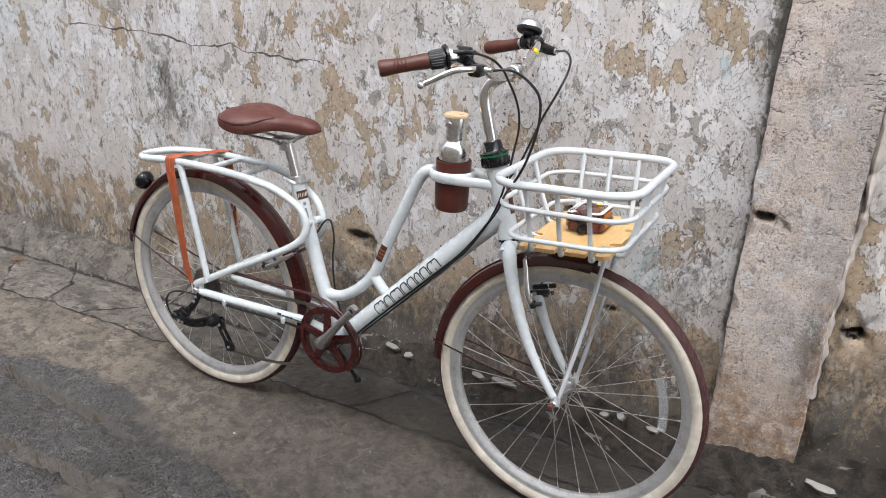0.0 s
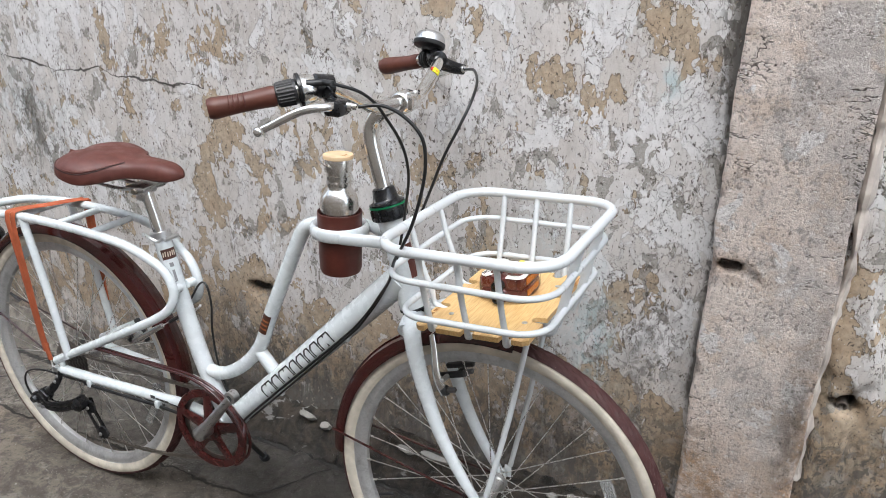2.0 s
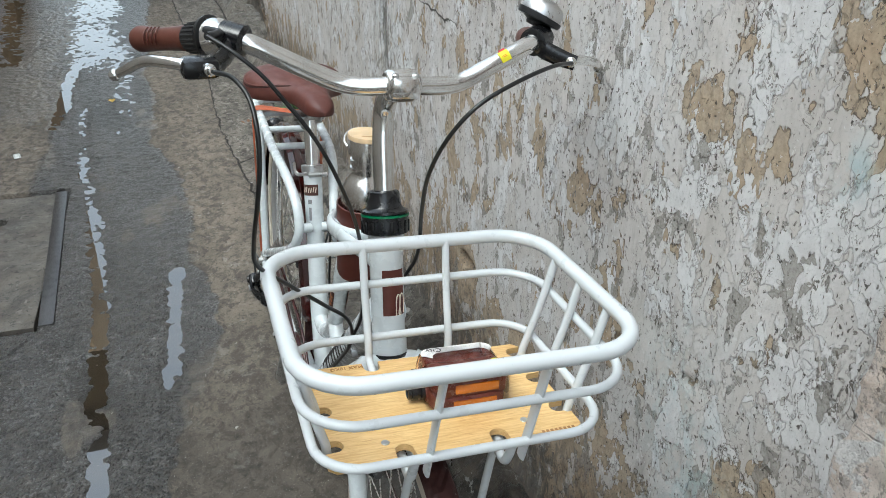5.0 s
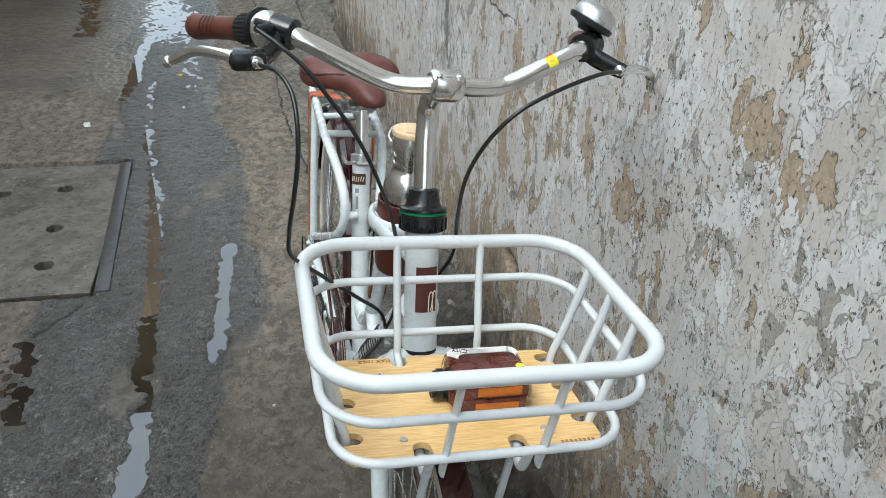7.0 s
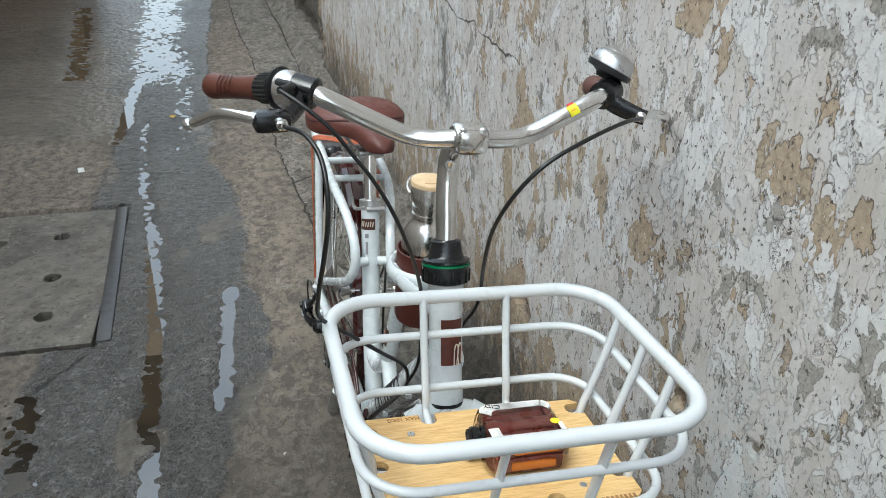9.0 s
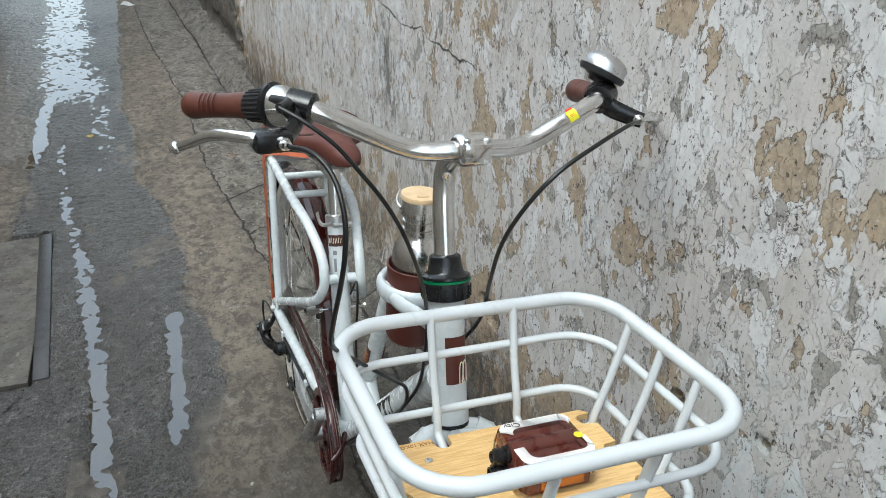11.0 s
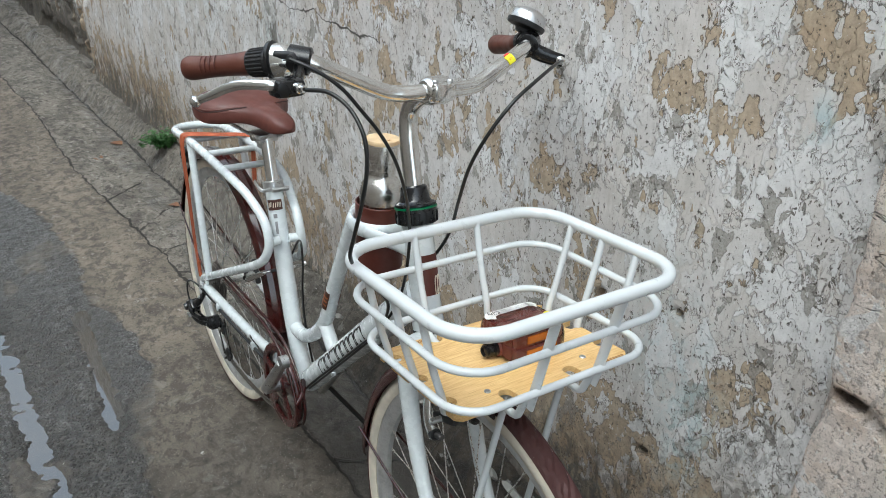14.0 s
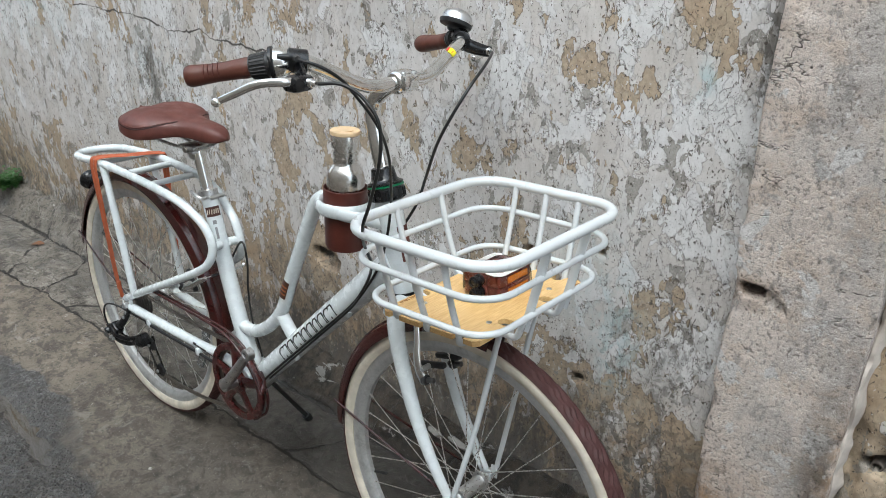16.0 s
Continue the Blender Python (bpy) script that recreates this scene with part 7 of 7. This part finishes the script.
part("slab", cover_mesh(), SLAB, cover, "damp grey concrete slab")
box_part("steel_edge", (-0.005, 0.402, -0.002), (0.985, 0.044, 0.020), STEELBAR, cover, "worn dark steel edge bar", 0.003, Matrix.Rotation(radians(3.2), 4, "Z"))


def weed(x, y, z, n, size):
    """A tuft of small leaves on thin stalks."""
    ob = thing("weed", "small green weed growing from the wall's foot", "plant", pose(x, y, z))
    for i in range(n):
        a = random.uniform(0, 2 * math.pi)
        h, r = random.uniform(0.3, 1.0) * size, random.uniform(0.2, 1.0) * size
        tip = np.array((math.cos(a) * r, math.sin(a) * r - 0.02, h))
        bm = bmesh.new()
        sweep(bm, [(0, 0, 0), tuple(tip * 0.5 + np.array((0, 0, 0.01))), tuple(tip)], 0.0009, 5)
        for k in range(5):
            c = tip * random.uniform(0.55, 1.05) + np.array([random.uniform(-0.012, 0.012) for _ in range(3)])
            d = np.array((math.cos(a + random.uniform(-1.4, 1.4)), math.sin(a + random.uniform(-1.4, 1.4)), random.uniform(-0.4, 0.5)))
            d /= np.linalg.norm(d)
            sd = np.cross(d, (0, 0, 1))
            sd /= np.linalg.norm(sd) + 1e-6
            L, Wd = random.uniform(0.014, 0.028), random.uniform(0.005, 0.010)
            v = [bm.verts.new(c + d * L * f + sd * Wd * w + np.array((0, 0, dz))) for f, w, dz in ((0, 0, 0), (0.35, 1, 0.002), (0.75, 0.7, 0.001), (1, 0, -0.003), (0.75, -0.7, 0.001), (0.35, -1, 0.002))]
            bm.faces.new(v)
        part("stalk", bm, LEAF, ob)
    return ob


weed(-2.28, 0.345, 0.085, 64, 0.085)


def leaf(x, y, rz, size, material, label, name="fallen_leaf"):
    bm = bmesh.new()
    rows = []
    for i in range(7):
        t = i / 6
        w = size * 0.34 * math.sin(math.pi * min(1, t * 0.96 + 0.02)) ** 0.8
        rows.append([bm.verts.new((size * (t - 0.5), w * s, 0.004 + 0.006 * abs(s) * math.sin(t * 3) + 0.003 * random.random())) for s in (-1, 0, 1)])
    for A, B in zip(rows, rows[1:]):
        for j in range(2):
            bm.faces.new((A[j], A[j + 1], B[j + 1], B[j]))
    ob = part(name, bm, material)
    ob.matrix_basis = pose(x, y, 0.004, 0, 0, rz)
    return tagged(ob, label, "leaf")


leaf(-2.68, 0.212, 30, 0.075, DRYLEAF, "curled brown fallen leaf on the concrete")
leaf(-2.505, 0.09, 10, 0.065, DRYLEAF, "curled brown fallen leaf on the concrete")
leaf(-1.78, 0.24, 50, 0.05, DRYLEAF, "curled brown fallen leaf on the concrete")
leaf(-3.0, -0.55, 10, 0.05, YELLOWLEAF, "wet yellow-brown fallen leaf on the alley floor")


def paper_scrap(x, y, size, turn, label):
    """A crumpled bit of paper: a folded sheet with uneven corners."""
    bm = bmesh.new()
    n = 5
    rows = [[bm.verts.new((size * (i / n - 0.5), size * 0.5 * (j / n - 0.5), 0.004 + 0.22 * size * random.random() * (0 < i < n) * (0 < j < n))) for j in range(n + 1)] for i in range(n + 1)]
    for A, B in zip(rows, rows[1:]):
        for j in range(n):
            bm.faces.new((A[j], A[j + 1], B[j + 1], B[j]))
    ob = part("paper_scrap", bm, LITTER, smooth=False)
    ob.matrix_basis = pose(x, y, 0.0, 0, 0, turn)
    tagged(ob, label, "litter")


paper_scrap(-2.30, -0.90, 0.055, 15, "small crumpled white paper scrap on the wet floor")
paper_scrap(-6.88, -0.33, 0.13, 40, "crumpled white paper by the gutter down the alley")


def flake(x, y, z, ln, wd, rx, rz, label):
    """A thin broken chip of plaster with a ragged outline."""
    bm = bmesh.new()
    n = 14
    ring = []
    for k in range(n):
        q = 2 * math.pi * k / n
        r = 0.72 + 0.34 * random.random()
        ring.append((ln / 2 * math.cos(q) * r, wd / 2 * math.sin(q) * r))
    top = [bm.verts.new((a * 0.9, b * 0.9, 0.008 + 0.003 * random.random())) for a, b in ring]
    mid = [bm.verts.new((a, b, 0.003)) for a, b in ring]
    low = [bm.verts.new((a * 0.95, b * 0.95, -0.010)) for a, b in ring]
    bm.faces.new(top)
    bm.faces.new(low[::-1])
    for A, B in ((top, mid), (mid, low)):
        for i in range(n):
            j = (i + 1) % n
            bm.faces.new((A[i], B[i], B[j], A[j]))
    ob = part("plaster_fragment", bm, PLASTER)
    ob.matrix_basis = pose(x, y, z, rx, 0, rz)
    return tagged(ob, label, "rubble", "plaster fragments at the wall's foot")


PLASTER = rubber("broken_plaster", (0.27, 0.258, 0.235), 0.9, 160, 0.8)
for x, y, z, ln, wd, rz in ((-0.085, 0.392, 0.078, 0.060, 0.020, -4), (-0.02, 0.385, 0.070, 0.035, 0.022, 10), (0.22, 0.388, 0.078, 0.05, 0.018, -6), (0.30, 0.390, 0.083, 0.09, 0.018, -5), (0.61, 0.392, 0.084, 0.030, 0.016, 8),
                            (0.655, 0.395, 0.092, 0.028, 0.020, -10), (0.742, 0.390, 0.088, 0.045, 0.016, -6), (-0.55, 0.39, 0.076, 0.03, 0.018, 5), (1.16, 0.37, 0.095, 0.09, 0.022, -12)):
    flake(x, y, z, ln, wd, 38, rz, "broken flake of pale plaster lying at the wall's foot")


pipe = turned("iron_pipe", (1.140, 0.520, 0.478), (1.140, 0.448, 0.472), [(0, 0.010), (0.066, 0.010), (0.070, 0.0105), (0.0725, 0.0095), (0.0725, 0.007), (0.060, 0.007), (0.060, 0.0)], RUST, None, "", 18)
tagged(pipe, "rusty iron pipe stub in a broken hole in the wall", "pipe")
